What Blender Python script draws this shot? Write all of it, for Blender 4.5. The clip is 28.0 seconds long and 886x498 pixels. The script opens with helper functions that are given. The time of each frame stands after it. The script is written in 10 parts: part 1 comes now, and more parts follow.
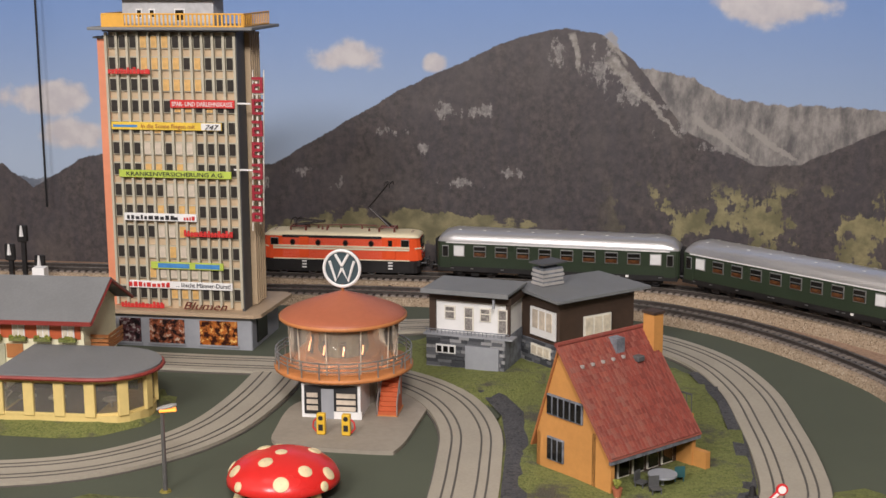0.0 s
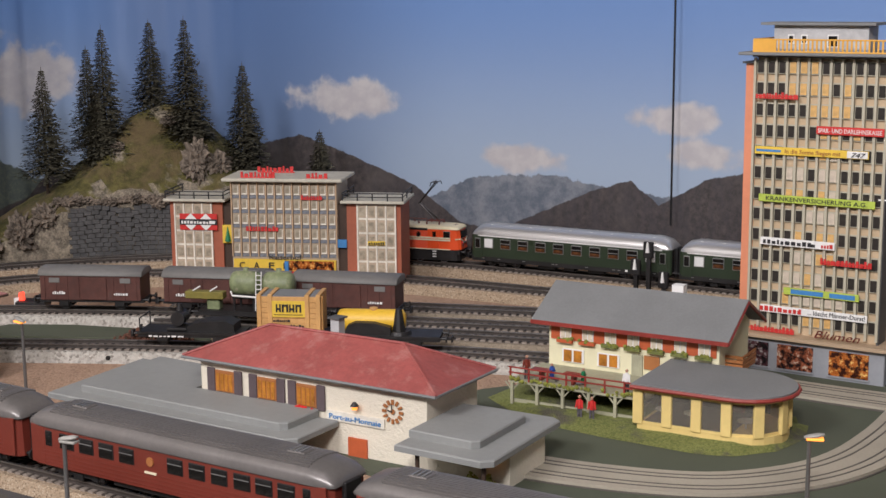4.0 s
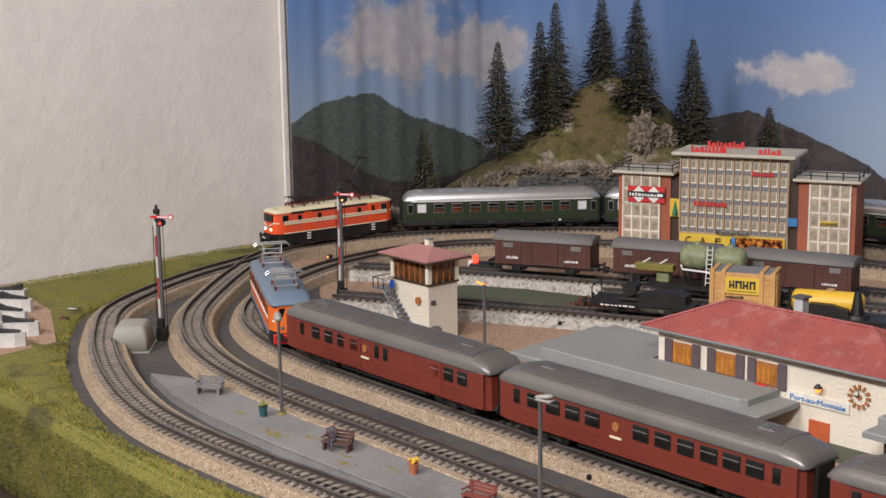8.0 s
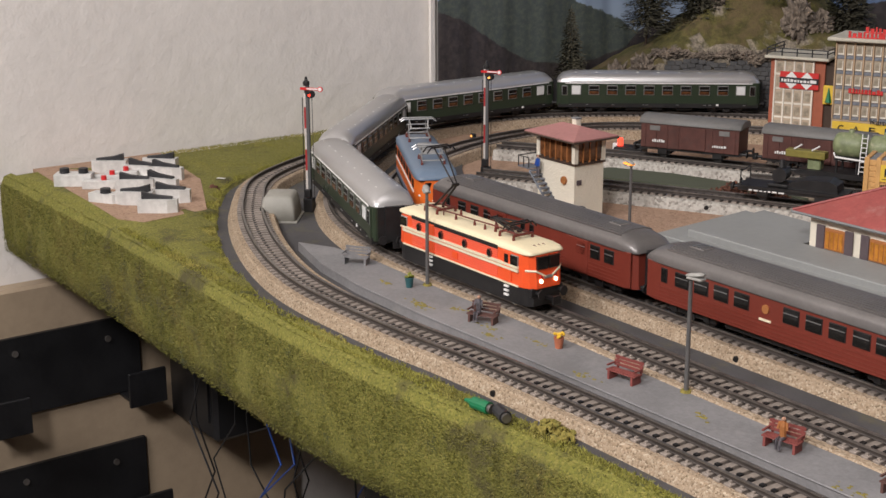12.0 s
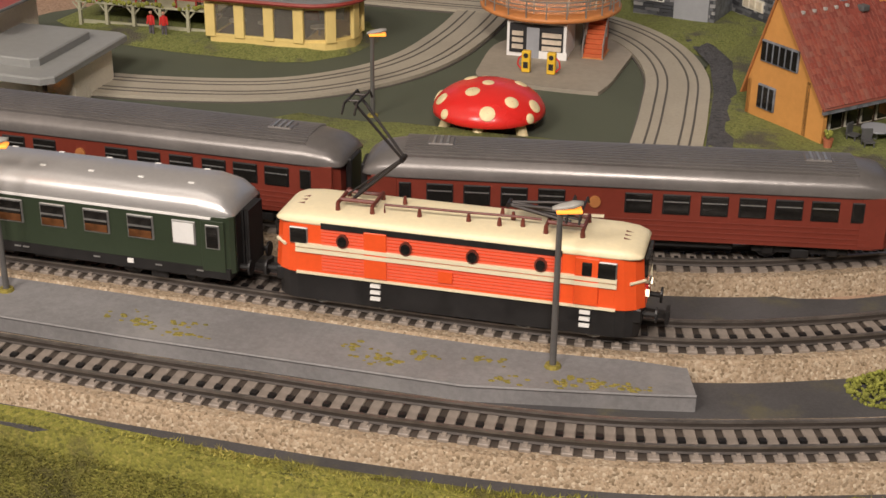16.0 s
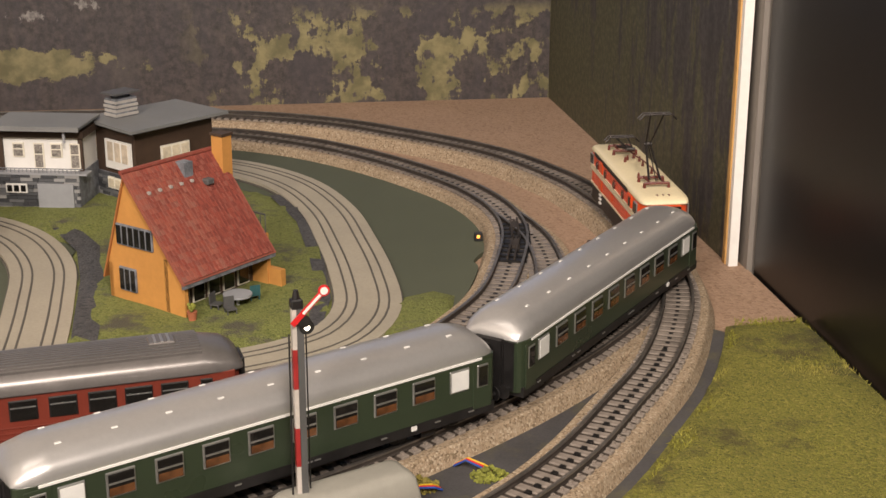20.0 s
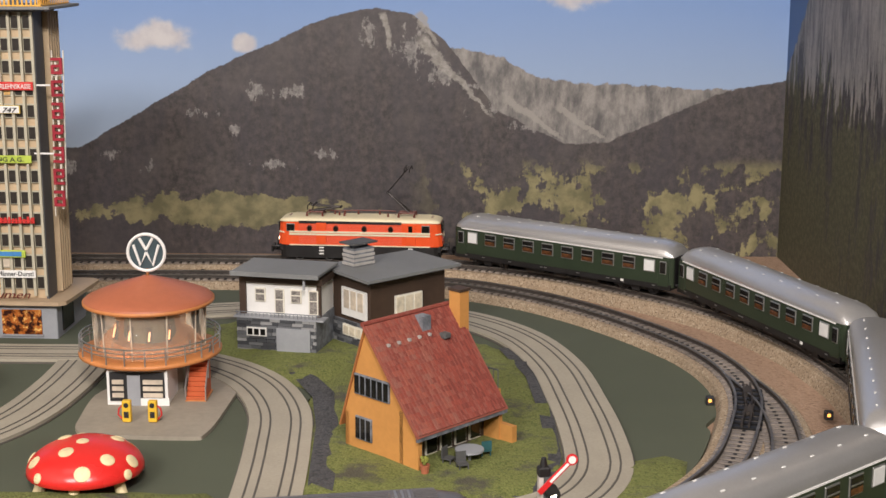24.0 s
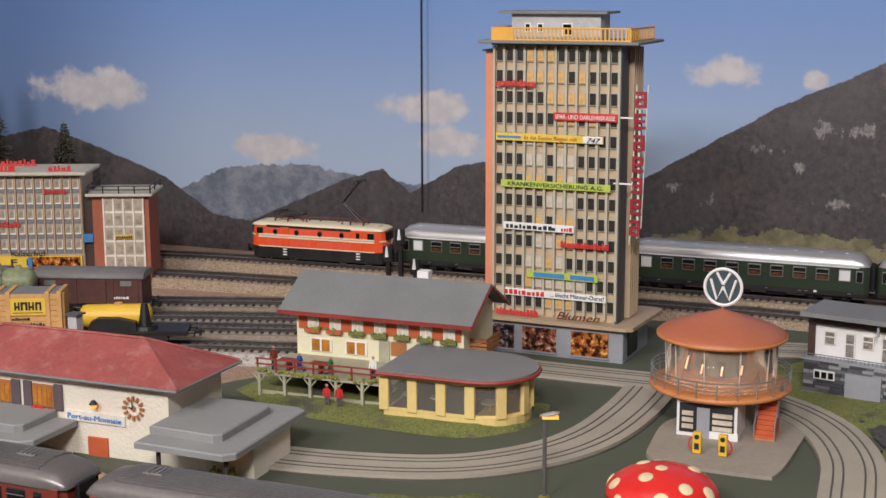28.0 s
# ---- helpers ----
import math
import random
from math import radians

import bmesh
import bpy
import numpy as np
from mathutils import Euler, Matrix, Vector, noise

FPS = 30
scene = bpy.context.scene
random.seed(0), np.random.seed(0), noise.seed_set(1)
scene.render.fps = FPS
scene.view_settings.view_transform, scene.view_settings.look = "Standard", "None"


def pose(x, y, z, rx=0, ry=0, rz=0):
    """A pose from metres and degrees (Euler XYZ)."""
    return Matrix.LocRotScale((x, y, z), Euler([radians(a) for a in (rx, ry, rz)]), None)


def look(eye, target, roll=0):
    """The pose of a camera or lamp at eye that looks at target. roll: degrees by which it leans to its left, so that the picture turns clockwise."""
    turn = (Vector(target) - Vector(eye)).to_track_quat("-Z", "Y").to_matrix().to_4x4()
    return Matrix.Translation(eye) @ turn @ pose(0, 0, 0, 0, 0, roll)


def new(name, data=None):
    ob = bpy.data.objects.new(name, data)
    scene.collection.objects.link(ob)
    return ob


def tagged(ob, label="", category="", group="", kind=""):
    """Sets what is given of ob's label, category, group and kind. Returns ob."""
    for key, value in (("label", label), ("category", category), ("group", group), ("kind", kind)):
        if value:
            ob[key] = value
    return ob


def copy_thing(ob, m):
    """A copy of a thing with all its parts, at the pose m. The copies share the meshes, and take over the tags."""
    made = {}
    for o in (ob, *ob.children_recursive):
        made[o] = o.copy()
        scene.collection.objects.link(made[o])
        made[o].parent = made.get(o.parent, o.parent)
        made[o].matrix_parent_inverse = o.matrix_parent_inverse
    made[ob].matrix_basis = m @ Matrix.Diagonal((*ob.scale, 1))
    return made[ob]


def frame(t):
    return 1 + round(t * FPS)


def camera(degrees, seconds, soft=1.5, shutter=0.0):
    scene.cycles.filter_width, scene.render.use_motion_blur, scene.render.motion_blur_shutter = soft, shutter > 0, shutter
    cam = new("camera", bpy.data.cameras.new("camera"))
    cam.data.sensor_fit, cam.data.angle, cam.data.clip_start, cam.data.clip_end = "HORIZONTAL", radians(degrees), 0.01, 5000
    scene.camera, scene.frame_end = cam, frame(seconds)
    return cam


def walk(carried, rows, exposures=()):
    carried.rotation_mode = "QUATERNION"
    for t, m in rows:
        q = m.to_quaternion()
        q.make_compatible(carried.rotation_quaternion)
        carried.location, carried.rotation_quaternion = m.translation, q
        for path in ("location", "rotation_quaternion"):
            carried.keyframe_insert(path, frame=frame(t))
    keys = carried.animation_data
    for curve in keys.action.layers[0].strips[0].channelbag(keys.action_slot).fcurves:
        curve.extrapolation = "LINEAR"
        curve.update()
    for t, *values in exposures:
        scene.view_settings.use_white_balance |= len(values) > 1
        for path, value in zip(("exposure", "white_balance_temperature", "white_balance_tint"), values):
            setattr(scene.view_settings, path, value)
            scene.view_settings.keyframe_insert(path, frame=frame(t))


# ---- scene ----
# ---- the camera: a tripod head that pans and tilts on one spot, the lens a little ahead of its axis ----
cam = camera(34.73, 28.0)
HEIGHT, AHEAD, ASIDE, RISE = 0.3269, 0.1272, -0.0123, 0.1187
# seconds, pan to the left, tilt upward, lean to the right, in degrees
PAN = [
    (0.0, 8.23, -11.41, 0.24),
    (0.5, 11.23, -11.18, 0.30),
    (1.0, 14.55, -11.03, 0.30),
    (1.5, 17.31, -10.93, 0.30),
    (2.0, 20.28, -10.74, 0.38),
    (2.5, 23.40, -10.53, 0.38),
    (3.0, 26.19, -10.42, 0.37),
    (3.5, 28.96, -10.36, 0.42),
    (5.5, 36.95, -10.38, 0.55),
    (6.0, 38.89, -10.39, 0.52),
    (6.5, 40.97, -10.45, 0.77),
    (7.0, 43.26, -10.52, 0.88),
    (7.5, 45.69, -10.76, 0.84),
    (8.0, 48.09, -11.13, 0.81),
    (8.5, 50.36, -11.53, 0.85),
    (9.0, 52.32, -11.95, 0.80),
    (9.5, 53.93, -12.47, 0.85),
    (10.0, 55.06, -13.02, 0.83),
    (10.5, 55.15, -13.60, 0.69),
    (11.0, 55.19, -14.22, 0.67),
    (11.5, 54.82, -14.87, 0.55),
    (13.5, 44.21, -18.52, -0.35),
    (14.0, 39.59, -19.72, -0.47),
    (14.5, 34.32, -21.09, -0.41),
    (15.0, 28.39, -22.38, -0.71),
    (15.5, 22.22, -23.55, -0.75),
    (16.0, 15.70, -24.42, -0.70),
    (16.5, 9.30, -24.95, -0.67),
    (17.0, 3.44, -25.03, -0.65),
    (17.5, -1.51, -23.84, -0.43),
    (18.0, -4.96, -22.34, -0.19),
    (18.5, -6.65, -20.80, -0.04),
    (19.0, -7.31, -19.64, -0.03),
    (19.5, -7.40, -18.69, -0.05),
    (20.0, -7.26, -17.86, -0.03),
    (20.5, -7.12, -17.15, -0.02),
    (22.5, -3.84, -13.83, -0.15),
    (23.0, -2.06, -13.02, -0.07),
    (23.5, -0.62, -12.45, -0.13),
    (24.0, 1.25, -12.16, -0.08),
    (24.5, 3.56, -11.94, -0.03),
    (25.0, 6.23, -11.67, 0.01),
    (25.5, 8.62, -11.50, -0.01),
    (26.0, 11.36, -11.38, 0.04),
    (26.5, 13.97, -11.31, 0.01),
    (27.0, 16.60, -11.21, 0.06),
    (27.5, 19.33, -11.02, 0.15),
    (28.0, 22.02, -10.82, 0.18),
]


def head(pan, tilt, lean):
    p, u = radians(pan), radians(tilt)
    ahead, aside = Vector((-math.sin(p), math.cos(p), 0)), Vector((math.cos(p), math.sin(p), 0))
    eye = Vector((0, 0, HEIGHT)) + AHEAD * ahead + ASIDE * aside + Vector((0, 0, RISE * math.sin(u)))
    return look(eye, eye + ahead * math.cos(u) + Vector((0, 0, math.sin(u))), -lean)


# the film camera's own brightness and white balance: seconds, stops, kelvin, tint
EXPOSURES = [(0.0, -0.22, 5900, 14), (3.0, -0.33, 5700, 14), (8.0, -0.25, 5750, 13), (11.0, -0.25, 5800, 13), (14.0, -0.55, 5900, 13), (17.0, -0.33, 6600, 14), (20.0, -0.10, 6650, 14), (23.0, 0.0, 6200, 12), (25.0, -0.15, 5950, 13), (28.0, -0.32, 5750, 14)]
walk(cam, [(t, head(pan, tilt, lean)) for t, pan, tilt, lean in PAN], EXPOSURES)

# ---- light: a dark hobby room under two ceiling lamps ----
world = bpy.data.worlds.new("room_air")
scene.world = world
world.use_nodes = True
world.node_tree.nodes["Background"].inputs[0].default_value = (0.55, 0.5, 0.45, 1)
world.node_tree.nodes["Background"].inputs[1].default_value = 0.02


def ceiling_lamp(name, place, target, size_x, size_y, watts, rgb):
    lamp = bpy.data.lights.new(name, "AREA")
    lamp.shape, lamp.size, lamp.size_y, lamp.energy, lamp.color = "RECTANGLE", size_x, size_y, watts, rgb
    ob = new(name, lamp)
    ob.matrix_world = look(place, target)
    return ob


WARM = (1.0, 0.90, 0.79)
ceiling_lamp("ceiling_lamp_right", (0.17, -0.70, 1.18), (-0.15, 1.4, 0.10), 0.30, 0.25, 34, WARM)
ceiling_lamp("ceiling_lamp_left", (-0.72, -0.80, 1.18), (-1.0, 1.4, 0.15), 0.55, 0.25, 27.5, WARM)
ceiling_lamp("ceiling_lamp_middle", (-0.5, 0.45, 1.46), (-0.5, 0.8, 0.0), 0.9, 0.4, 3.2, WARM)

# ---- materials ----
class Net:
    """A small helper that strings shader nodes together."""

    def __init__(self, name):
        self.m = bpy.data.materials.new(name)
        self.m.use_nodes = True
        self.t = self.m.node_tree
        self.b = self.t.nodes["Principled BSDF"]

    def add(self, kind, **inputs):
        n = self.t.nodes.new(kind)
        for k, v in inputs.items():
            self.put(n.inputs[k.replace("_", " ")] if k.replace("_", " ") in n.inputs else n.inputs[int(k[1:])], v)
        return n

    def put(self, socket, v):
        if isinstance(v, bpy.types.NodeSocket):
            self.t.links.new(v, socket)
        elif isinstance(v, bpy.types.Node):
            self.t.links.new(v.outputs[0], socket)
        elif isinstance(v, tuple) and len(v) == 3 and socket.type == "RGBA":
            socket.default_value = (*v, 1)
        else:
            socket.default_value = v

    def math(self, op, a, b=0.0, c=0.0, clamp=False):
        n = self.t.nodes.new("ShaderNodeMath")
        n.operation, n.use_clamp = op, clamp
        for i, v in enumerate((a, b, c)):
            self.put(n.inputs[i], v)
        return n.outputs[0]

    def mix(self, fac, a, b):
        n = self.t.nodes.new("ShaderNodeMix")
        n.data_type = "RGBA"
        self.put(n.inputs[0], fac), self.put(n.inputs[6], a), self.put(n.inputs[7], b)
        return n.outputs[2]

    def coords(self, what="Object"):
        return self.t.nodes.new("ShaderNodeTexCoord").outputs[what]

    def noise(self, scale, detail=4.0, rough=0.6, vec=None):
        n = self.t.nodes.new("ShaderNodeTexNoise")
        n.inputs["Scale"].default_value, n.inputs["Detail"].default_value, n.inputs["Roughness"].default_value = scale, detail, rough
        self.put(n.inputs["Vector"], vec if vec is not None else self.coords())
        return n.outputs[0]

    def step(self, v, low, high):
        n = self.t.nodes.new("ShaderNodeMapRange")
        n.interpolation_type = "SMOOTHSTEP"
        self.put(n.inputs[0], v), self.put(n.inputs[1], low), self.put(n.inputs[2], high)
        return n.outputs[0]

    def bump(self, height, strength, distance):
        n = self.t.nodes.new("ShaderNodeBump")
        n.inputs["Strength"].default_value, n.inputs["Distance"].default_value = strength, distance
        self.put(n.inputs["Height"], height)
        self.put(self.b.inputs["Normal"], n.outputs[0])

    def end(self, color, rough=0.6, metal=0.0):
        self.put(self.b.inputs["Base Color"], color), self.put(self.b.inputs["Roughness"], rough)
        self.b.inputs["Metallic"].default_value = metal
        return self.m


def shade(c, k):
    return tuple(min(1.0, v * k) for v in c)


def plain(name, rgb, rough=0.55, metal=0.0, var=0.18, coarse=25.0, fine=220.0, bump=0.15, deep=0.0004, dirt=None):
    """A surface of one paint or plastic: soft stains, fine grain and relief."""
    n = Net(name)
    big, small = n.noise(coarse, 3.0), n.noise(fine, 3.0, 0.7)
    f = n.math("ADD", n.math("MULTIPLY", big, 0.6), n.math("MULTIPLY", small, 0.4))
    col = n.mix(n.step(f, 0.3, 0.7), shade(rgb, 1 - var), shade(rgb, 1 + var))
    if dirt:
        col = n.mix(n.math("MULTIPLY", n.step(n.noise(coarse * 2.3, 5.0, 0.7), 0.5, 0.75), 0.55), col, dirt)
    if bump:
        n.bump(small, bump, deep)
    return n.end(col, n.math("ADD", rough - 0.1, n.math("MULTIPLY", big, 0.2)), metal)


def grains(name, colors, size, rough=0.9, deep=0.0012, stain=None, patchy=20.0):
    """Loose granular matter: cells of a few colours with relief."""
    n = Net(name)
    v = n.t.nodes.new("ShaderNodeTexVoronoi")
    v.inputs["Scale"].default_value = 1.0 / size
    n.put(v.inputs["Vector"], n.coords())
    ramp = n.t.nodes.new("ShaderNodeValToRGB")
    els = ramp.color_ramp.elements
    while len(els) < len(colors):
        els.new(0.5)
    for i, c in enumerate(colors):
        els[i].position, els[i].color = i / max(1, len(colors) - 1), (*c, 1)
    sep = n.t.nodes.new("ShaderNodeSeparateColor")
    n.put(sep.inputs[0], v.outputs["Color"])
    n.put(ramp.inputs[0], sep.outputs[0])
    col = n.mix(n.math("MULTIPLY", n.noise(patchy, 4.0, 0.65), 0.5), ramp.outputs[0], shade(colors[0], 0.7))
    if stain:
        col = n.mix(n.step(n.noise(patchy * 0.6, 5.0, 0.7), 0.52, 0.66), col, stain)
    n.bump(n.math("ADD", n.math("MULTIPLY", v.outputs["Distance"], -1.0 / 1.0), n.math("MULTIPLY", n.noise(patchy * 3), 0.4)), 0.6, deep)
    return n.end(col, rough)


def glowing(name, rgb, strength):
    n = Net(name)
    n.b.inputs["Emission Color"].default_value, n.b.inputs["Emission Strength"].default_value = (*rgb, 1), strength
    return n.end(rgb, 0.4)


M = {}
M["sand"] = grains("pinkish_sand_sheet", [(0.30, 0.19, 0.12), (0.46, 0.31, 0.21), (0.38, 0.25, 0.17)], 0.0022, patchy=14.0)
M["asphalt"] = plain("dark_grey_paper", (0.062, 0.059, 0.06), 0.85, var=0.3, coarse=18, fine=900, bump=0.3, dirt=(0.13, 0.115, 0.045))
M["felt"] = plain("dull_green_baize", (0.078, 0.088, 0.058), 0.95, var=0.10, coarse=9, fine=1400, bump=0.3, deep=0.0003)
M["turf"] = grains("flock_turf", [(0.10, 0.10, 0.016), (0.24, 0.23, 0.036), (0.175, 0.17, 0.026), (0.32, 0.28, 0.06)], 0.0012, deep=0.0015, stain=(0.075, 0.066, 0.02), patchy=22.0)
M["lawn"] = grains("bright_lawn_flock", [(0.11, 0.13, 0.03), (0.23, 0.25, 0.07), (0.16, 0.175, 0.045)], 0.0014, deep=0.0012, stain=(0.085, 0.08, 0.055), patchy=40.0)
M["blade"] = plain("grass_fibre", (0.13, 0.14, 0.02), 0.8, var=0.4, coarse=60, fine=300, bump=0)
M["moss"] = grains("yellow_moss_tuft", [(0.20, 0.17, 0.03), (0.30, 0.24, 0.05), (0.16, 0.15, 0.03)], 0.0016)
M["cork"] = grains("pale_cork_bed", [(0.17, 0.12, 0.07), (0.47, 0.365, 0.25), (0.34, 0.245, 0.155), (0.60, 0.50, 0.37)], 0.0010, deep=0.0006, patchy=55.0)
M["cork_grey"] = grains("weathered_cork_bed", [(0.19, 0.15, 0.105), (0.33, 0.28, 0.21), (0.26, 0.21, 0.15)], 0.0012, deep=0.0007, patchy=40.0)
M["gravel"] = grains("white_ballast", [(0.24, 0.22, 0.19), (0.60, 0.57, 0.51), (0.42, 0.39, 0.34)], 0.0022)
M["slag"] = grains("dark_gravel", [(0.04, 0.04, 0.042), (0.10, 0.098, 0.10), (0.065, 0.065, 0.07)], 0.002)
M["sleeper"] = plain("weathered_grey_sleeper", (0.24, 0.205, 0.175), 0.45, var=0.3, coarse=60)
M["infill"] = plain("dark_brown_track_filling", (0.055, 0.043, 0.034), 0.7, var=0.3, coarse=60)
M["rail"] = plain("nickel_rail", (0.24, 0.22, 0.20), 0.42, 0.8, var=0.3, coarse=50, bump=0.05)
M["stud"] = plain("black_contact_stud", (0.015, 0.014, 0.014), 0.45, 0.3)
M["road"] = plain("concrete_road_plastic", (0.36, 0.325, 0.255), 0.75, var=0.12, coarse=14, fine=500, bump=0.2)
M["groove"] = plain("road_groove", (0.10, 0.09, 0.075), 0.7)
M["platform"] = plain("grey_platform", (0.20, 0.195, 0.195), 0.75, var=0.22, coarse=18, fine=420, dirt=(0.27, 0.26, 0.25))
M["wallwhite"] = plain("rough_white_plaster", (0.80, 0.76, 0.71), 0.85, var=0.06, coarse=5, fine=45, bump=0.35, deep=0.004)
M["wood"] = plain("pale_plywood", (0.36, 0.28, 0.19), 0.55, var=0.12, coarse=6, fine=70)
M["black"] = plain("black_plastic", (0.012, 0.012, 0.013), 0.4, var=0.3)
M["blackgloss"] = plain("black_gloss_panel", (0.006, 0.005, 0.005), 0.34, var=0.4, coarse=4, fine=30, bump=0.05)
M["whiteedge"] = plain("white_board_edge", (0.88, 0.86, 0.82), 0.5, var=0.05)
M["dark"] = plain("dark_void", (0.02, 0.018, 0.017), 0.9)
M["roomwall"] = plain("room_wall", (0.24, 0.215, 0.19), 0.9, var=0.1, coarse=3, fine=30)
M["roomceil"] = plain("room_ceiling", (0.52, 0.49, 0.45), 0.9, var=0.05, coarse=3, fine=30)
M["roomfloor"] = plain("room_floor", (0.10, 0.075, 0.055), 0.6, var=0.2, coarse=4, fine=40)
# vehicles
M["orange"] = plain("bright_orange_paint", (0.80, 0.095, 0.02), 0.35, var=0.06, fine=500, bump=0.05)
# the orange made paler and pinker: the ribs' sheen is in the colour
M["ribbed"] = plain("ribbed_orange_side", (0.80, 0.14, 0.075), 0.3, var=0.06, fine=500, bump=0.05)
M["cream"] = plain("cream_roof_paint", (0.80, 0.70, 0.46), 0.42, var=0.07, coarse=20, fine=400, bump=0.05)
M["stripe"] = plain("cream_stripe", (0.76, 0.68, 0.48), 0.45, var=0.05)
M["frame"] = plain("black_underframe", (0.012, 0.011, 0.011), 0.5, var=0.4, coarse=90)
M["copper"] = plain("red_brown_insulator", (0.13, 0.028, 0.018), 0.4, var=0.2)
M["panto"] = plain("dark_pantograph_metal", (0.035, 0.03, 0.028), 0.4, 0.6)
M["greencoach"] = plain("dark_green_coach_paint", (0.030, 0.043, 0.025), 0.3, var=0.10, fine=400, bump=0.04)
M["silver"] = plain("silver_roof_paint", (0.55, 0.54, 0.53), 0.33, 0.65, var=0.05, coarse=12, fine=500, bump=0.06)
M["redcoach"] = plain("red_brown_coach_paint", (0.165, 0.032, 0.020), 0.35, var=0.12, fine=400, bump=0.05)
M["greyroof"] = plain("grey_ribbed_roof", (0.18, 0.168, 0.16), 0.36, 0.45, var=0.12, fine=300, bump=0.08)
M["bluegrey"] = plain("blue_grey_roof", (0.14, 0.19, 0.26), 0.4, var=0.1)
M["deeporange"] = plain("deep_orange_paint", (0.72, 0.15, 0.02), 0.35, var=0.06)
M["winframe"] = plain("bare_metal_window_frame", (0.45, 0.45, 0.44), 0.35, 0.8)
M["pane"] = plain("dark_window_pane", (0.012, 0.011, 0.010), 0.08, var=0.3, bump=0)
M["warmpane"] = plain("brown_lit_window_pane", (0.12, 0.05, 0.02), 0.1, var=0.6, coarse=150, bump=0)
M["frosted"] = plain("frosted_white_pane", (0.72, 0.72, 0.70), 0.35, var=0.06)
M["white"] = plain("white_paint", (0.78, 0.77, 0.74), 0.5, var=0.05)
M["red"] = plain("signal_red_paint", (0.58, 0.02, 0.022), 0.4, var=0.1)
M["headlamp"] = glowing("lit_headlamp", (1.0, 0.78, 0.48), 4)
M["lampglow"] = glowing("lit_lamp_bulb", (1.0, 0.33, 0.04), 1.6)
M["filament"] = glowing("warm_lamp_tube", (1.0, 0.45, 0.22), 2.2)
M["redglow"] = glowing("lit_red_lamp", (1.0, 0.05, 0.02), 3)
M["whiteglow"] = glowing("lit_white_lamp", (1.0, 0.9, 0.7), 7)
M["yellowglow"] = glowing("lit_yellow_lamp", (1.0, 0.42, 0.08), 1.8)
M["brownvan"] = plain("brown_van_paint", (0.085, 0.03, 0.022), 0.6, var=0.25, coarse=40, dirt=(0.06, 0.04, 0.035))
M["vanroof"] = plain("grey_van_roof", (0.17, 0.165, 0.155), 0.6, var=0.15)
M["storepane"] = plain("net_curtained_pane", (0.36, 0.31, 0.23), 0.35, var=0.35, coarse=110)
M["storerib"] = plain("tan_store_rib", (0.44, 0.31, 0.19), 0.55, var=0.12, coarse=60)
M["tankgreen"] = plain("pale_green_tank", (0.19, 0.22, 0.11), 0.5, var=0.3, coarse=60, dirt=(0.5, 0.46, 0.33))
M["yellow"] = plain("bright_yellow_paint", (0.74, 0.46, 0.03), 0.45, var=0.08)
M["crate"] = plain("pale_wood_crate", (0.56, 0.32, 0.11), 0.6, var=0.15, coarse=50)
# buildings
M["towerwall"] = plain("beige_tower_panel", (0.53, 0.40, 0.25), 0.6, var=0.07, fine=400)
M["towerrib"] = plain("pale_grey_green_rib", (0.45, 0.42, 0.32), 0.6, var=0.06)
M["towerpane"] = plain("brown_grey_tower_pane", (0.034, 0.029, 0.025), 0.3, var=0.4, coarse=60, bump=0)
M["towersalmon"] = plain("salmon_end_wall", (0.66, 0.25, 0.13), 0.6, var=0.07)
M["towerdark"] = plain("dark_grey_end_wall", (0.085, 0.085, 0.085), 0.55, var=0.12)
M["podium"] = plain("grey_blue_podium", (0.30, 0.31, 0.33), 0.6, var=0.08)
M["deck"] = plain("tan_deck_plastic", (0.42, 0.31, 0.20), 0.6, var=0.08)
M["railyellow"] = plain("orange_yellow_railing", (0.72, 0.38, 0.05), 0.5, var=0.08)
M["penthouse"] = plain("pale_grey_penthouse", (0.46, 0.46, 0.46), 0.6)
M["slate"] = plain("grey_roof_sheet", (0.19, 0.195, 0.195), 0.7, var=0.1, fine=500)
M["blind"] = plain("amber_window_blind", (0.62, 0.38, 0.13), 0.5, var=0.35, coarse=90)
M["blindpale"] = plain("pale_window_blind", (0.56, 0.48, 0.38), 0.5, var=0.25, coarse=90)
M["cafewall"] = plain("pale_lemon_wall", (0.74, 0.70, 0.47), 0.65, var=0.05)
M["cafeyellow"] = plain("warm_yellow_wall", (0.72, 0.55, 0.20), 0.6, var=0.08)
M["shutter"] = plain("rust_red_shutter", (0.47, 0.10, 0.03), 0.6, var=0.12)
M["trimred"] = plain("dark_red_trim", (0.25, 0.035, 0.025), 0.5)
M["timber"] = plain("brown_orange_timber", (0.36, 0.14, 0.04), 0.6, var=0.15)
M["post"] = plain("grey_green_post", (0.36, 0.35, 0.24), 0.65)
M["curtain"] = plain("pale_curtain", (0.62, 0.55, 0.42), 0.7, var=0.2, coarse=200)
M["stationwall"] = plain("rough_cream_render", (0.74, 0.68, 0.55), 0.85, var=0.05, coarse=40, fine=420, bump=0.7, deep=0.0012)
M["rooftile"] = plain("dusty_red_tile", (0.31, 0.075, 0.065), 0.62, var=0.2, coarse=26, fine=300, bump=0.4, deep=0.0006, dirt=(0.46, 0.24, 0.21))
M["paleroof"] = plain("faded_pink_tile", (0.36, 0.17, 0.155), 0.65, var=0.15, coarse=30, fine=300, bump=0.4, deep=0.0005)
M["slateblue"] = plain("slate_blue_sign", (0.045, 0.07, 0.08), 0.45)
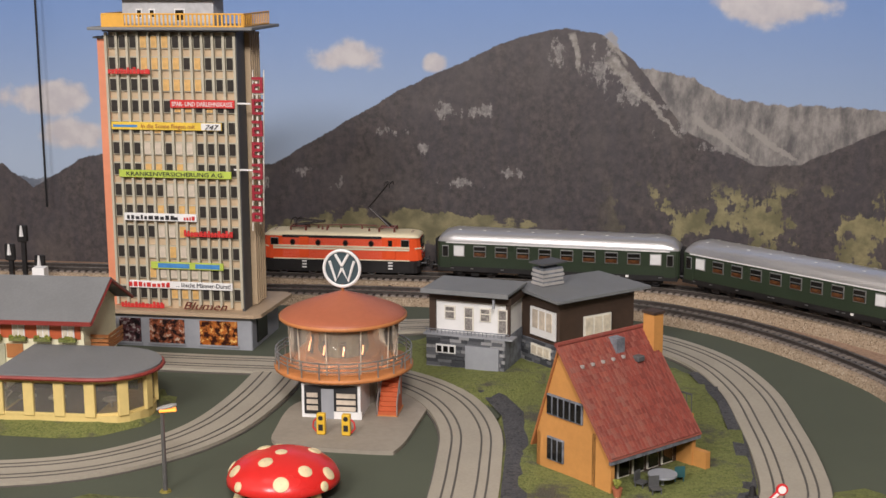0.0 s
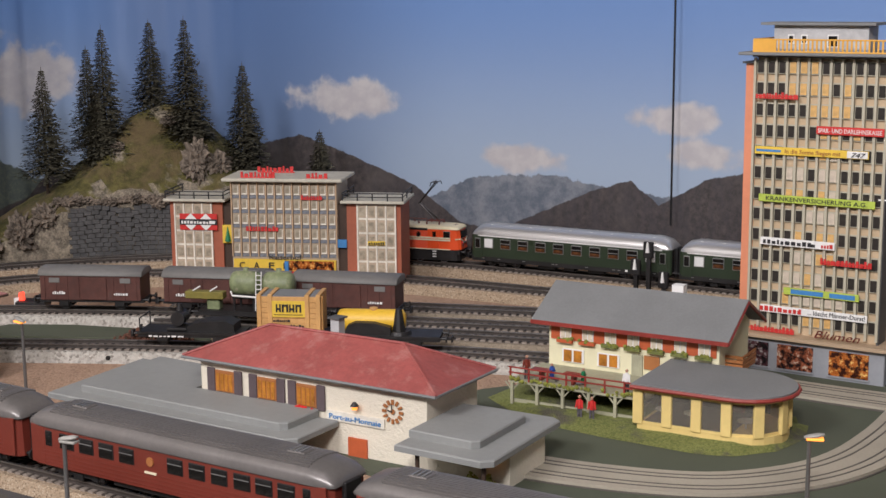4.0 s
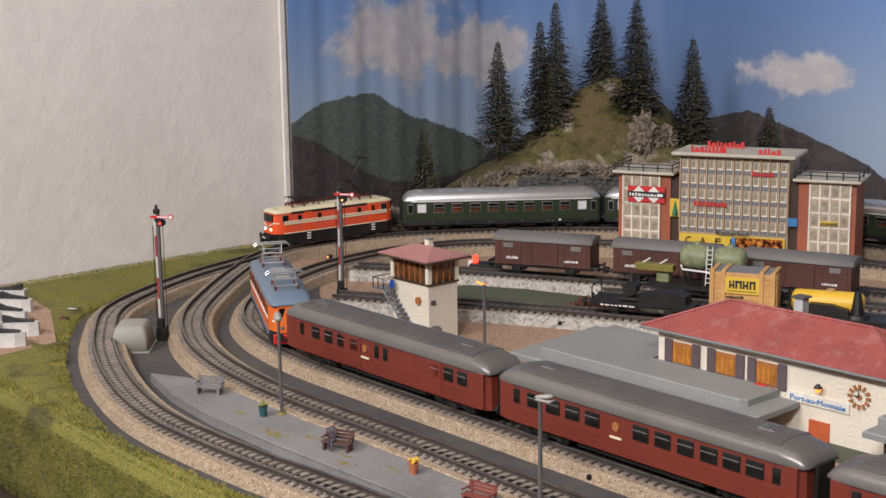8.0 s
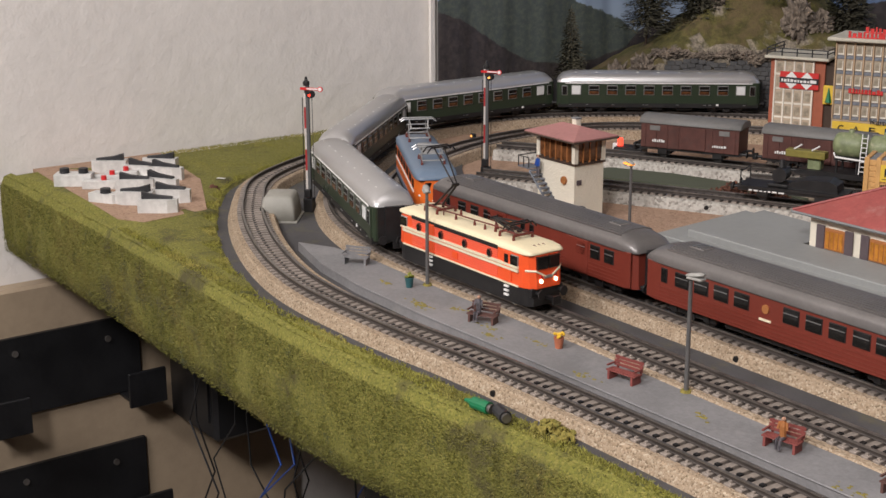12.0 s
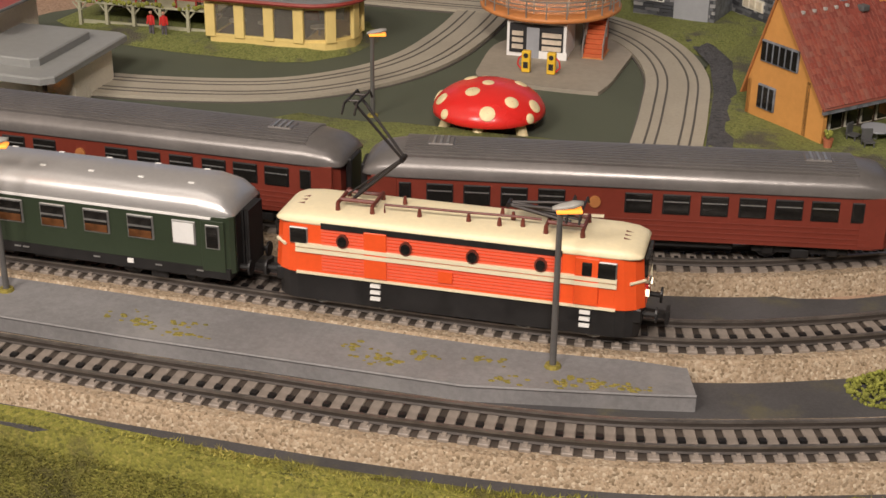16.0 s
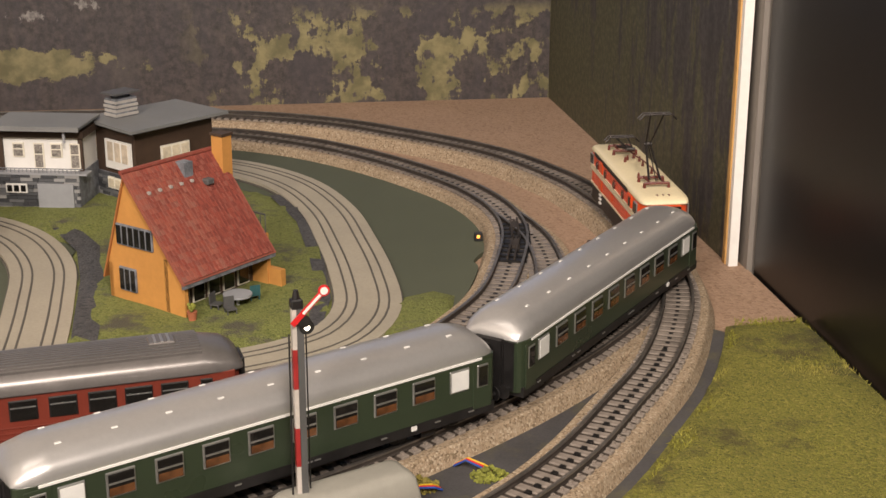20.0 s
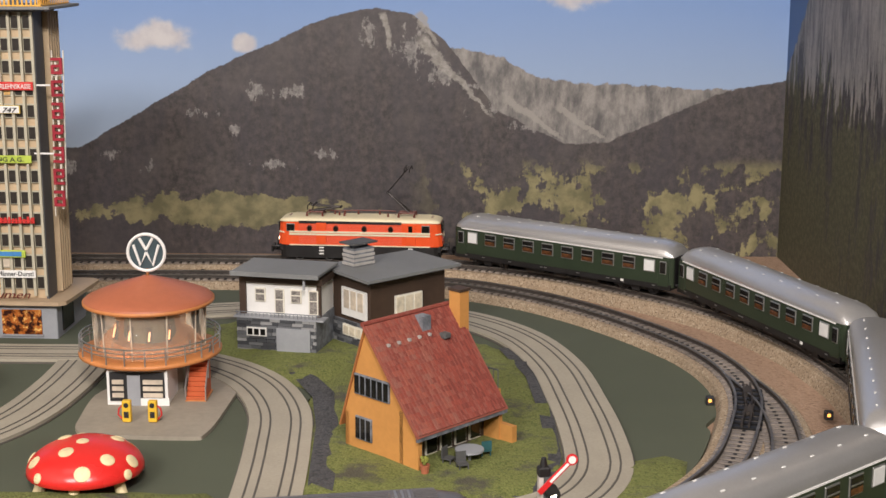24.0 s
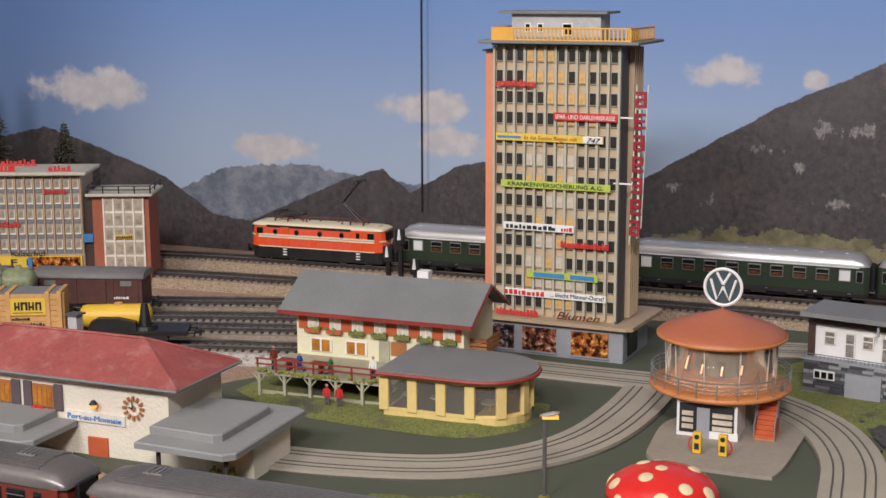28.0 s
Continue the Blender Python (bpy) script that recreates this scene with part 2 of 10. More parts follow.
M["skin"] = plain("painted_face", (0.42, 0.24, 0.16), 0.6)
M["canopy"] = plain("grey_canopy_roof", (0.25, 0.255, 0.245), 0.65, var=0.07)
M["amberpane"] = plain("amber_window", (0.42, 0.17, 0.02), 0.3, var=0.4, coarse=120)
M["shutterdark"] = plain("dark_plum_shutter", (0.10, 0.075, 0.08), 0.6)
M["ochre"] = plain("ochre_render", (0.54, 0.255, 0.065), 0.7, var=0.10, coarse=30)
M["stoneblue"] = plain("grey_blue_stone", (0.155, 0.165, 0.185), 0.8, var=0.5, coarse=120)
M["lattice"] = plain("lattice_curtain", (0.22, 0.20, 0.18), 0.6, var=0.7, coarse=500, fine=1500, bump=0)
M["brownwood"] = plain("dark_brown_boards", (0.055, 0.032, 0.02), 0.65, var=0.2)
M["gasroof"] = plain("dull_orange_roof", (0.42, 0.13, 0.062), 0.45, var=0.08, coarse=14)
M["dimcore"] = plain("dull_olive_shop_wall", (0.15, 0.12, 0.075), 0.6, var=0.25, coarse=60)
M["gasrim"] = plain("orange_rim", (0.52, 0.20, 0.06), 0.5)
M["apron"] = plain("grey_beige_apron", (0.30, 0.265, 0.21), 0.75, var=0.12)
M["capred"] = plain("glossy_toadstool_red", (0.66, 0.025, 0.02), 0.25, var=0.05, bump=0)
M["capdot"] = plain("cream_dot", (0.74, 0.62, 0.36), 0.5)
M["hvbrick"] = plain("rust_brick_wall", (0.34, 0.10, 0.05), 0.65, var=0.15)
M["hvpanel"] = plain("beige_panel_wall", (0.46, 0.37, 0.27), 0.65, var=0.08)
M["hvwhite"] = plain("white_grid_frame", (0.74, 0.70, 0.60), 0.6)
M["hvroof"] = plain("pale_roof_edge", (0.50, 0.47, 0.38), 0.65)
M["signred"] = plain("red_sign", (0.55, 0.03, 0.025), 0.5)
M["signyellow"] = plain("yellow_sign", (0.72, 0.50, 0.05), 0.5, var=0.1)
M["signblue"] = plain("blue_sign", (0.06, 0.22, 0.50), 0.5)
M["signgreen"] = plain("lime_sign", (0.42, 0.52, 0.07), 0.5, var=0.12)
M["signblack"] = plain("black_lettering", (0.02, 0.02, 0.022), 0.5)
M["maroon"] = plain("maroon_lettering", (0.30, 0.016, 0.03), 0.45)
def shop_print(name, dark, mid, pale):
    """A small colour print of goods behind a shop window."""
    n = Net(name)
    a, b = n.noise(190, 5, 0.6), n.noise(420, 4, 0.65)
    col = n.mix(n.step(a, 0.42, 0.56), dark, mid)
    col = n.mix(n.step(n.math("ADD", n.math("MULTIPLY", a, 0.5), n.math("MULTIPLY", b, 0.5)), 0.53, 0.62), col, pale)
    return n.end(col, 0.25)


M["photo"] = shop_print("shop_window_print", (0.020, 0.010, 0.010), (0.30, 0.09, 0.04), (0.62, 0.50, 0.38))
M["photodark"] = shop_print("dark_shop_window_print", (0.015, 0.010, 0.012), (0.10, 0.04, 0.045), (0.42, 0.38, 0.36))
M["photofire"] = shop_print("bright_shop_window_print", (0.035, 0.010, 0.006), (0.42, 0.12, 0.02), (0.85, 0.55, 0.16))
M["bark"] = plain("fir_bark", (0.045, 0.03, 0.02), 0.9, var=0.3, coarse=100)
M["needle"] = plain("fir_needles", (0.072, 0.066, 0.041), 0.85, var=0.5, coarse=120, fine=700)
M["rock"] = plain("painted_rock", (0.185, 0.150, 0.115), 0.9, var=0.75, coarse=55, fine=320, bump=0.9, deep=0.003, dirt=(0.30, 0.24, 0.17))
M["hillgrass"] = grains("hill_turf", [(0.09, 0.088, 0.018), (0.19, 0.175, 0.045), (0.13, 0.125, 0.03)], 0.0018, stain=(0.19, 0.145, 0.075), patchy=22.0)
M["masonry"] = plain("grey_stone_masonry", (0.080, 0.078, 0.076), 0.85, var=0.3, coarse=90)
M["bush"] = plain("olive_bush_foam", (0.20, 0.21, 0.035), 0.9, var=0.4, coarse=200)
M["heather"] = plain("rust_brown_heather", (0.12, 0.05, 0.03), 0.9, var=0.4, coarse=200)
M["metalpost"] = plain("grey_lamp_post", (0.17, 0.165, 0.16), 0.45, 0.5)
M["lamphead"] = plain("pale_lamp_head", (0.34, 0.33, 0.30), 0.45)
M["signalbox"] = plain("grey_relay_housing", (0.30, 0.29, 0.25), 0.6, var=0.08)
M["control"] = plain("pale_grey_switch_case", (0.62, 0.61, 0.58), 0.45)
M["bench"] = plain("brown_bench_plastic", (0.11, 0.055, 0.045), 0.55)
M["benchred"] = plain("red_brown_bench_plastic", (0.22, 0.06, 0.05), 0.55)
M["teal"] = plain("teal_plastic", (0.03, 0.10, 0.11), 0.45)
M["terracotta"] = plain("terracotta_pot", (0.42, 0.14, 0.07), 0.6)
M["bluewire"] = plain("blue_wire", (0.02, 0.07, 0.32), 0.4)
M["greenplug"] = plain("green_plug", (0.01, 0.16, 0.06), 0.35)
M["pipe"] = plain("grey_relay_wall", (0.42, 0.40, 0.37), 0.6)
M["figure"] = plain("painted_miniature", (0.10, 0.09, 0.10), 0.6, var=0.6, coarse=400)
M["stonegrey"] = plain("dark_retaining_stone", (0.10, 0.10, 0.10), 0.9, var=0.3, coarse=100)


def clear_pane():
    n = Net("thin_clear_plastic")
    n.b.inputs["Transmission Weight"].default_value, n.b.inputs["IOR"].default_value = 0.9, 1.12
    return n.end((0.85, 0.80, 0.70), 0.05)


M["clear"] = clear_pane()


def by_piece(name, colors, rough, coarse, bump=0.4, deep=0.0005):
    """Alike pieces, each with a tint of its own."""
    n = Net(name)
    ramp = n.t.nodes.new("ShaderNodeValToRGB")
    els = ramp.color_ramp.elements
    while len(els) < len(colors):
        els.new(0.5)
    for i, c in enumerate(colors):
        els[i].position, els[i].color = i / (len(colors) - 1), (*c, 1)
    n.put(ramp.inputs[0], n.t.nodes.new("ShaderNodeObjectInfo").outputs["Random"])
    col = n.mix(n.math("MULTIPLY", n.step(n.noise(coarse, 5, 0.7), 0.42, 0.68), 0.7), ramp.outputs[0], colors[-1])
    n.bump(n.noise(900, 3), bump, deep)
    return n.end(col, rough)


def fibres(name, dark, light, dry):
    """Grass fibres: each blade has a tint, and patches go dry."""
    n = Net(name)
    isl = n.t.nodes.new("ShaderNodeNewGeometry").outputs["Random Per Island"]
    col = n.mix(isl, dark, light)
    col = n.mix(n.math("MULTIPLY", n.step(n.noise(14, 5, 0.65), 0.45, 0.68), 0.75), col, dry)
    col = n.mix(n.math("MULTIPLY", n.step(n.noise(48, 4, 0.7), 0.54, 0.7), 0.6), col, shade(dark, 0.75))
    col = n.mix(n.math("MULTIPLY", n.step(n.noise(75, 3, 0.6), 0.60, 0.70), 0.85), col, (0.075, 0.085, 0.04))
    return n.end(col, 0.75)


def rocky_turf(name):
    """Turf that gives way to bare painted rock where the slope is steep."""
    n = Net(name)
    sep = n.t.nodes.new("ShaderNodeSeparateXYZ")
    n.put(sep.inputs[0], n.t.nodes.new("ShaderNodeNewGeometry").outputs["True Normal"])
    big, small, fine = n.noise(22, 5, 0.65), n.noise(90, 5, 0.7), n.noise(420, 4, 0.7)
    grass = n.mix(n.step(small, 0.35, 0.68), (0.060, 0.056, 0.014), (0.150, 0.132, 0.036))
    grass = n.mix(n.math("MULTIPLY", n.step(big, 0.45, 0.64), 0.75), grass, (0.155, 0.108, 0.055))
    stone = n.mix(n.step(n.math("ADD", n.math("MULTIPLY", small, 0.6), n.math("MULTIPLY", fine, 0.4)), 0.36, 0.66), (0.10, 0.085, 0.065), (0.40, 0.34, 0.25))
    bare = n.step(n.math("ADD", sep.outputs[2], n.math("MULTIPLY", n.math("SUBTRACT", big, 0.5), 1.1)), 0.40, 0.58)
    n.bump(n.math("ADD", small, n.math("MULTIPLY", fine, 0.5)), 0.8, 0.004)
    return n.end(n.mix(bare, stone, grass), 0.92)


def stones(name, dark, mid, pale):
    """Rough walling: every stone in the mesh has a tint of its own."""
    n = Net(name)
    isl = n.t.nodes.new("ShaderNodeNewGeometry").outputs["Random Per Island"]
    col = n.mix(n.step(isl, 0.2, 0.6), dark, mid)
    col = n.mix(n.step(isl, 0.66, 0.9), col, pale)
    n.bump(n.noise(700, 4), 0.5, 0.0006)
    return n.end(n.mix(n.math("MULTIPLY", n.noise(260, 4), 0.35), col, dark), 0.85)


M["walling"] = stones("mixed_grey_walling", (0.050, 0.053, 0.060), (0.14, 0.145, 0.155), (0.34, 0.34, 0.34))
M["hillside"] = rocky_turf("rocky_hill_turf")
M["brick_tile"] = by_piece("red_pantile", [(0.19, 0.042, 0.030), (0.27, 0.056, 0.036), (0.22, 0.060, 0.044), (0.31, 0.080, 0.050), (0.25, 0.095, 0.070)], 0.65, 420)
M["tile_rest"] = stones("red_pantile_rest", (0.19, 0.042, 0.030), (0.27, 0.058, 0.038), (0.27, 0.085, 0.060))
# one grass in two tones, painting in the skirt's shade and top's light
M["fibre"] = fibres("olive_grass_fibre", (0.085, 0.085, 0.010), (0.19, 0.18, 0.028), (0.22, 0.175, 0.045))
M["fibretop"] = fibres("sunny_grass_fibre", (0.14, 0.14, 0.016), (0.32, 0.30, 0.045), (0.40, 0.33, 0.085))
# dull mast paint, darkened further for the shade on the mast's face
M["mastred"] = plain("dull_mast_red", (0.30, 0.022, 0.022), 0.5, var=0.2, coarse=80)
M["mastwhite"] = plain("dull_mast_white", (0.50, 0.46, 0.42), 0.5, var=0.15, coarse=80)
M["web"] = plain("dark_rail_web", (0.045, 0.036, 0.030), 0.6, 0.2, var=0.3, coarse=60)
M["olivecrane"] = plain("olive_yellow_crane_paint", (0.20, 0.17, 0.035), 0.5, var=0.2, coarse=90)


def curve_of(n, u, points):
    """Height of a printed ridge over the picture's width: both run from 0 to 1."""
    c = n.t.nodes.new("ShaderNodeFloatCurve")
    pts = c.mapping.curves[0].points
    while len(pts) < len(points):
        pts.new(0.5, 0.5)
    for p, (x, y) in zip(pts, points):
        p.location, p.handle_type = (x, y), "VECTOR"
    c.mapping.update()
    n.put(c.inputs["Value"], u)
    return c.outputs[0]


def picture(name, width, far, near, clouds, rocks, meadow_from, bare_from=9.0, seams=(), faded=0.0, ink=(0.02, 0.018, 0.02)):
    """A printed alpine panorama on paper; the map's u and v are metres along and up."""
    n = Net(name)
    sep = n.t.nodes.new("ShaderNodeSeparateXYZ")
    uv = n.coords("UV")
    n.put(sep.inputs[0], uv)
    u, v = sep.outputs[0], sep.outputs[1]
    un = n.math("DIVIDE", u, width)

    def blob(cu, cv, ru, rv):
        m = n.t.nodes.new("ShaderNodeVectorMath")
        m.operation = "MULTIPLY_ADD"
        n.put(m.inputs[0], uv)
        m.inputs[1].default_value, m.inputs[2].default_value = (1 / ru, 1 / rv, 0), (-cu / ru, -cv / rv, 0)
        ln = n.t.nodes.new("ShaderNodeVectorMath")
        ln.operation = "LENGTH"
        n.put(ln.inputs[0], m.outputs[0])
        return ln.outputs["Value"]

    def streaks(scale, sx, sy, turn):
        mp = n.t.nodes.new("ShaderNodeMapping")
        n.put(mp.inputs[0], uv)
        mp.inputs["Rotation"].default_value, mp.inputs["Scale"].default_value = (0, 0, radians(turn)), (sx, sy, 1)
        return n.noise(scale, 7, 0.68, mp.outputs[0])

    jag = n.math("MULTIPLY", n.math("SUBTRACT", n.noise(70, 6, 0.65, uv), 0.5), 0.014)
    sky = n.mix(n.step(v, 0.07, 0.32), (0.64, 0.79, 1.0), (0.24, 0.45, 0.95))
    # the curved corner's shade is put into the sky colour as deeper blue
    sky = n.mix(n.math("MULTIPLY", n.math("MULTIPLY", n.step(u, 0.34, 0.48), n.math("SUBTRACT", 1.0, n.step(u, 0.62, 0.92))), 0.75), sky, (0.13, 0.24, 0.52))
    wisps, edge = n.noise(20, 5, 0.52, uv), n.noise(58, 4, 0.5, uv)
    lumps = n.math("ADD", n.math("MULTIPLY", wisps, 1.7), n.math("MULTIPLY", edge, 0.7))
    for cu, cv, ru, rv in clouds:
        puff = n.step(n.math("SUBTRACT", lumps, blob(cu, cv, ru, rv)), 0.08, 0.58)
        lit = n.mix(n.step(edge, 0.35, 0.7), (0.84, 0.80, 0.82), (1.0, 0.96, 0.94))
        sky = n.mix(n.math("MULTIPLY", puff, 0.95), sky, lit)
    grain, fleck, rough_n = n.noise(150, 8, 0.72, uv), n.noise(420, 4, 0.7, uv), n.noise(38, 8, 0.72, uv)
    gully = streaks(30, 3.2, 0.8, -32)
    # pale distant range; bare grey rock where the range is near
    haze = n.mix(n.step(rough_n, 0.35, 0.7), (0.17, 0.21, 0.28), (0.44, 0.47, 0.52))
    rock_face = n.mix(n.step(n.math("ADD", n.math("MULTIPLY", gully, 0.45), n.math("MULTIPLY", streaks(40, 1.6, 1.0, -48), 0.55)), 0.36, 0.64), (0.15, 0.14, 0.14), (0.56, 0.52, 0.47))
    rock_face = n.mix(n.math("MULTIPLY", n.step(grain, 0.45, 0.7), 0.45), rock_face, (0.24, 0.235, 0.23))
    haze = n.mix(n.math("SUBTRACT", 1.0, n.step(u, 0.34, 0.42)), haze, n.mix(n.step(grain, 0.4, 0.65), (0.125, 0.155, 0.150), (0.21, 0.245, 0.19)))
    farc = n.mix(n.step(u, bare_from, bare_from + 0.06), haze, rock_face)
    col = n.mix(n.step(n.math("SUBTRACT", n.math("ADD", curve_of(n, un, far), jag), v), 0.0, 0.0020), sky, farc)
    ridge = n.math("SUBTRACT", n.math("ADD", curve_of(n, un, near), n.math("MULTIPLY", jag, 0.6)), v)
    trees = n.math("ADD", n.math("MULTIPLY", grain, 0.55), n.math("MULTIPLY", streaks(110, 1.3, 0.8, 0), 0.45))
    woods = n.mix(n.step(trees, 0.36, 0.68), (0.036, 0.031, 0.032), (0.185, 0.150, 0.135))
    spurs = n.math("ADD", n.math("MULTIPLY", streaks(8, 1.5, 0.5, 38), 0.6), n.math("MULTIPLY", gully, 0.4))
    woods = n.mix(n.math("MULTIPLY", n.step(spurs, 0.40, 0.60), 0.65), woods, (0.085, 0.076, 0.088))
    woods = n.mix(n.math("MULTIPLY", n.step(n.noise(16, 6, 0.65, uv), 0.48, 0.7), 0.35), woods, (0.21, 0.18, 0.155))
    woods = n.mix(n.math("MULTIPLY", n.step(v, 0.10, 0.24), 0.16), woods, (0.26, 0.23, 0.23))
    crags = streaks(55, 1.9, 0.8, -24)
    scree = n.noise(62, 8, 0.75, uv)
    for ru, rv, sx, sy in rocks:
        bare = n.step(n.math("SUBTRACT", n.math("ADD", n.math("MULTIPLY", scree, 3.2), n.math("MULTIPLY", crags, 4.2)), n.math("ADD", blob(ru, rv, sx, sy), 3.05)), 0.10, 0.50)
        woods = n.mix(n.math("MULTIPLY", bare, 0.75), woods, n.mix(n.step(grain, 0.32, 0.66), (0.25, 0.235, 0.225), (0.66, 0.62, 0.58)))
    for u0, v0, u1, v1, wide in seams:
        # a pale run of scree between two places on the slope
        flat = n.t.nodes.new("ShaderNodeVectorMath")
        flat.operation = "SUBTRACT"
        n.put(flat.inputs[0], uv)
        flat.inputs[1].default_value = (u0, v0, 0)
        long = math.hypot(u1 - u0, v1 - v0)
        dx, dy = (u1 - u0) / long, (v1 - v0) / long
        dots = []
        for vec in ((dx, dy, 0), (-dy, dx, 0)):
            d = n.t.nodes.new("ShaderNodeVectorMath")
            d.operation = "DOT_PRODUCT"
            n.put(d.inputs[0], flat.outputs[0])
            d.inputs[1].default_value = vec
            dots.append(d.outputs["Value"])
        along = n.math("DIVIDE", dots[0], long)
        inside = n.math("MULTIPLY", n.step(along, -0.05, 0.06), n.math("SUBTRACT", 1.0, n.step(along, 0.80, 1.05)))
        aside = n.math("ABSOLUTE", n.math("ADD", dots[1], n.math("MULTIPLY", n.math("SUBTRACT", scree, 0.5), wide * 4.0)))
        half = n.math("MULTIPLY", n.math("SUBTRACT", 1.15, n.math("MULTIPLY", along, 0.85)), wide)
        run = n.math("MULTIPLY", inside, n.math("SUBTRACT", 1.0, n.step(n.math("DIVIDE", aside, half), 0.55, 1.1)))
        col = n.mix(n.math("MULTIPLY", run, 0.8), col, (0.56, 0.52, 0.46))
        woods = n.mix(n.math("MULTIPLY", run, 0.8), woods, n.mix(n.step(grain, 0.35, 0.65), (0.40, 0.37, 0.32), (0.66, 0.62, 0.56)))
    low = n.math("MULTIPLY", n.step(n.math("SUBTRACT", 0.100, v), 0.0, 0.02), n.step(u, meadow_from, meadow_from + 0.08))
    strip = n.math("MULTIPLY", n.step(n.math("SUBTRACT", n.math("MULTIPLY", n.noise(34, 5, 0.65, uv), 2.6), n.math("ADD", blob(meadow_from - 0.17, 0.044, 0.14, 0.018), 0.35)), 0.0, 0.12), 0.9)
    field = n.math("MAXIMUM", n.math("MULTIPLY", low, n.step(n.math("ADD", n.math("MULTIPLY", n.noise(24, 5, 0.6, uv), 0.75), n.math("MULTIPLY", streaks(80, 1.6, 0.5, 0), 0.25)), 0.51, 0.54)), strip)
    woods = n.mix(n.math("MULTIPLY", field, 0.92), woods, n.mix(n.step(n.noise(45, 5, 0.6, uv), 0.35, 0.65), (0.24, 0.22, 0.095), (0.52, 0.46, 0.22)))
    col = n.mix(n.step(ridge, 0.0, 0.0016), col, woods)
    return n.end(n.mix(faded, col, ink), 0.5)


W_REAR = 2.10  # along the curved left end and the back wall
X0 = -1.814


def over(points, width, shift=X0):
    return [((x - shift) / width, z) for x, z in points]


FAR = [(0.0, 0.135)] + over([(-1.78, 0.154), (-1.734, 0.162), (-1.693, 0.164), (-1.667, 0.149), (-1.629, 0.129), (-1.612, 0.126), (-1.571, 0.112), (-1.534, 0.098), (-1.508, 0.082), (-1.25, 0.05), (-0.99, 0.05), (-0.90, 0.094), (-0.855, 0.100), (-0.789, 0.104), (-0.747, 0.097), (-0.62, 0.085), (-0.45, 0.085), (-0.2, 0.08), (-0.07, 0.21), (0.0, 0.198), (0.031, 0.18), (0.069, 0.172), (0.13, 0.17), (0.18, 0.166)], W_REAR) + [(1.0, 0.165)]
NEAR = [(0.0, 0.124)] + over([(-1.78, 0.113), (-1.757, 0.100), (-1.724, 0.079), (-1.676, 0.056), (-1.60, 0.047), (-1.52, 0.06), (-1.489, 0.086), (-1.35, 0.08), (-1.25, 0.10), (-1.192, 0.121), (-1.139, 0.134), (-1.049, 0.107), (-0.977, 0.083), (-0.909, 0.04), (-0.86, 0.037), (-0.747, 0.088), (-0.699, 0.104), (-0.665, 0.078), (-0.613, 0.109), (-0.52, 0.13), (-0.44, 0.105), (-0.409, 0.107), (-0.278, 0.183), (-0.166, 0.233), (-0.119, 0.243), (-0.084, 0.237), (-0.051, 0.212), (0.0, 0.144), (0.066, 0.112), (0.107, 0.114), (0.217, 0.163)], W_REAR) + [(1.0, 0.176)]
CLOUDS = [(x - X0, z, a, b) for x, z, a, b in [(-1.655, 0.222, 0.10, 0.055), (-1.515, 0.20, 0.085, 0.045), (-1.07, 0.178, 0.085, 0.024), (-0.83, 0.120, 0.055, 0.018), (-0.645, 0.170, 0.055, 0.017), (-0.615, 0.133, 0.04, 0.018), (-0.335, 0.214, 0.040, 0.016), (-0.245, 0.207, 0.012, 0.01), (0.08, 0.264, 0.065, 0.02)]]
ROCKS = [(x - X0, z, a, b) for x, z, a, b in [(-0.08, 0.205, 0.022, 0.03), (-0.125, 0.215, 0.012, 0.02), (-0.055, 0.178, 0.02, 0.014), (0.0, 0.147, 0.03, 0.008), (-0.235, 0.163, 0.016, 0.012), (-0.2, 0.16, 0.022, 0.01), (-0.22, 0.09, 0.025, 0.009), (-0.26, 0.125, 0.012, 0.008), (-0.345, 0.087, 0.012, 0.009), (-0.165, 0.1, 0.018, 0.007), (-0.03, 0.168, 0.026, 0.006), (0.03, 0.128, 0.026, 0.006), (-0.07, 0.228, 0.014, 0.012), (-0.29, 0.14, 0.02, 0.008), (-0.38, 0.10, 0.012, 0.006), (-0.42, 0.085, 0.01, 0.008)]]
SEAMS = [(1.704, 0.237, 1.711, 0.198, 0.0035), (1.736, 0.237, 1.756, 0.205, 0.005), (1.738, 0.213, 1.812, 0.134, 0.0055), (1.820, 0.156, 1.882, 0.114, 0.0045), (1.871, 0.149, 1.922, 0.113, 0.004)]
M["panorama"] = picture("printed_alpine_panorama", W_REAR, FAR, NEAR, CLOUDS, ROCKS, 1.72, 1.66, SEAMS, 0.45)


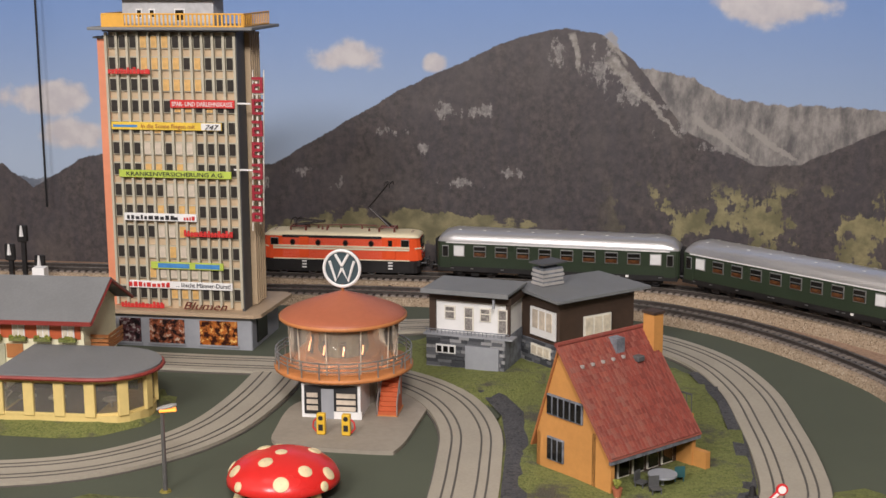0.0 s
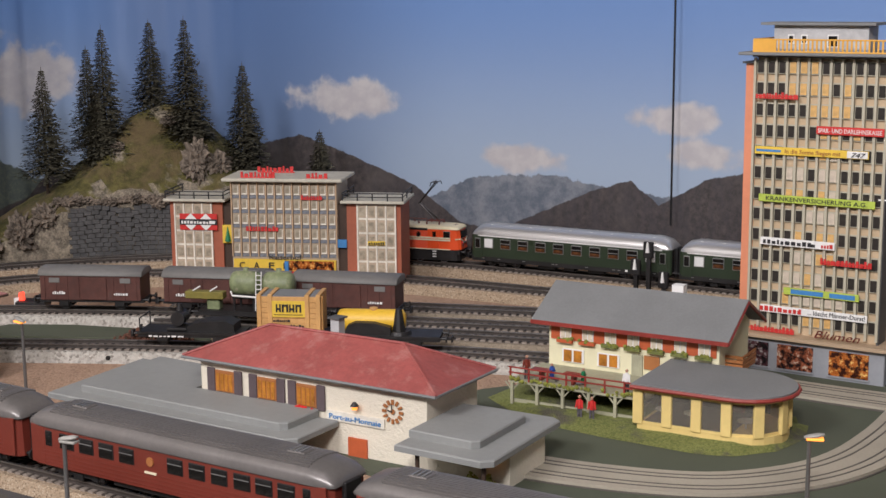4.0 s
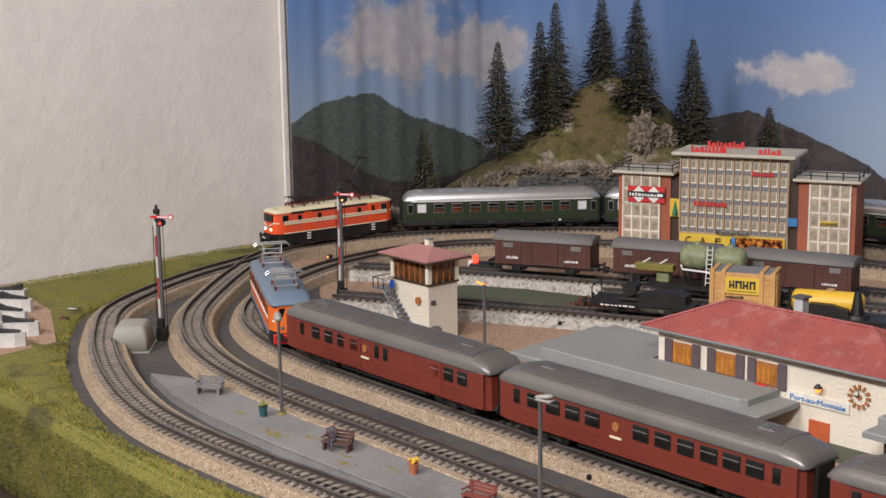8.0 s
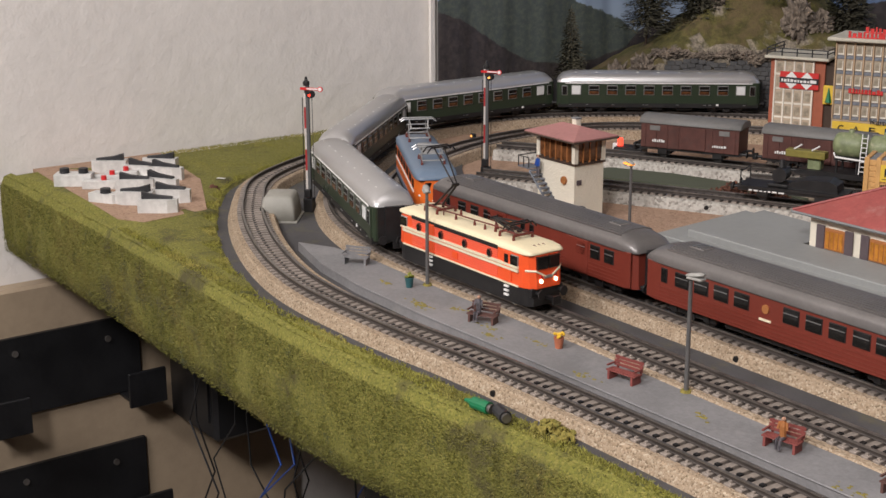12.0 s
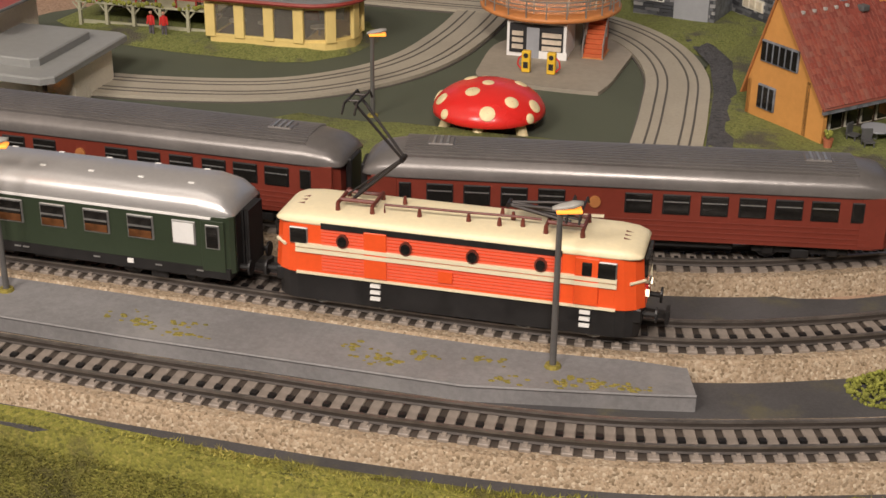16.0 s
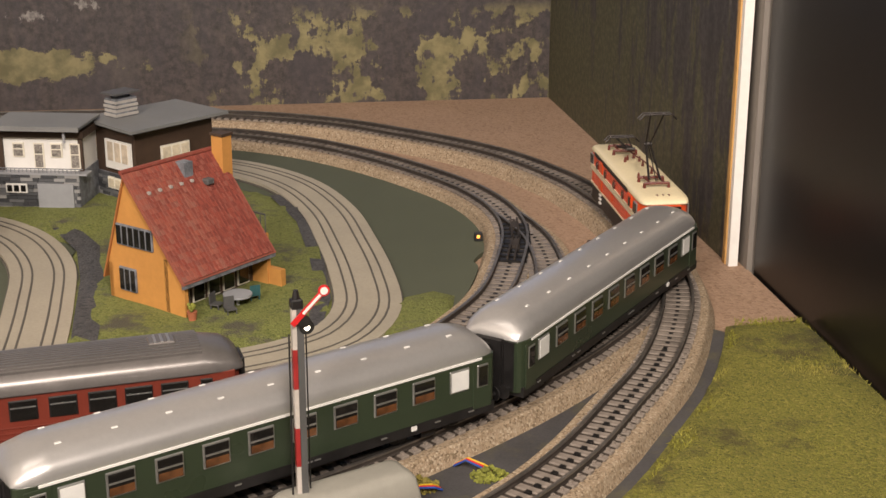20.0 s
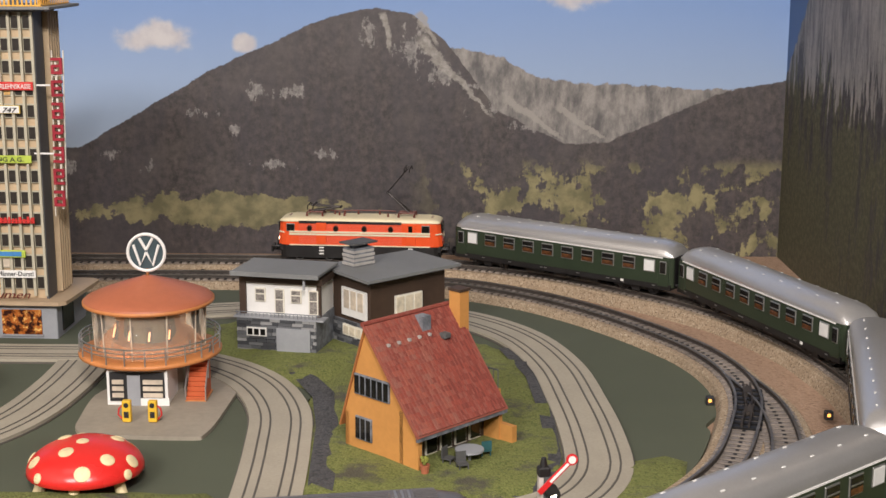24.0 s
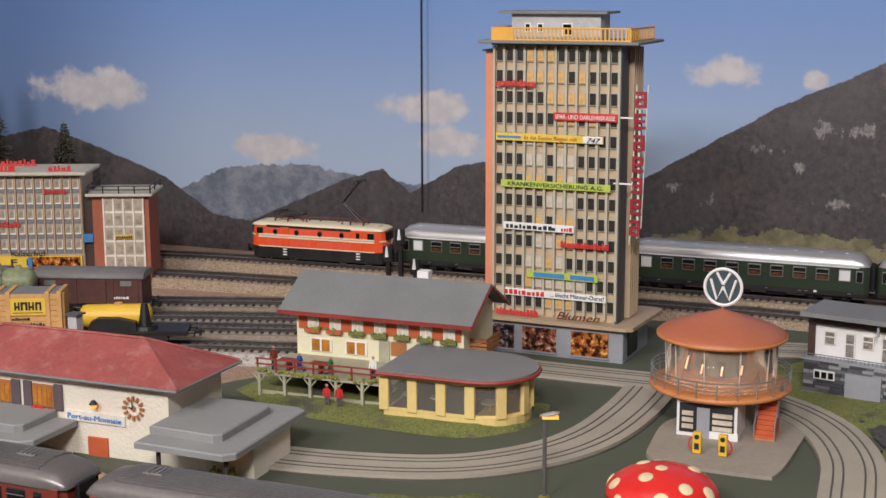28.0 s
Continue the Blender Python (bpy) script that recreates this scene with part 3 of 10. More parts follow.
def cliffs_print(name):
    """A print of dark forested slopes under grey rock walls, streaked downwards."""
    n = Net(name)
    uv = n.coords("UV")
    sep = n.t.nodes.new("ShaderNodeSeparateXYZ")
    n.put(sep.inputs[0], uv)
    u, v = sep.outputs[0], sep.outputs[1]

    def streaks(scale, sx, sy, turn=0.0):
        mp = n.t.nodes.new("ShaderNodeMapping")
        n.put(mp.inputs[0], uv)
        mp.inputs["Rotation"].default_value, mp.inputs["Scale"].default_value = (0, 0, radians(turn)), (sx, sy, 1)
        return n.noise(scale, 7, 0.68, mp.outputs[0])

    fine, broad, grain = streaks(34, 3.4, 0.55), streaks(11, 2.2, 0.6, 6), n.noise(190, 6, 0.7, uv)
    woods = n.mix(n.step(n.math("ADD", n.math("MULTIPLY", fine, 0.5), n.math("MULTIPLY", grain, 0.5)), 0.38, 0.66), (0.11, 0.102, 0.110), (0.27, 0.25, 0.245))
    leaf = n.math("SUBTRACT", n.math("ADD", n.math("MULTIPLY", streaks(15, 3.0, 0.8), 0.8), n.math("MULTIPLY", fine, 0.35)), n.math("ADD", n.math("MULTIPLY", u, 0.22), n.math("MULTIPLY", v, 0.75)))
    woods = n.mix(n.math("MULTIPLY", n.step(leaf, 0.39, 0.45), 0.8), woods, n.mix(n.step(grain, 0.4, 0.65), (0.22, 0.225, 0.11), (0.42, 0.39, 0.20)))
    rock = n.mix(n.step(n.math("ADD", n.math("MULTIPLY", fine, 0.65), n.math("MULTIPLY", broad, 0.35)), 0.36, 0.62), (0.26, 0.24, 0.235), (0.85, 0.79, 0.72))
    rock = n.mix(n.math("MULTIPLY", n.step(grain, 0.5, 0.7), 0.4), rock, (0.22, 0.21, 0.20))
    edge = n.math("SUBTRACT", n.math("ADD", v, n.math("MULTIPLY", n.math("SUBTRACT", n.math("ADD", n.math("MULTIPLY", fine, 0.6), n.math("MULTIPLY", broad, 0.5)), 0.55), 0.34)), n.math("SUBTRACT", 0.186, n.math("MULTIPLY", u, 0.02)))
    col = n.mix(n.step(edge, -0.004, 0.012), woods, rock)
    ridge = n.math("SUBTRACT", v, n.math("ADD", n.math("ADD", 0.176, n.math("MULTIPLY", u, 1.1)), n.math("MULTIPLY", n.math("SUBTRACT", n.noise(60, 5, 0.6, uv), 0.5), 0.03)))
    col = n.mix(n.step(ridge, 0.0, 0.003), col, (0.20, 0.38, 0.80))
    return n.end(n.mix(0.35, col, (0.10, 0.09, 0.095)), 0.45)


M["cliffs"] = cliffs_print("printed_dark_cliffs")


# ---- making meshes ----
def part(name, bm, material, parent=None, label="", smooth=False):
    """Links a bmesh as one mesh object, under a thing or a part."""
    me = bpy.data.meshes.new(name)
    bm.normal_update()
    bm.to_mesh(me)
    bm.free()
    mats = material if isinstance(material, (list, tuple)) else [material]
    for m in mats:
        me.materials.append(m)
    if smooth:
        for p in me.polygons:
            p.use_smooth = True
    ob = new(name, me)
    if parent:
        ob.parent = parent
    if label:
        tagged(ob, label)
    return ob


def again(ob, x, y, z, rz=0.0, parent=None):
    """The same mesh once more, as an object of its own."""
    o = new(ob.name.split(".")[0], ob.data)
    o.parent = parent or ob.parent
    o.matrix_local = pose(x, y, z, 0, 0, rz)
    return o


def thing(name, x, y, z, rz, label, category, group="", kind=""):
    ob = new(name)
    ob.empty_display_size = 0.01
    ob.matrix_world = pose(x, y, z, 0, 0, rz)
    return tagged(ob, label, category, group, kind)


def box(bm, x, y, z, sx, sy, sz, rz=0.0, bevel=0.0, mat=0):
    """A box whose foot is centred on x, y, z."""
    r = bmesh.ops.create_cube(bm, size=1.0)
    vs = r["verts"]
    m = Matrix.Translation((x, y, z + sz / 2)) @ Matrix.Rotation(radians(rz), 4, "Z") @ Matrix.Diagonal((sx, sy, sz, 1))
    bmesh.ops.transform(bm, matrix=m, verts=vs)
    fs = list({f for v in vs for f in v.link_faces})
    for f in fs:
        f.material_index = mat
    if bevel:
        es = list({e for v in vs for e in v.link_edges})
        bmesh.ops.bevel(bm, geom=es, offset=bevel, segments=1, affect="EDGES")
    return bm


def cyl(bm, a, b, r1, r2=None, n=10, mat=0):
    """A round bar from a to b."""
    a, b = Vector(a), Vector(b)
    r2 = r1 if r2 is None else r2
    q = (b - a).to_track_quat("Z", "Y").to_matrix()
    rings = []
    for c, r in ((a, r1), (b, r2)):
        rings.append([bm.verts.new(c + q @ Vector((r * math.cos(2 * math.pi * i / n), r * math.sin(2 * math.pi * i / n), 0))) for i in range(n)])
    fs = [bm.faces.new((rings[0][i], rings[0][(i + 1) % n], rings[1][(i + 1) % n], rings[1][i])) for i in range(n)]
    fs += [bm.faces.new(rings[0][::-1]), bm.faces.new(rings[1])]
    for f in fs:
        f.material_index = mat
    return bm


def tube(bm, pts, r, n=6, mat=0):
    """A round wire bent through some points, in one piece."""
    pts = [Vector(p) for p in pts]
    rings = []
    for i, p in enumerate(pts):
        d = (pts[min(i + 1, len(pts) - 1)] - pts[max(i - 1, 0)]).normalized()
        if not rings:
            side = d.cross(Vector((0, 0, 1)) if abs(d.z) < 0.9 else Vector((1, 0, 0))).normalized()
        side = (side - d * side.dot(d)).normalized()
        up = d.cross(side)
        rings.append([bm.verts.new(p + side * (r * math.cos(2 * math.pi * k / n)) + up * (r * math.sin(2 * math.pi * k / n))) for k in range(n)])
    for a, b in zip(rings, rings[1:]):
        for k in range(n):
            bm.faces.new((a[k], a[(k + 1) % n], b[(k + 1) % n], b[k])).material_index = mat
    bm.faces.new(rings[0][::-1]).material_index = mat
    bm.faces.new(rings[-1]).material_index = mat
    return bm


def prism(bm, outline, z0, z1, mat=0):
    """A flat shape raised from z0 to z1; the outline runs anticlockwise."""
    lo = [bm.verts.new((x, y, z0)) for x, y in outline]
    hi = [bm.verts.new((x, y, z1)) for x, y in outline]
    k = len(outline)
    fs = [bm.faces.new(hi), bm.faces.new(lo[::-1])] + [bm.faces.new((lo[i], lo[(i + 1) % k], hi[(i + 1) % k], hi[i])) for i in range(k)]
    for f in fs:
        f.material_index = mat
    return bm


def lathe(bm, profile, n=32, x=0.0, y=0.0, mat=0, start=0.0, turn=360.0):
    """A profile of (radius, height) turned round an upright axis."""
    full = turn >= 359.9
    cnt = n if full else n + 1
    rings = []
    for i in range(cnt):
        a = radians(start + turn * i / n)
        rings.append([bm.verts.new((x + r * math.cos(a), y + r * math.sin(a), z)) for r, z in profile])
    for i in range(n):
        p, q = rings[i], rings[(i + 1) % cnt]
        for j in range(len(profile) - 1):
            try:
                bm.faces.new((p[j], q[j], q[j + 1], p[j + 1])).material_index = mat
            except ValueError:
                pass
    return bm


def loft(bm, sections, mat=0, cap=True):
    """Skins a row of closed outlines, each a list of points."""
    rings = [[bm.verts.new(p) for p in s] for s in sections]
    k = len(sections[0])
    for a, b in zip(rings, rings[1:]):
        for i in range(k):
            bm.faces.new((a[i], a[(i + 1) % k], b[(i + 1) % k], b[i])).material_index = mat
    if cap:
        bm.faces.new(rings[0][::-1]).material_index = mat
        bm.faces.new(rings[-1]).material_index = mat
    bmesh.ops.recalc_face_normals(bm, faces=bm.faces)
    return bm


def B():
    return bmesh.new()


def spline(pts, closed=False, n=14):
    """A smooth line through plan points."""
    P = [Vector((*p, 0)) for p in pts]
    m, out = len(P), []
    for i in range(m if closed else m - 1):
        if closed:
            a, b, c, d = P[i - 1], P[i], P[(i + 1) % m], P[(i + 2) % m]
        else:
            a, b, c, d = P[max(i - 1, 0)], P[i], P[i + 1], P[min(i + 2, m - 1)]
        for k in range(n):
            u = k / n
            out.append(0.5 * (2 * b + (c - a) * u + (2 * a - 5 * b + 4 * c - d) * u * u + (3 * b - a - 3 * c + d) * u ** 3))
    if not closed:
        out.append(P[-1])
    return out


class Line:
    """A plan line by arc length."""

    def __init__(self, pts, closed=False):
        c = spline(pts, closed)
        self.closed = closed
        self.p = c + [c[0]] if closed else c
        self.s = [0.0]
        for a, b in zip(self.p, self.p[1:]):
            self.s.append(self.s[-1] + (b - a).length)
        self.length = self.s[-1]
        self.marks = np.array(self.s)

    def at(self, s):
        s = s % self.length if self.closed else min(max(s, 0.0), self.length)
        i = min(max(int(np.searchsorted(self.marks, s)) - 1, 0), len(self.p) - 2)
        k = (s - self.s[i]) / max(1e-9, self.s[i + 1] - self.s[i])
        return self.p[i].lerp(self.p[i + 1], k)

    def dir(self, s):
        return (self.at(s + 0.004) - self.at(s - 0.004)).normalized() if self.closed else (self.at(min(s + 0.004, self.length)) - self.at(max(s - 0.004, 0))).normalized()

    def sweep(self, bm, profile, step=0.012, mat=0, s0=0.0, s1=None):
        """Carries an open or closed cross profile of (aside, up) along the line."""
        s1 = self.length if s1 is None else s1
        k = max(2, int((s1 - s0) / step))
        loop = self.closed and s0 == 0.0 and s1 == self.length
        rings = []
        for i in range(k if loop else k + 1):
            s = s0 + (s1 - s0) * i / k
            p, d = self.at(s), self.dir(s)
            side = Vector((-d.y, d.x, 0))
            rings.append([bm.verts.new(p + side * a + Vector((0, 0, h))) for a, h in profile])
        m = len(profile)
        for i in range(k):
            a, b = rings[i], rings[(i + 1) % len(rings)]
            for j in range(m):
                bm.faces.new((a[j], b[j], b[(j + 1) % m], a[(j + 1) % m])).material_index = mat
        if not loop:
            bm.faces.new(rings[0][::-1]), bm.faces.new(rings[-1])
        bmesh.ops.recalc_face_normals(bm, faces=bm.faces)
        return bm


# ---- the room ----
def room():
    w = B()
    box(w, -1.45, -0.6, -0.95, 0.06, 3.30, 2.5)
    tagged(part("wall_left", w, M["wallwhite"]), "rough white plastered room wall with small dents", "wall", kind="structure")
    box(w := B(), -0.55, 1.56, -0.95, 1.90, 0.06, 2.5)
    tagged(part("wall_back", w, M["roomwall"]), "plain room wall behind the panorama", "wall", kind="structure")
    box(w := B(), 0.335, 1.235, -0.95, 0.06, 0.56, 2.5)
    tagged(part("wall_right", w, M["roomwall"]), "plain wall behind the printed cliffs", "wall", kind="structure")
    box(w := B(), 0.338, -0.65, -0.95, 0.06, 3.20, 2.5)
    tagged(part("wall_panel", w, M["blackgloss"]), "glossy black wall panel beside the layout", "wall", kind="structure")
    box(w := B(), -0.55, -2.2, -0.95, 2.0, 0.06, 2.5)
    tagged(part("wall_front", w, M["roomwall"]), "plain room wall", "wall", kind="structure")
    box(w := B(), -0.55, -0.3, 1.5, 2.0, 4.0, 0.05)
    tagged(part("ceiling", w, M["roomceil"]), "plain pale room ceiling", "ceiling", kind="structure")
    box(w := B(), -0.55, -0.3, -1.0, 2.0, 4.0, 0.05)
    tagged(part("floor", w, M["roomfloor"]), "dark room floor", "floor", kind="structure")
    # the printed backdrop: a paper sheet that bends round the back left corner
    path = [(-1.412, 1.02 + 0.28 * i / 40) for i in range(41)]
    path += [(-1.212 - 0.2 * math.cos(radians(a)), 1.30 + 0.2 * math.sin(radians(a))) for a in range(2, 90, 2)]
    path += [(-1.212 + (0.292 + 1.212) * i / 20, 1.50) for i in range(21)]
    bm = B()
    uvl = bm.loops.layers.uv.new("UVMap")
    run = [0.0]
    for a, b in zip(path, path[1:]):
        run.append(run[-1] + math.dist(a, b))
    cols = []
    rnd = random.Random(5)
    for (x, y), s in zip(path, run):
        ripple = (0.0011 * (1 + math.sin(s * 88)) + 0.0007 * (1 + math.sin(s * 203 + 1))) * min(1.0, max(0.0, (0.75 - s) / 0.2))
        cols.append([(bm.verts.new((x + (ripple if s < 0.3 else 0), y - (ripple if s >= 0.3 else 0), z)), s, z) for z in (-0.01, 0.1, 0.2, 0.3, 0.42)])
    for a, b in zip(cols, cols[1:]):
        for j in range(4):
            quad = (a[j], b[j], b[j + 1], a[j + 1])
            f = bm.faces.new([q[0] for q in quad])
            for l, q in zip(f.loops, quad):
                l[uvl].uv = (q[1], q[2])
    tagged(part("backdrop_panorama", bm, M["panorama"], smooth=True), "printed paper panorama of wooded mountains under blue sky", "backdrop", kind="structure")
    bm = B()
    uvl = bm.loops.layers.uv.new("UVMap")
    quad = [((0.285, 1.50, -0.01), (0, -0.01)), ((0.297, 0.965, -0.01), (0.535, -0.01)), ((0.297, 0.965, 0.42), (0.535, 0.42)), ((0.285, 1.50, 0.42), (0, 0.42))]
    f = bm.faces.new([bm.verts.new(p) for p, _ in quad])
    for l, q in zip(f.loops, quad):
        l[uvl].uv = q[1]
    bmesh.ops.solidify(bm, geom=bm.faces[:], thickness=0.003)
    tagged(part("backdrop_cliffs", bm, M["cliffs"]), "printed board of dark forested cliffs", "backdrop", kind="structure")
    box(bm := B(), 0.2975, 0.9705, -0.02, 0.0060, 0.0050, 0.6)
    tagged(part("trim_wood_edge", bm, M["crate"]), "raw wooden edge of the backdrop board", "trim", kind="structure")
    box(bm := B(), 0.2985, 0.9652, -0.02, 0.0060, 0.0050, 0.6)
    tagged(part("trim_board_edge", bm, M["whiteedge"]), "bright white edge of the backdrop board", "trim", kind="structure")
    tagged(part("trim_left_edge", box(B(), -1.4155, 1.016, 0.0, 0.004, 0.006, 0.45), M["wallwhite"]), "white edging strip at the panorama's end", "trim", kind="structure")
    # a dark cable that hangs before the panorama
    tube(bm := B(), [(-0.637, 1.485, 0.45), (-0.6375, 1.485, 0.06)], 0.0011)
    tagged(part("hanging_cable", bm, M["black"]), "thin dark cable hanging before the panorama", "cable")


room()

# ---- tracks on plan ----
GREEN = [(-.87, .634), (-.74, .632), (-.60, .626), (-.444, .6225), (-.36, .6230), (-.27, .6232), (-.19, .6232), (-.145, .6245), (-.10, .630), (-.0697, .6375), (-.048, .6460), (-.0262, .6558), (.0, .670), (.03, .689), (.059, .7095), (.119, .758), (.171, .812), (.215, .875), (.243, .954), (.2475, 1.035), (.239, 1.10), (.227, 1.149), (.197, 1.220), (.157, 1.274), (.114, 1.318), (.068, 1.359), (.019, 1.387), (-.035, 1.407), (-.10, 1.418), (-.24, 1.423), (-.40, 1.422), (-.60, 1.420), (-.76, 1.415), (-.90, 1.401), (-1.05, 1.358), (-1.19, 1.262), (-1.295, 1.135), (-1.34, 1.015), (-1.328, .926), (-1.277, .854), (-1.21, .778), (-1.148, .719), (-1.079, .677), (-1.01, .652), (-.94, .639)]
OUTER = [(-1.32, .905), (-1.287, .800), (-1.225, .69), (-1.151, .634), (-1.07, .592), (-.98, .559), (-.9, .543), (-.8, .542), (-.72, .547), (-.6, .548), (-.47, .545), (-.35, .5405), (-.25, .5405), (-.18, .5415), (-.10, .549), (-.022, .572), (.02, .59), (.066, .618), (.104, .651), (.137, .689), (.169, .737), (.198, .783), (.223, .838), (.241, .893), (.250, .96)]
INNER = [(-.85, .703), (-.70, .699), (-.50, .695), (-.289, .694), (-.16, .700), (-.089, .711), (-.03, .735), (.03, .768), (.067, .80), (.097, .84), (.131, .895), (.152, .957), (.165, 1.015), (.166, 1.066), (.156, 1.113), (.139, 1.153), (.104, 1.211), (.062, 1.264), (.017, 1.304), (-.04, 1.335), (-.14, 1.352), (-.26, 1.358), (-.40, 1.353), (-.60, 1.337), (-.74, 1.325), (-.865, 1.312), (-1.0, 1.275), (-1.12, 1.205), (-1.21, 1.12), (-1.238, 1.05), (-1.241, .985), (-1.225, .91), (-1.185, .832), (-1.127, .768), (-1.06, .73), (-.97, .709)]
BRANCH = [(.03, .694), (.095, .742), (.143, .83), (.170, .92), (.177, 1.0), (.166, 1.066)]
YARD_A = [(-1.21, .95), (-1.113, 1.01), (-.989, 1.07), (-.86, 1.12), (-.752, 1.155), (-.654, 1.187), (-.50, 1.23), (-.36, 1.29)]
YARD_B = [(-1.0, 1.115), (-.90, 1.165), (-.786, 1.205), (-.684, 1.24), (-.54, 1.285), (-.42, 1.33)]
YARD_D = [(-.955, 1.035), (-.90, 1.062), (-.80, 1.098), (-.70, 1.13), (-.60, 1.16)]
YARD_C = [(-1.12, .855), (-1.011, .915), (-.898, .972), (-.79, 1.02), (-.675, 1.075), (-.605, 1.095), (-.50, 1.12)]
LINES = {"green": Line(GREEN, True), "outer": Line(OUTER), "inner": Line(INNER, True), "branch": Line(BRANCH), "yard_a": Line(YARD_A), "yard_b": Line(YARD_B), "yard_c": Line(YARD_C), "yard_d": Line(YARD_D)}
BED, RAIL_TOP, GAUGE = 0.0095, 0.0142, 0.0165


# ---- the table and its ground ----
EDGE = [(-1.415, .515), (-1.2, .513), (-1.0, .505), (-.82, .498), (-.62, .506), (-.45, .512), (-.30, .510), (-.15, .497), (.0, .478), (.15, .455), (.306, .44)]


def beside(off, s0, s1, step=0.02):
    """Points along the front loop, off to its outer side."""
    ln = LINES["outer"]
    k = max(2, int((s1 - s0) / step))
    out = []
    for i in range(k + 1):
        p, d = ln.at(s0 + (s1 - s0) * i / k), ln.dir(s0 + (s1 - s0) * i / k)
        out.append((p.x + d.y * off, p.y - d.x * off))
    return out


def table():
    out = EDGE + [(.306, 1.50), (-1.415, 1.50)]
    tagged(part("ground", prism(B(), out, -0.02, 0.0), M["sand"]), "table top covered with pinkish sand paper", "ground", kind="structure")
    tb = tagged(new("layout_table"), "dark wooden table frame under the layout", "table")
    part("frame", box(B(), -0.55, 0.95, -0.075, 1.70, 0.80, 0.055), M["dark"], tb)
    for x in (-0.95, 0.20):
        part("leg", box(B(), x, 0.66, -0.95, 0.06, 0.06, 0.875), M["dark"], tb)
    dark = beside(0.0325, 0.05, LINES["outer"].length - 0.11, 0.03) + [(.215, .88), (.17, .92), (.12, .84), (.05, .765), (-.05, .70), (-.2, .735), (-.5, .80), (-.80, .80), (-1.0, .80), (-1.15, .86), (-1.26, .93)]
    tagged(part("ground_asphalt", prism(B(), [tuple(p[:2]) for p in spline(dark, True, 5)], -0.001, 0.0016), M["asphalt"]), "dark grey paper ground between the station tracks", "ground", kind="structure")
    green = [(-.62, .845), (-.45, .80), (-.2, .755), (-.05, .74), (.02, .775), (.07, .83), (.10, .882), (.113, .909), (.123, .934), (.134, .972), (.133, .985), (.138, .997), (.147, 1.016), (.146, 1.062), (.137, 1.107), (.121, 1.146), (.088, 1.200), (.048, 1.250), (.005, 1.287), (-.05, 1.315), (-.14, 1.331), (-.30, 1.335), (-.43, 1.30), (-.47, 1.22), (-.50, 1.10), (-.60, 1.02)]
    strip = [(-1.100, .935), (-1.045, .962), (-.985, .990), (-.930, 1.014), (-.890, 1.040), (-.960, 1.040), (-1.035, 1.018), (-1.090, .990)]
    tagged(part("ground_strip", prism(B(), strip, -0.001, 0.0036), M["felt"]), "dull green baize strip between the sidings", "ground", kind="structure")
    tagged(part("ground_baize", prism(B(), [tuple(p[:2]) for p in spline(green, True, 5)], -0.001, 0.003), M["felt"]), "dull green baize sheet under the village", "ground", kind="structure")


def rough_sheet(name, outline, z, thick, material, label, lift=0.002, cell=0.02, drop=None):
    """A soft patch of turf: a filled outline, cut fine and roughened."""
    bm = B()
    vs = [bm.verts.new((x, y, z + thick)) for x, y in outline]
    top = bm.faces.new(vs)
    bmesh.ops.recalc_face_normals(bm, faces=[top])
    if top.normal.z < 0:
        bmesh.ops.reverse_faces(bm, faces=[top])
    xs, ys = [p[0] for p in outline], [p[1] for p in outline]
    k = min(xs) + cell
    while k < max(xs):
        bmesh.ops.bisect_plane(bm, geom=bm.verts[:] + bm.edges[:] + bm.faces[:], plane_co=(k, 0, 0), plane_no=(1, 0, 0))
        k += cell
    k = min(ys) + cell
    while k < max(ys):
        bmesh.ops.bisect_plane(bm, geom=bm.verts[:] + bm.edges[:] + bm.faces[:], plane_co=(0, k, 0), plane_no=(0, 1, 0))
        k += cell
    edge = {v for e in bm.edges if e.is_boundary for v in e.verts}
    for v in bm.verts:
        if v in edge:
            v.co.z = z
        else:
            v.co.z += lift * noise.noise(Vector((v.co.x * 30, v.co.y * 30, 0)))
    ob = part(name, bm, material, smooth=True)
    return tagged(ob, label, "grass", kind="structure")


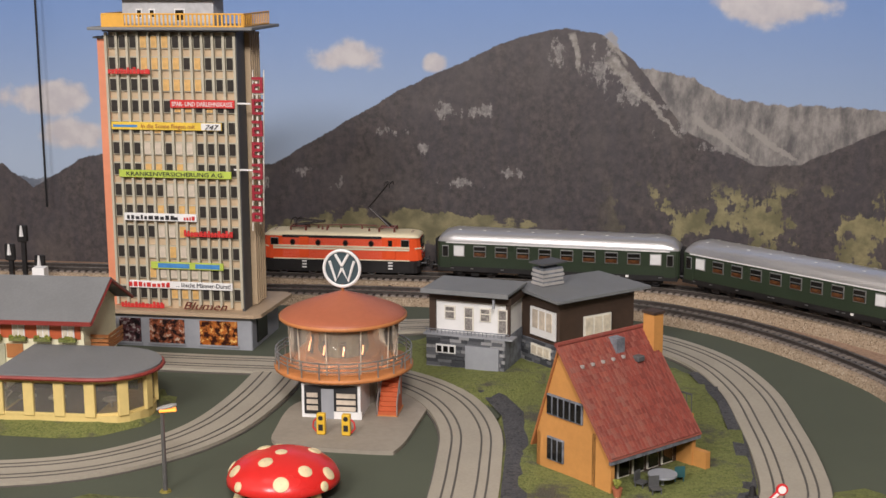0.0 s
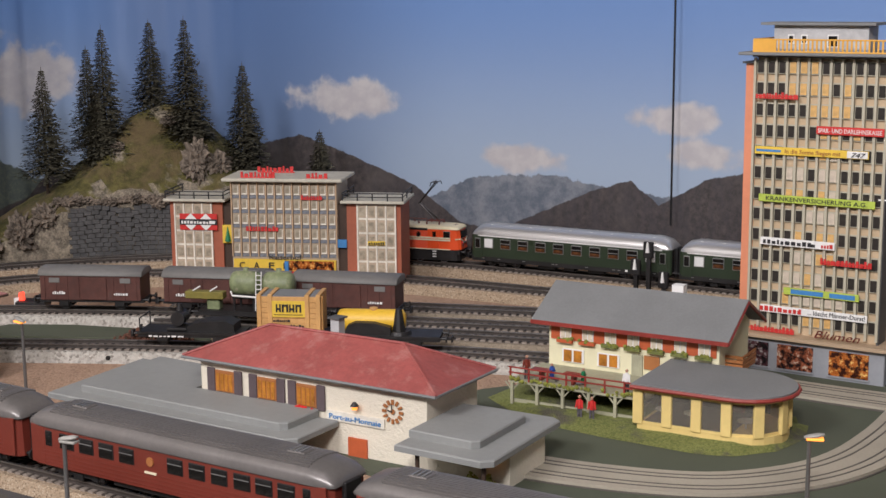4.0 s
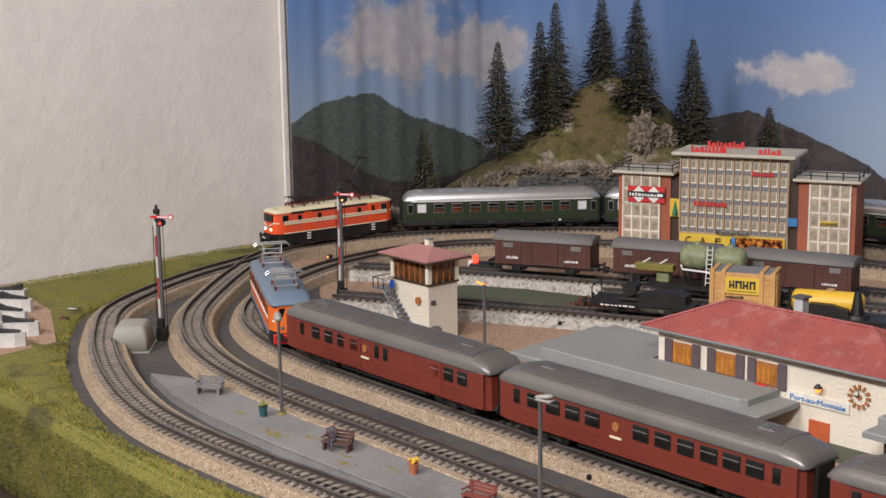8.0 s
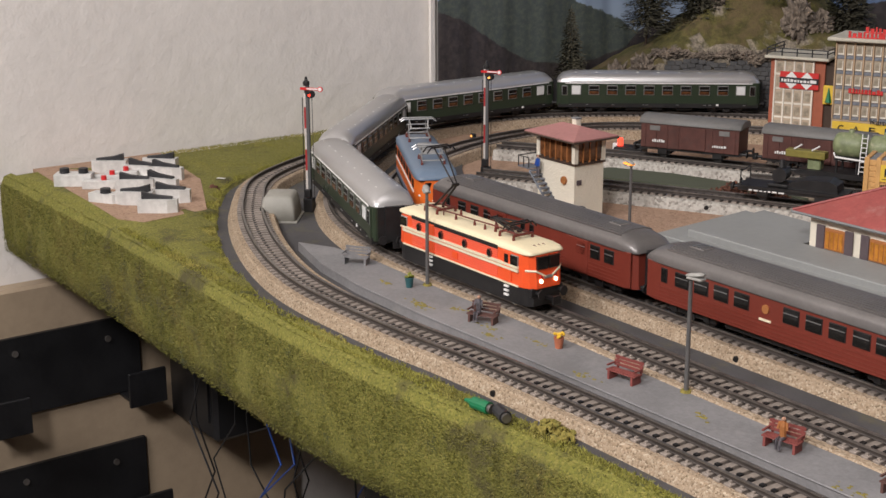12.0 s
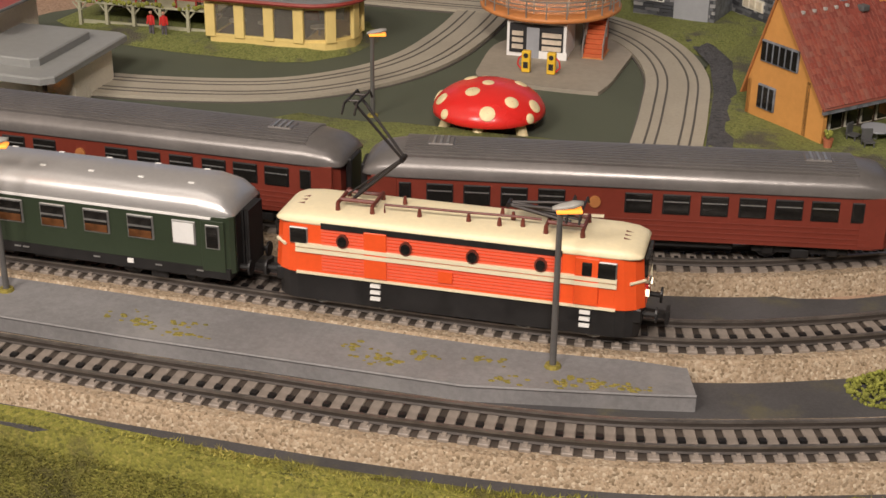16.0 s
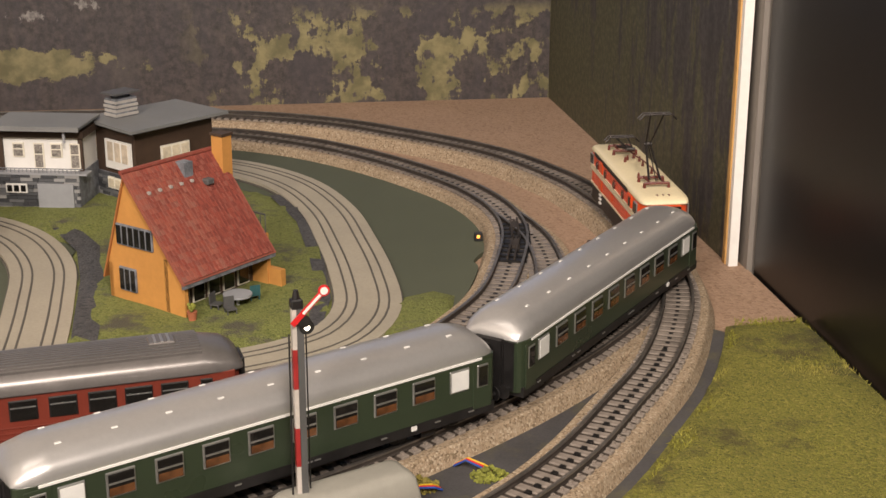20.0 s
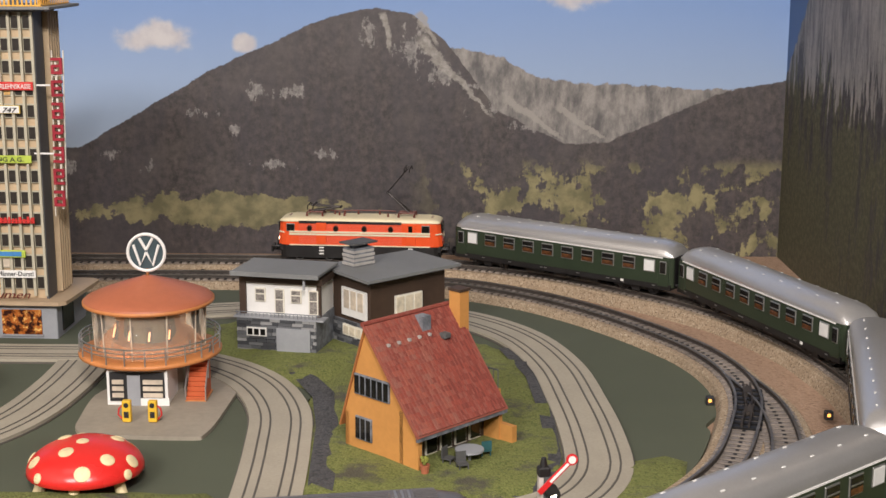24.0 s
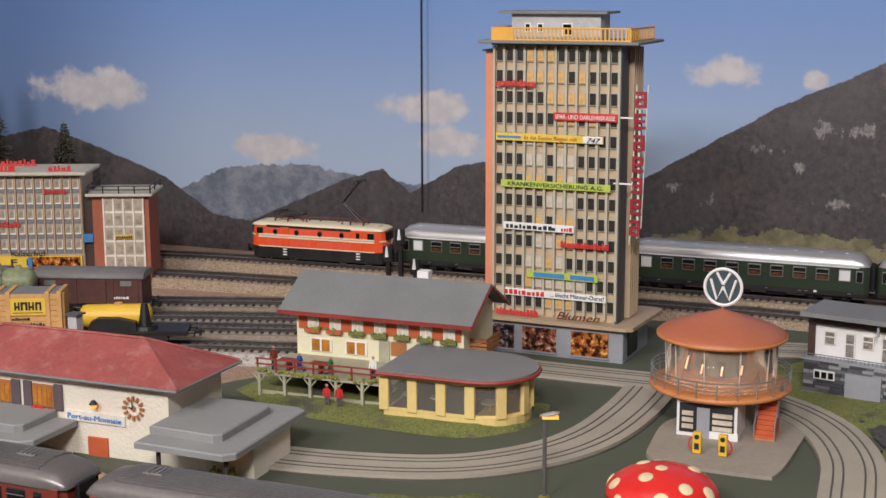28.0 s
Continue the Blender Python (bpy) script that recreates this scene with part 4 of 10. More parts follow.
def turf():
    ln = LINES["outer"]
    mid = 0.62
    left = beside(0.0285, 0.03, mid)
    rough_sheet("grass_left", [(-1.413, .517), (-1.2, .516), (-1.0, .508), (left[-1][0], .500)] + left[::-1] + [(-1.37, .95), (-1.395, 1.03), (-1.413, 1.03)], 0.0012, 0.005, M["turf"], "olive flock turf over the left end of the table")
    front = [p for p in beside(0.0275, mid, ln.length - 0.10)]
    rough_sheet("grass_front", [(left[-1][0], .500), (-.62, .507), (-.45, .513), (-.30, .511), (-.15, .498), (.0, .479), (.15, .457), (.303, .443), (.303, .858)] + front[::-1], 0.0022, 0.004, M["turf"], "olive flock turf along the table's front edge")
    # the grassed skirt that hangs down the table's front
    bm = B()
    rows = []
    ln = Line(EDGE)
    k = 150
    for i in range(k + 1):
        p = ln.at(ln.length * i / k)
        ring = []
        for a, z in ((0.004, 0.004), (-0.003, 0.002), (-0.007, -0.008), (-0.008, -0.03), (-0.008, -0.055), (-0.006, -0.07), (0.004, -0.072)):
            w = 0.0025 * noise.noise(Vector((p.x * 40, z * 40, 3)))
            ring.append(bm.verts.new((p.x, p.y + a + w, z)))
        rows.append(ring)
    for a, b in zip(rows, rows[1:]):
        for j in range(len(a) - 1):
            bm.faces.new((a[j], a[j + 1], b[j + 1], b[j]))
    bmesh.ops.recalc_face_normals(bm, faces=bm.faces)
    tagged(part("grass_skirt", bm, M["turf"], smooth=True), "flock turf hanging down the table's front face", "grass", kind="structure")
    # lawns of the village
    yard_h = [(-.125, 1.03), (-.122, .93), (-.118, .865), (-.09, .845), (-.02, .84), (.03, .865), (.042, .92), (.037, 1.0), (.03, 1.08), (.01, 1.15), (-.03, 1.19), (-.08, 1.14), (-.115, 1.09)]
    rough_sheet("lawn", yard_h, 0.003, 0.003, M["lawn"], "bright flock lawn round the ochre house")
    white_h = [(-.235, 1.19), (-.20, 1.12), (-.165, 1.085), (-.125, 1.05), (-.09, 1.13), (-.03, 1.19), (-.02, 1.215), (-.06, 1.245), (-.12, 1.25), (-.2, 1.24)]
    rough_sheet("lawn", white_h, 0.0032, 0.004, M["lawn"], "flock lawn round the white house")
    cafe_g = [(-.585, 1.0), (-.53, .962), (-.47, .955), (-.40, .953), (-.378, .960), (-.356, .985), (-.348, 1.02), (-.355, 1.05), (-.41, 1.07), (-.58, 1.07)]
    rough_sheet("lawn", cafe_g, 0.0032, 0.005, M["lawn"], "hedge and lawn round the yellow inn")
    verge = [(-.104, .835), (-.109, .90), (-.113, .97), (-.122, 1.03), (-.145, 1.085), (-.168, 1.112), (-.155, 1.118), (-.128, 1.085), (-.108, 1.04), (-.100, .98), (-.094, .92), (-.092, .86), (-.094, .835)]
    rough_sheet("gravel_verge", verge, 0.0056, 0.0016, M["slag"], "dark grey gravel verge between road and lawn", 0.0008)
    verge = [(.006, .86), (.02, .875), (.030, .92), (.028, 1.0), (.022, 1.08), (.004, 1.15), (.014, 1.152), (.031, 1.085), (.037, 1.0), (.038, .92), (.030, .872), (.014, .852)]
    rough_sheet("gravel_verge", verge, 0.0056, 0.0014, M["slag"], "dark grey gravel verge between lawn and road", 0.0008)
    strip = [(-.40, .84), (-.40, .80), (-.25, .765), (-.145, .752), (-.14, .80), (-.145, .85), (-.2, .865), (-.32, .86)]
    rough_sheet("lawn", strip, 0.0034, 0.004, M["lawn"], "strip of lawn behind the station tracks")
    corner = [(.062, .885), (.06, .83), (.045, .79), (.075, .82), (.103, .875), (.112, .92), (.10, .93), (.08, .92)]
    rough_sheet("lawn", corner, 0.0034, 0.003, M["lawn"], "small lawn inside the bend of the tracks")


table()
turf()


# ---- roads with two grooves for model cars ----
def road(pts, label, closed=False, width=0.040, z=0.003):
    ln = Line(pts, closed)
    w, t = width / 2, z + 0.0028
    ob = part("road", ln.sweep(B(), [(-w, z - 0.001), (w, z - 0.001), (w, t), (-w, t)], 0.012), M["road"])
    tagged(ob, label, "road", kind="structure")
    # wider dark strip stands in for the shadow gap along the road's edge
    e = w + 0.0012
    part("road_edge", ln.sweep(B(), [(-e, z - 0.0006), (e, z - 0.0006), (e, z + 0.0008), (-e, z + 0.0008)], 0.012), M["groove"], ob)
    for a in (-0.0125, -0.0065, 0.0065, 0.0125):
        part("groove", ln.sweep(B(), [(a - .0006, t - .001), (a + .0006, t - .001), (a + .0006, t + .0003), (a - .0006, t + .0003)], 0.012), M["groove"], ob)
    return ob


road([(-.62, .872), (-.52, .872), (-.44, .878), (-.372, .898), (-.329, .937), (-.306, .985), (-.297, 1.05), (-.296, 1.12)], "pale grey concrete slot road curving past the inn")
road([(-.42, 1.132), (-.36, 1.13), (-.30, 1.13), (-.25, 1.128), (-.20, 1.102), (-.163, 1.06), (-.140, 1.0), (-.132, .93), (-.128, .86), (-.127, .80)], "pale grey concrete slot road round the filling station", z=0.0034)
road([(-.27, 1.245), (-.2, 1.262), (-.12, 1.267), (-.06, 1.255), (-.015, 1.228), (.023, 1.176), (.045, 1.105), (.054, 1.03), (.059, .96), (.058, .90), (.042, .858), (.015, .835), (-.02, .82), (-.07, .805), (-.13, .79), (-.2, .785)], "pale grey concrete slot road round the ochre house", z=0.0038)


def strew(name, material, spots, blade, seed, label, category="grass"):
    """Short fibres on given spots (place, outward) as one mesh; each blade is a thin leaf."""
    rnd = np.random.default_rng(seed)
    p = np.array([q[0] for q in spots])
    o = np.array([q[1] for q in spots])
    k = len(p)
    tip = o + rnd.normal(0, 0.55, (k, 3))
    tip /= np.linalg.norm(tip, axis=1)[:, None]
    side = np.cross(tip, rnd.normal(0, 1, (k, 3)))
    side /= np.linalg.norm(side, axis=1)[:, None]
    ln = blade * rnd.uniform(0.5, 1.2, (k, 1))
    v = np.empty((k, 3, 3))
    v[:, 0], v[:, 1], v[:, 2] = p - side * blade * 0.13, p + side * blade * 0.13, p + tip * ln
    me = bpy.data.meshes.new(name)
    me.from_pydata(v.reshape(-1, 3).tolist(), [], np.arange(3 * k).reshape(-1, 3).tolist())
    me.materials.append(material)
    return tagged(new(name, me), label, category, kind="stuff")


def grass_fibres():
    rnd = random.Random(77)
    ln, outer = Line(EDGE), LINES["outer"]
    spots = []
    for _ in range(120000):
        p = ln.at(ln.length * rnd.random())
        z = rnd.uniform(-0.070, 0.003)
        spots.append(((p.x, p.y - 0.008 + (0.006 if z > -0.002 else 0), z), (0, -0.75, 0.25)))
    strew("skirt_fibres", M["fibre"], spots, 0.0021, 4, "fine olive grass fibres, darkened for the table's shaded front")
    spots = []
    rim = [q for q in outer.p]
    rx, ry = np.array([q.x for q in rim]), np.array([q.y for q in rim])
    done = 0
    while done < 110000:
        x, y = rnd.uniform(-1.412, 0.302), rnd.uniform(0.44, 1.02)
        if y > 0.62 and -1.16 < x < 0.10:
            continue
        near = np.hypot(rx - x, ry - y)
        j = int(near.argmin())
        a, b = rim[max(j - 1, 0)], rim[min(j + 1, len(rim) - 1)]
        outside = (b.x - a.x) * (y - a.y) - (b.y - a.y) * (x - a.x) < 0
        edge_y = np.interp(x, [e[0] for e in EDGE], [e[1] for e in EDGE])
        if not outside or near[j] < 0.031 + 0.004 * noise.noise(Vector((x * 60, y * 60, 0))) or y < edge_y or (x > 0.2 and y > 0.856):
            continue
        if x < -1.155 and y < 0.60 + 0.30 * max(0, -x - 1.18):
            continue
        spots.append(((x, y, 0.0045), (0, 0, 0.8)))
        done += 1
    strew("grass_fibres", M["fibretop"], spots, 0.0025, 5, "fine yellow-green grass fibres, lightened for the lit table top")


grass_fibres()


def tracks():
    labels = {"green": "main line track on pale cork bed", "outer": "front loop track on pale cork bed", "inner": "inner loop track on cork bed", "branch": "short linking track with dark points", "yard_a": "goods siding track", "yard_b": "goods siding track", "yard_d": "short goods siding track", "yard_c": "goods siding track on white ballast"}
    web_p = [(-.0011, 0), (.0011, 0), (.0005, .0007), (.0005, .0023), (-.0005, .0023), (-.0005, .0007)]
    head_p = [(-.0008, .0022), (.0008, .0022), (.0008, .0030), (-.0008, .0030)]
    SPACE, LONG, WIDE = 0.00715, 0.0255, 0.0043
    sleeper_me = None
    for key, ln in LINES.items():
        t = tagged(new("track"), labels[key], "track", "railway tracks", "structure")
        off = {"green": 0.0, "outer": -0.0002, "inner": -0.0001, "branch": -0.0004}.get(key, -0.0006)
        w0, w1, top = 0.0215, 0.0180, BED + off
        bedmat = M["gravel"] if key == "yard_c" else M["cork_grey"] if key.startswith("yard") else M["cork"]
        part("ballast_bed", ln.sweep(B(), [(-w0, 0.0), (w0, 0.0), (w1, top - .001), (w1 - .001, top), (-w1 + .001, top), (-w1, top - .001)], 0.012), bedmat, t)
        if key == "yard_a":
            part("white_ballast", Line(YARD_A[:4]).sweep(B(), [(-w0 - .0010, 0.0), (w0 + .0010, 0.0), (w1 + .0010, top - .001), (w1, top + .0006), (-w1, top + .0006), (-w1 - .0010, top - .001)], 0.012), M["gravel"], t)
        part("infill", ln.sweep(B(), [(-0.0120, top - .0004), (0.0120, top - .0004), (0.0118, top + .0006), (-0.0118, top + .0006)], 0.012), M["infill"], t, "dark filling between the sleepers")
        for a in (-GAUGE / 2, GAUGE / 2):
            r = part("rail", ln.sweep(B(), [(a + x, RAIL_TOP - .0030 + off + z) for x, z in web_p], 0.010), M["web"], t)
            part("rail_head", ln.sweep(B(), [(a + x, RAIL_TOP - .0030 + off + z) for x, z in head_p], 0.010), M["rail"], r)
        if sleeper_me is None:
            s = box(B(), 0, 0, 0, WIDE, LONG, 0.0016, 0, 0.0003)
            box(s, SPACE / 2, 0, 0.0008, 0.0026, 0.0026, 0.0014, mat=1)
            for a in (-1, 1):
                box(s, 0, a * 0.0101, 0.0014, 0.0016, 0.0014, 0.0012)
            o = part("sleeper", s, [M["sleeper"], M["stud"]])
            sleeper_me = o.data
            bpy.data.objects.remove(o)
        k = int(ln.length / SPACE)
        vs, fs, ms = [], [], []
        for i in range(k):
            sx = (i + 0.5) * ln.length / k
            p, d = ln.at(sx), ln.dir(sx)
            if key in ("outer", "green") and p.y < 0.80 and -0.75 < p.x:
                o = new("sleeper", sleeper_me)
                o.parent = t
                o.matrix_local = Matrix.Translation((p.x, p.y, BED - 0.0002 + off)) @ Matrix.Rotation(math.atan2(d.y, d.x), 4, "Z")
                continue
            for w, l, z0, z1, m in ((WIDE, LONG, 0.0, 0.0016, 0), (0.0016, 0.0022, 0.0015, 0.0021, 1)):
                b = len(vs)
                for z in (z0, z1):
                    for u, v in ((-1, -1), (1, -1), (1, 1), (-1, 1)):
                        q = p + d * (u * w / 2) + Vector((-d.y, d.x, 0)) * (v * l / 2)
                        vs.append((q.x, q.y, BED - 0.0002 + off + z))
                fs += [(b + 4, b + 5, b + 6, b + 7)] + [(b + e, b + (e + 1) % 4, b + 4 + (e + 1) % 4, b + 4 + e) for e in range(4)]
                ms += [m] * 5
        me = bpy.data.meshes.new("far_sleepers")
        me.from_pydata(vs, [], fs)
        me.materials.append(M["sleeper"]), me.materials.append(M["stud"])
        me.polygons.foreach_set("material_index", ms)
        o = new("far_sleepers", me)
        o.parent = t
        tagged(o, kind="stuff")

tracks()


# ---- vehicles: x ahead, y to the left, z from the rail's top ----
def hull(bm, length, half, z0, z1, nose=0.012, nip=0.35, lean=0.0, mat=0):
    """A long body with rounded ends; lean draws the ends' tops inward."""
    L = length / 2
    xs = [(-L, half * (1 - nip)), (-L + nose * 0.25, half * (1 - nip * 0.45)), (-L + nose * 0.6, half * (1 - nip * 0.13)), (-L + nose, half)]
    plan = xs + [(-x, h) for x, h in xs[::-1]]
    secs = []
    for x, h in plan:
        k = lean if x > 0 else -lean
        secs.append([(x, -h, z0), (x, h, z0), (x - k * (abs(x) > L - nose), h, z1), (x - k * (abs(x) > L - nose), -h, z1)])
    return loft(bm, secs, mat)


def vault(bm, length, half, z0, rise, nose=0.014, n=8, mat=0, flat=0.0):
    """A vaulted roof with ends that curve down."""
    L = length / 2
    xs = [(-L, 0.78, 0.12), (-L + nose * 0.12, 0.88, 0.45), (-L + nose * 0.4, 0.96, 0.8), (-L + nose, 1, 1)]
    plan = xs + [(-x, w, h) for x, w, h in xs[::-1]]
    secs = []
    for x, w, h in plan:
        s = [(x, -half * w, z0 - 0.0005), (x, half * w, z0 - 0.0005)]
        for i in range(n + 1):
            a = math.pi * i / n
            c, q = math.cos(a), math.sin(a)
            c = math.copysign(abs(c) ** (1 - flat * 0.5), c)
            s.append((x, half * w * c, z0 + rise * h * q ** (0.75 - flat * 0.3)))
        secs.append(s[:1] + s[1:])
    return loft(bm, secs, mat)


def wheelset(parent, x, r=0.0058):
    for y in (-0.0078, 0.0078):
        bm = cyl(B(), (x, y - 0.0013, r), (x, y + 0.0013, r), r, r, 18)
        cyl(bm, (x, y - 0.0006 + math.copysign(0.001, y), r), (x, y + math.copysign(0.0024, y), r), r * 0.35, r * 0.3, 10)
        part("wheel", bm, M["frame"], parent)


def bogie(parent, x, span, frame_w=0.0115, drop=0.0):
    bm = B()
    for y in (-frame_w, frame_w):
        box(bm, x, y, 0.0035, span + 0.014, 0.0016, 0.0035, 0, 0.0004)
        for d in (-span / 2, span / 2):
            box(bm, x + d, y * 1.07, 0.003, 0.005, 0.0022, 0.0045, 0, 0.0005)
        box(bm, x, y * 1.1, 0.0018, 0.008, 0.0016, 0.004, 0, 0.0004)
    box(bm, x, 0, 0.004, span, 2 * frame_w, 0.003)
    b = part("bogie", bm, M["frame"], parent)
    wheelset(b, x - span / 2)
    wheelset(b, x + span / 2)
    return b


def buffers(parent, end, z=0.0125):
    s = math.copysign(1, end)
    for y in (-0.0100, 0.0100):
        bm = cyl(B(), (end - s * 0.002, y, z), (end + s * 0.0045, y, z), 0.0011, 0.0011, 8)
        cyl(bm, (end + s * 0.0045, y, z), (end + s * 0.0054, y, z), 0.0031, 0.0031, 14)
        part("buffer", bm, M["frame"], parent)
    bm = box(B(), end + s * 0.004, 0, 0.0065, 0.012, 0.004, 0.002)
    box(bm, end + s * 0.009, 0, 0.005, 0.0016, 0.007, 0.005)
    part("coupler", bm, M["frame"], parent)


def single_arm(parent, x, up, back=1.0):
    """A half pantograph on four red-brown feet; raised or folded."""
    z = 0.0378
    bm = B()
    for dx in (-0.008, 0.008):
        for y in (-0.0085, 0.0085):
            cyl(bm, (x + dx, y, z - 0.0015), (x + dx, y, z + 0.0028), 0.0013, 0.0009, 8)
        cyl(bm, (x + dx, -0.0085, z + 0.0025), (x + dx, 0.0085, z + 0.0025), 0.0009, 0.0009, 6)
    cyl(bm, (x - 0.008, -0.005, z + 0.003), (x + 0.008, -0.005, z + 0.003), 0.0008, n=6)
    cyl(bm, (x - 0.008, 0.005, z + 0.003), (x + 0.008, 0.005, z + 0.003), 0.0008, n=6)
    base = part("pantograph", bm, M["copper"], parent, "dark red-brown pantograph base")
    z += 0.0035
    if up:
        knee, top = (x + 0.020 * back, 0.0, z + 0.0165), (x - 0.001 * back, 0.0, z + 0.0375)
    else:
        knee, top = (x + 0.026 * back, 0.0, z + 0.0035), (x - 0.004 * back, 0.0, z + 0.0048)
    def rod(name, pts, r):
        part(name, tube(B(), pts, r), M["panto"], base)

    for w in (-1, 1):
        rod("lower_arm", [(x - 0.002 * back, 0.004 * w, z), (knee[0], 0.0015 * w, knee[2])], 0.0008)
        rod("upper_arm", [(knee[0], 0.0015 * w, knee[2]), (top[0], 0.0045 * w, top[2])], 0.0006)
        dx = 0.0028 * w
        rod("contact_strip", [(top[0] + dx, -0.013, top[2] - 0.0022), (top[0] + dx, -0.0095, top[2] + 0.0008), (top[0] + dx, 0.0095, top[2] + 0.0008), (top[0] + dx, 0.013, top[2] - 0.0022)], 0.00055)
        rod("bow_link", [(top[0] - 0.0028, 0.0045 * w, top[2] + 0.0006), (top[0] + 0.0028, 0.0045 * w, top[2] + 0.0006)], 0.0005)
    rod("guide_rod", [(x - 0.006 * back, 0, z), (knee[0] - 0.002 * back, 0, knee[2] - 0.001)], 0.0004)
    rod("knee_pin", [(knee[0], -0.003, knee[2]), (knee[0], 0.003, knee[2])], 0.0011)


def electric_loco():
    t = thing("locomotive", 0, 0, 0, 0, "bright orange electric locomotive with cream roof and stripes, headlamps lit", "locomotive")
    half, L = 0.0172, 0.168
    part("underframe", hull(B(), L - 0.004, half - 0.0008, 0.0028, 0.0142, 0.010, 0.3), M["frame"], t)
    body = part("body", hull(B(), L, half, 0.0138, 0.0345, 0.013, 0.40, 0.0022), M["orange"], t)
    # cream roof: flat vault with softened ends
    part("roof", vault(B(), L - 0.0036, half + 0.0002, 0.0343, 0.0034, 0.013, 10, flat=0.9), M["cream"], t, "cream painted roof", True)
    def clear(x):
        return half + 0.0006
    for side, steps, ports in ((-1, (0.059, -0.035), (0.039, 0.009, -0.021, -0.050)), (1, (0.039, -0.052), (0.051, 0.024, -0.005, -0.032))):
        y = side * half
        flip = 1 if side < 0 else -1
        x0, x1 = (-0.060, 0.048) if side < 0 else (-0.043, 0.062)
        # finely ribbed panels beside the doors
        for k in range(13):
            part("side_rib", box(B(), (x0 + x1) / 2, y, 0.0156 + k * 0.00132, x1 - x0, 0.0010, 0.0007), M["ribbed"], t)
        part("vent_strip", box(B(), (x0 + x1) / 2, y, 0.0326, x1 - x0, 0.0014, 0.0022), M["frame"], t)
        bm = B()
        for z in (0.0226, 0.0247):
            box(bm, 0, y, z, L - 0.024, 0.0026, 0.0015)
        part("stripe", bm, M["stripe"], t, "cream double stripe")
        part("stripe", box(B(), 0, y, 0.0136, L - 0.024, 0.0018, 0.0009), M["stripe"], t)
        for x in steps:
            part("door", box(B(), x, y + side * 0.0004, 0.0148, 0.0105, 0.0012, 0.0185, 0, 0.0003), M["orange"], t)
            bm = B()
            for k in range(3):
                box(bm, x, y + side * 0.0006, 0.0062 + k * 0.0026, 0.0046, 0.0015, 0.0011)
            part("footstep", bm, M["white"], t, "white-painted footsteps")
        part("door_window", box(B(), steps[0] if side < 0 else steps[1], y + side * 0.0011, 0.0265, 0.0042, 0.0008, 0.0052, 0, 0.0002), M["pane"], t)
        for x in ports:
            p = cyl(B(), (x, y, 0.0285), (x, y + side * 0.0013, 0.0285), 0.0028, 0.0028, 18)
            p = part("porthole", p, M["copper"], t)
            part("pane", cyl(B(), (x, y, 0.0285), (x, y + side * 0.0016, 0.0285), 0.0021, 0.0021, 16), M["pane"], p)
        for x in (0.0675 if side < 0 else 0.0745, -0.0675 if side > 0 else -0.0745):
            w = part("cab_window", box(B(), x if abs(x) < 0.07 else math.copysign(0.0705, x), y + side * 0.0002, 0.0258, 0.0085, 0.0014, 0.0066, 0, 0.0003), M["winframe"], t)
            part("pane", box(B(), x if abs(x) < 0.07 else math.copysign(0.0705, x), y + side * 0.0006, 0.0263, 0.0075, 0.0014, 0.0056), M["pane"], w)
        bm = B()
        box(bm, -0.003 * flip, y + side * 0.0004, 0.0168, 0.0065, 0.0013, 0.0044)
        part("number_plate", bm, M["orange"], t)
    for e in (-1, 1):
        # windscreens, stripe, lamps and buffers at each end
        for y, r in ((-0.0062, -1), (0.0062, 1)):
            part("windscreen", box(B(), e * (L / 2 - 0.0012), y * 0.84, 0.0252, 0.0030, 0.0096, 0.0076, r * e * 3, 0.0003), M["pane"], t)
            lamp = part("headlamp", cyl(B(), (e * (L / 2 - 0.003), y * 1.05, 0.0180), (e * (L / 2 + 0.0008), y * 1.05, 0.0180), 0.0013, 0.0013, 14), M["headlamp"] if e > 0 else M["copper"], t, "lit round headlamp" if e > 0 else "")
            part("tail_lamp", cyl(B(), (e * (L / 2 - 0.003), y * 1.05, 0.0206), (e * (L / 2 + 0.0003), y * 1.05, 0.0206), 0.0009, 0.0009, 10), M["red"], t)
        bm = B()
        for y in (-1, 1):
            tube(bm, [(e * (L / 2 - 0.0065), y * 0.0160, 0.0244), (e * (L / 2 - 0.0008), y * 0.0105, 0.0244), (e * (L / 2 + 0.0003), y * 0.0025, 0.0206)], 0.0007, 5)
        part("front_stripe", bm, M["stripe"], t)
        part("front_badge", box(B(), e * (L / 2 + 0.0003), 0, 0.0196, 0.0008, 0.0085, 0.0018), M["winframe"], t, "winged metal badge")
        part("buffer_beam", box(B(), e * (L / 2 - 0.003), 0, 0.0085, 0.004, 0.0285, 0.0055, 0, 0.0005), M["frame"], t)
        buffers(t, e * L / 2, 0.0112)
        bm = B()
        for y in (-0.004, 0, 0.004):
            cyl(bm, (e * (L / 2 - 0.012), y, 0.0366), (e * (L / 2 - 0.006), y, 0.0356), 0.0012, 0.001, 8)
        part("roof_lamp", bm, M["copper"], t)
    for x in (-0.047, 0.047):
        bogie(t, x, 0.031)
        for d in (-0.0155, 0.0155):
            for y in (-0.0128, 0.0128):
                bm = B()
                ring = [(x + d + 0.0062 * math.cos(a / 8 * math.pi), y, 0.0068 + 0.0062 * math.sin(a / 8 * math.pi)) for a in range(9, 16)]
                part("wheel_rim", tube(bm, ring, 0.0004, 5), M["winframe"], t)
    part("equipment_box", box(B(), 0, 0, 0.002, 0.034, 0.028, 0.005, 0, 0.001), M["frame"], t)
    single_arm(t, -0.047, True, 1.0)
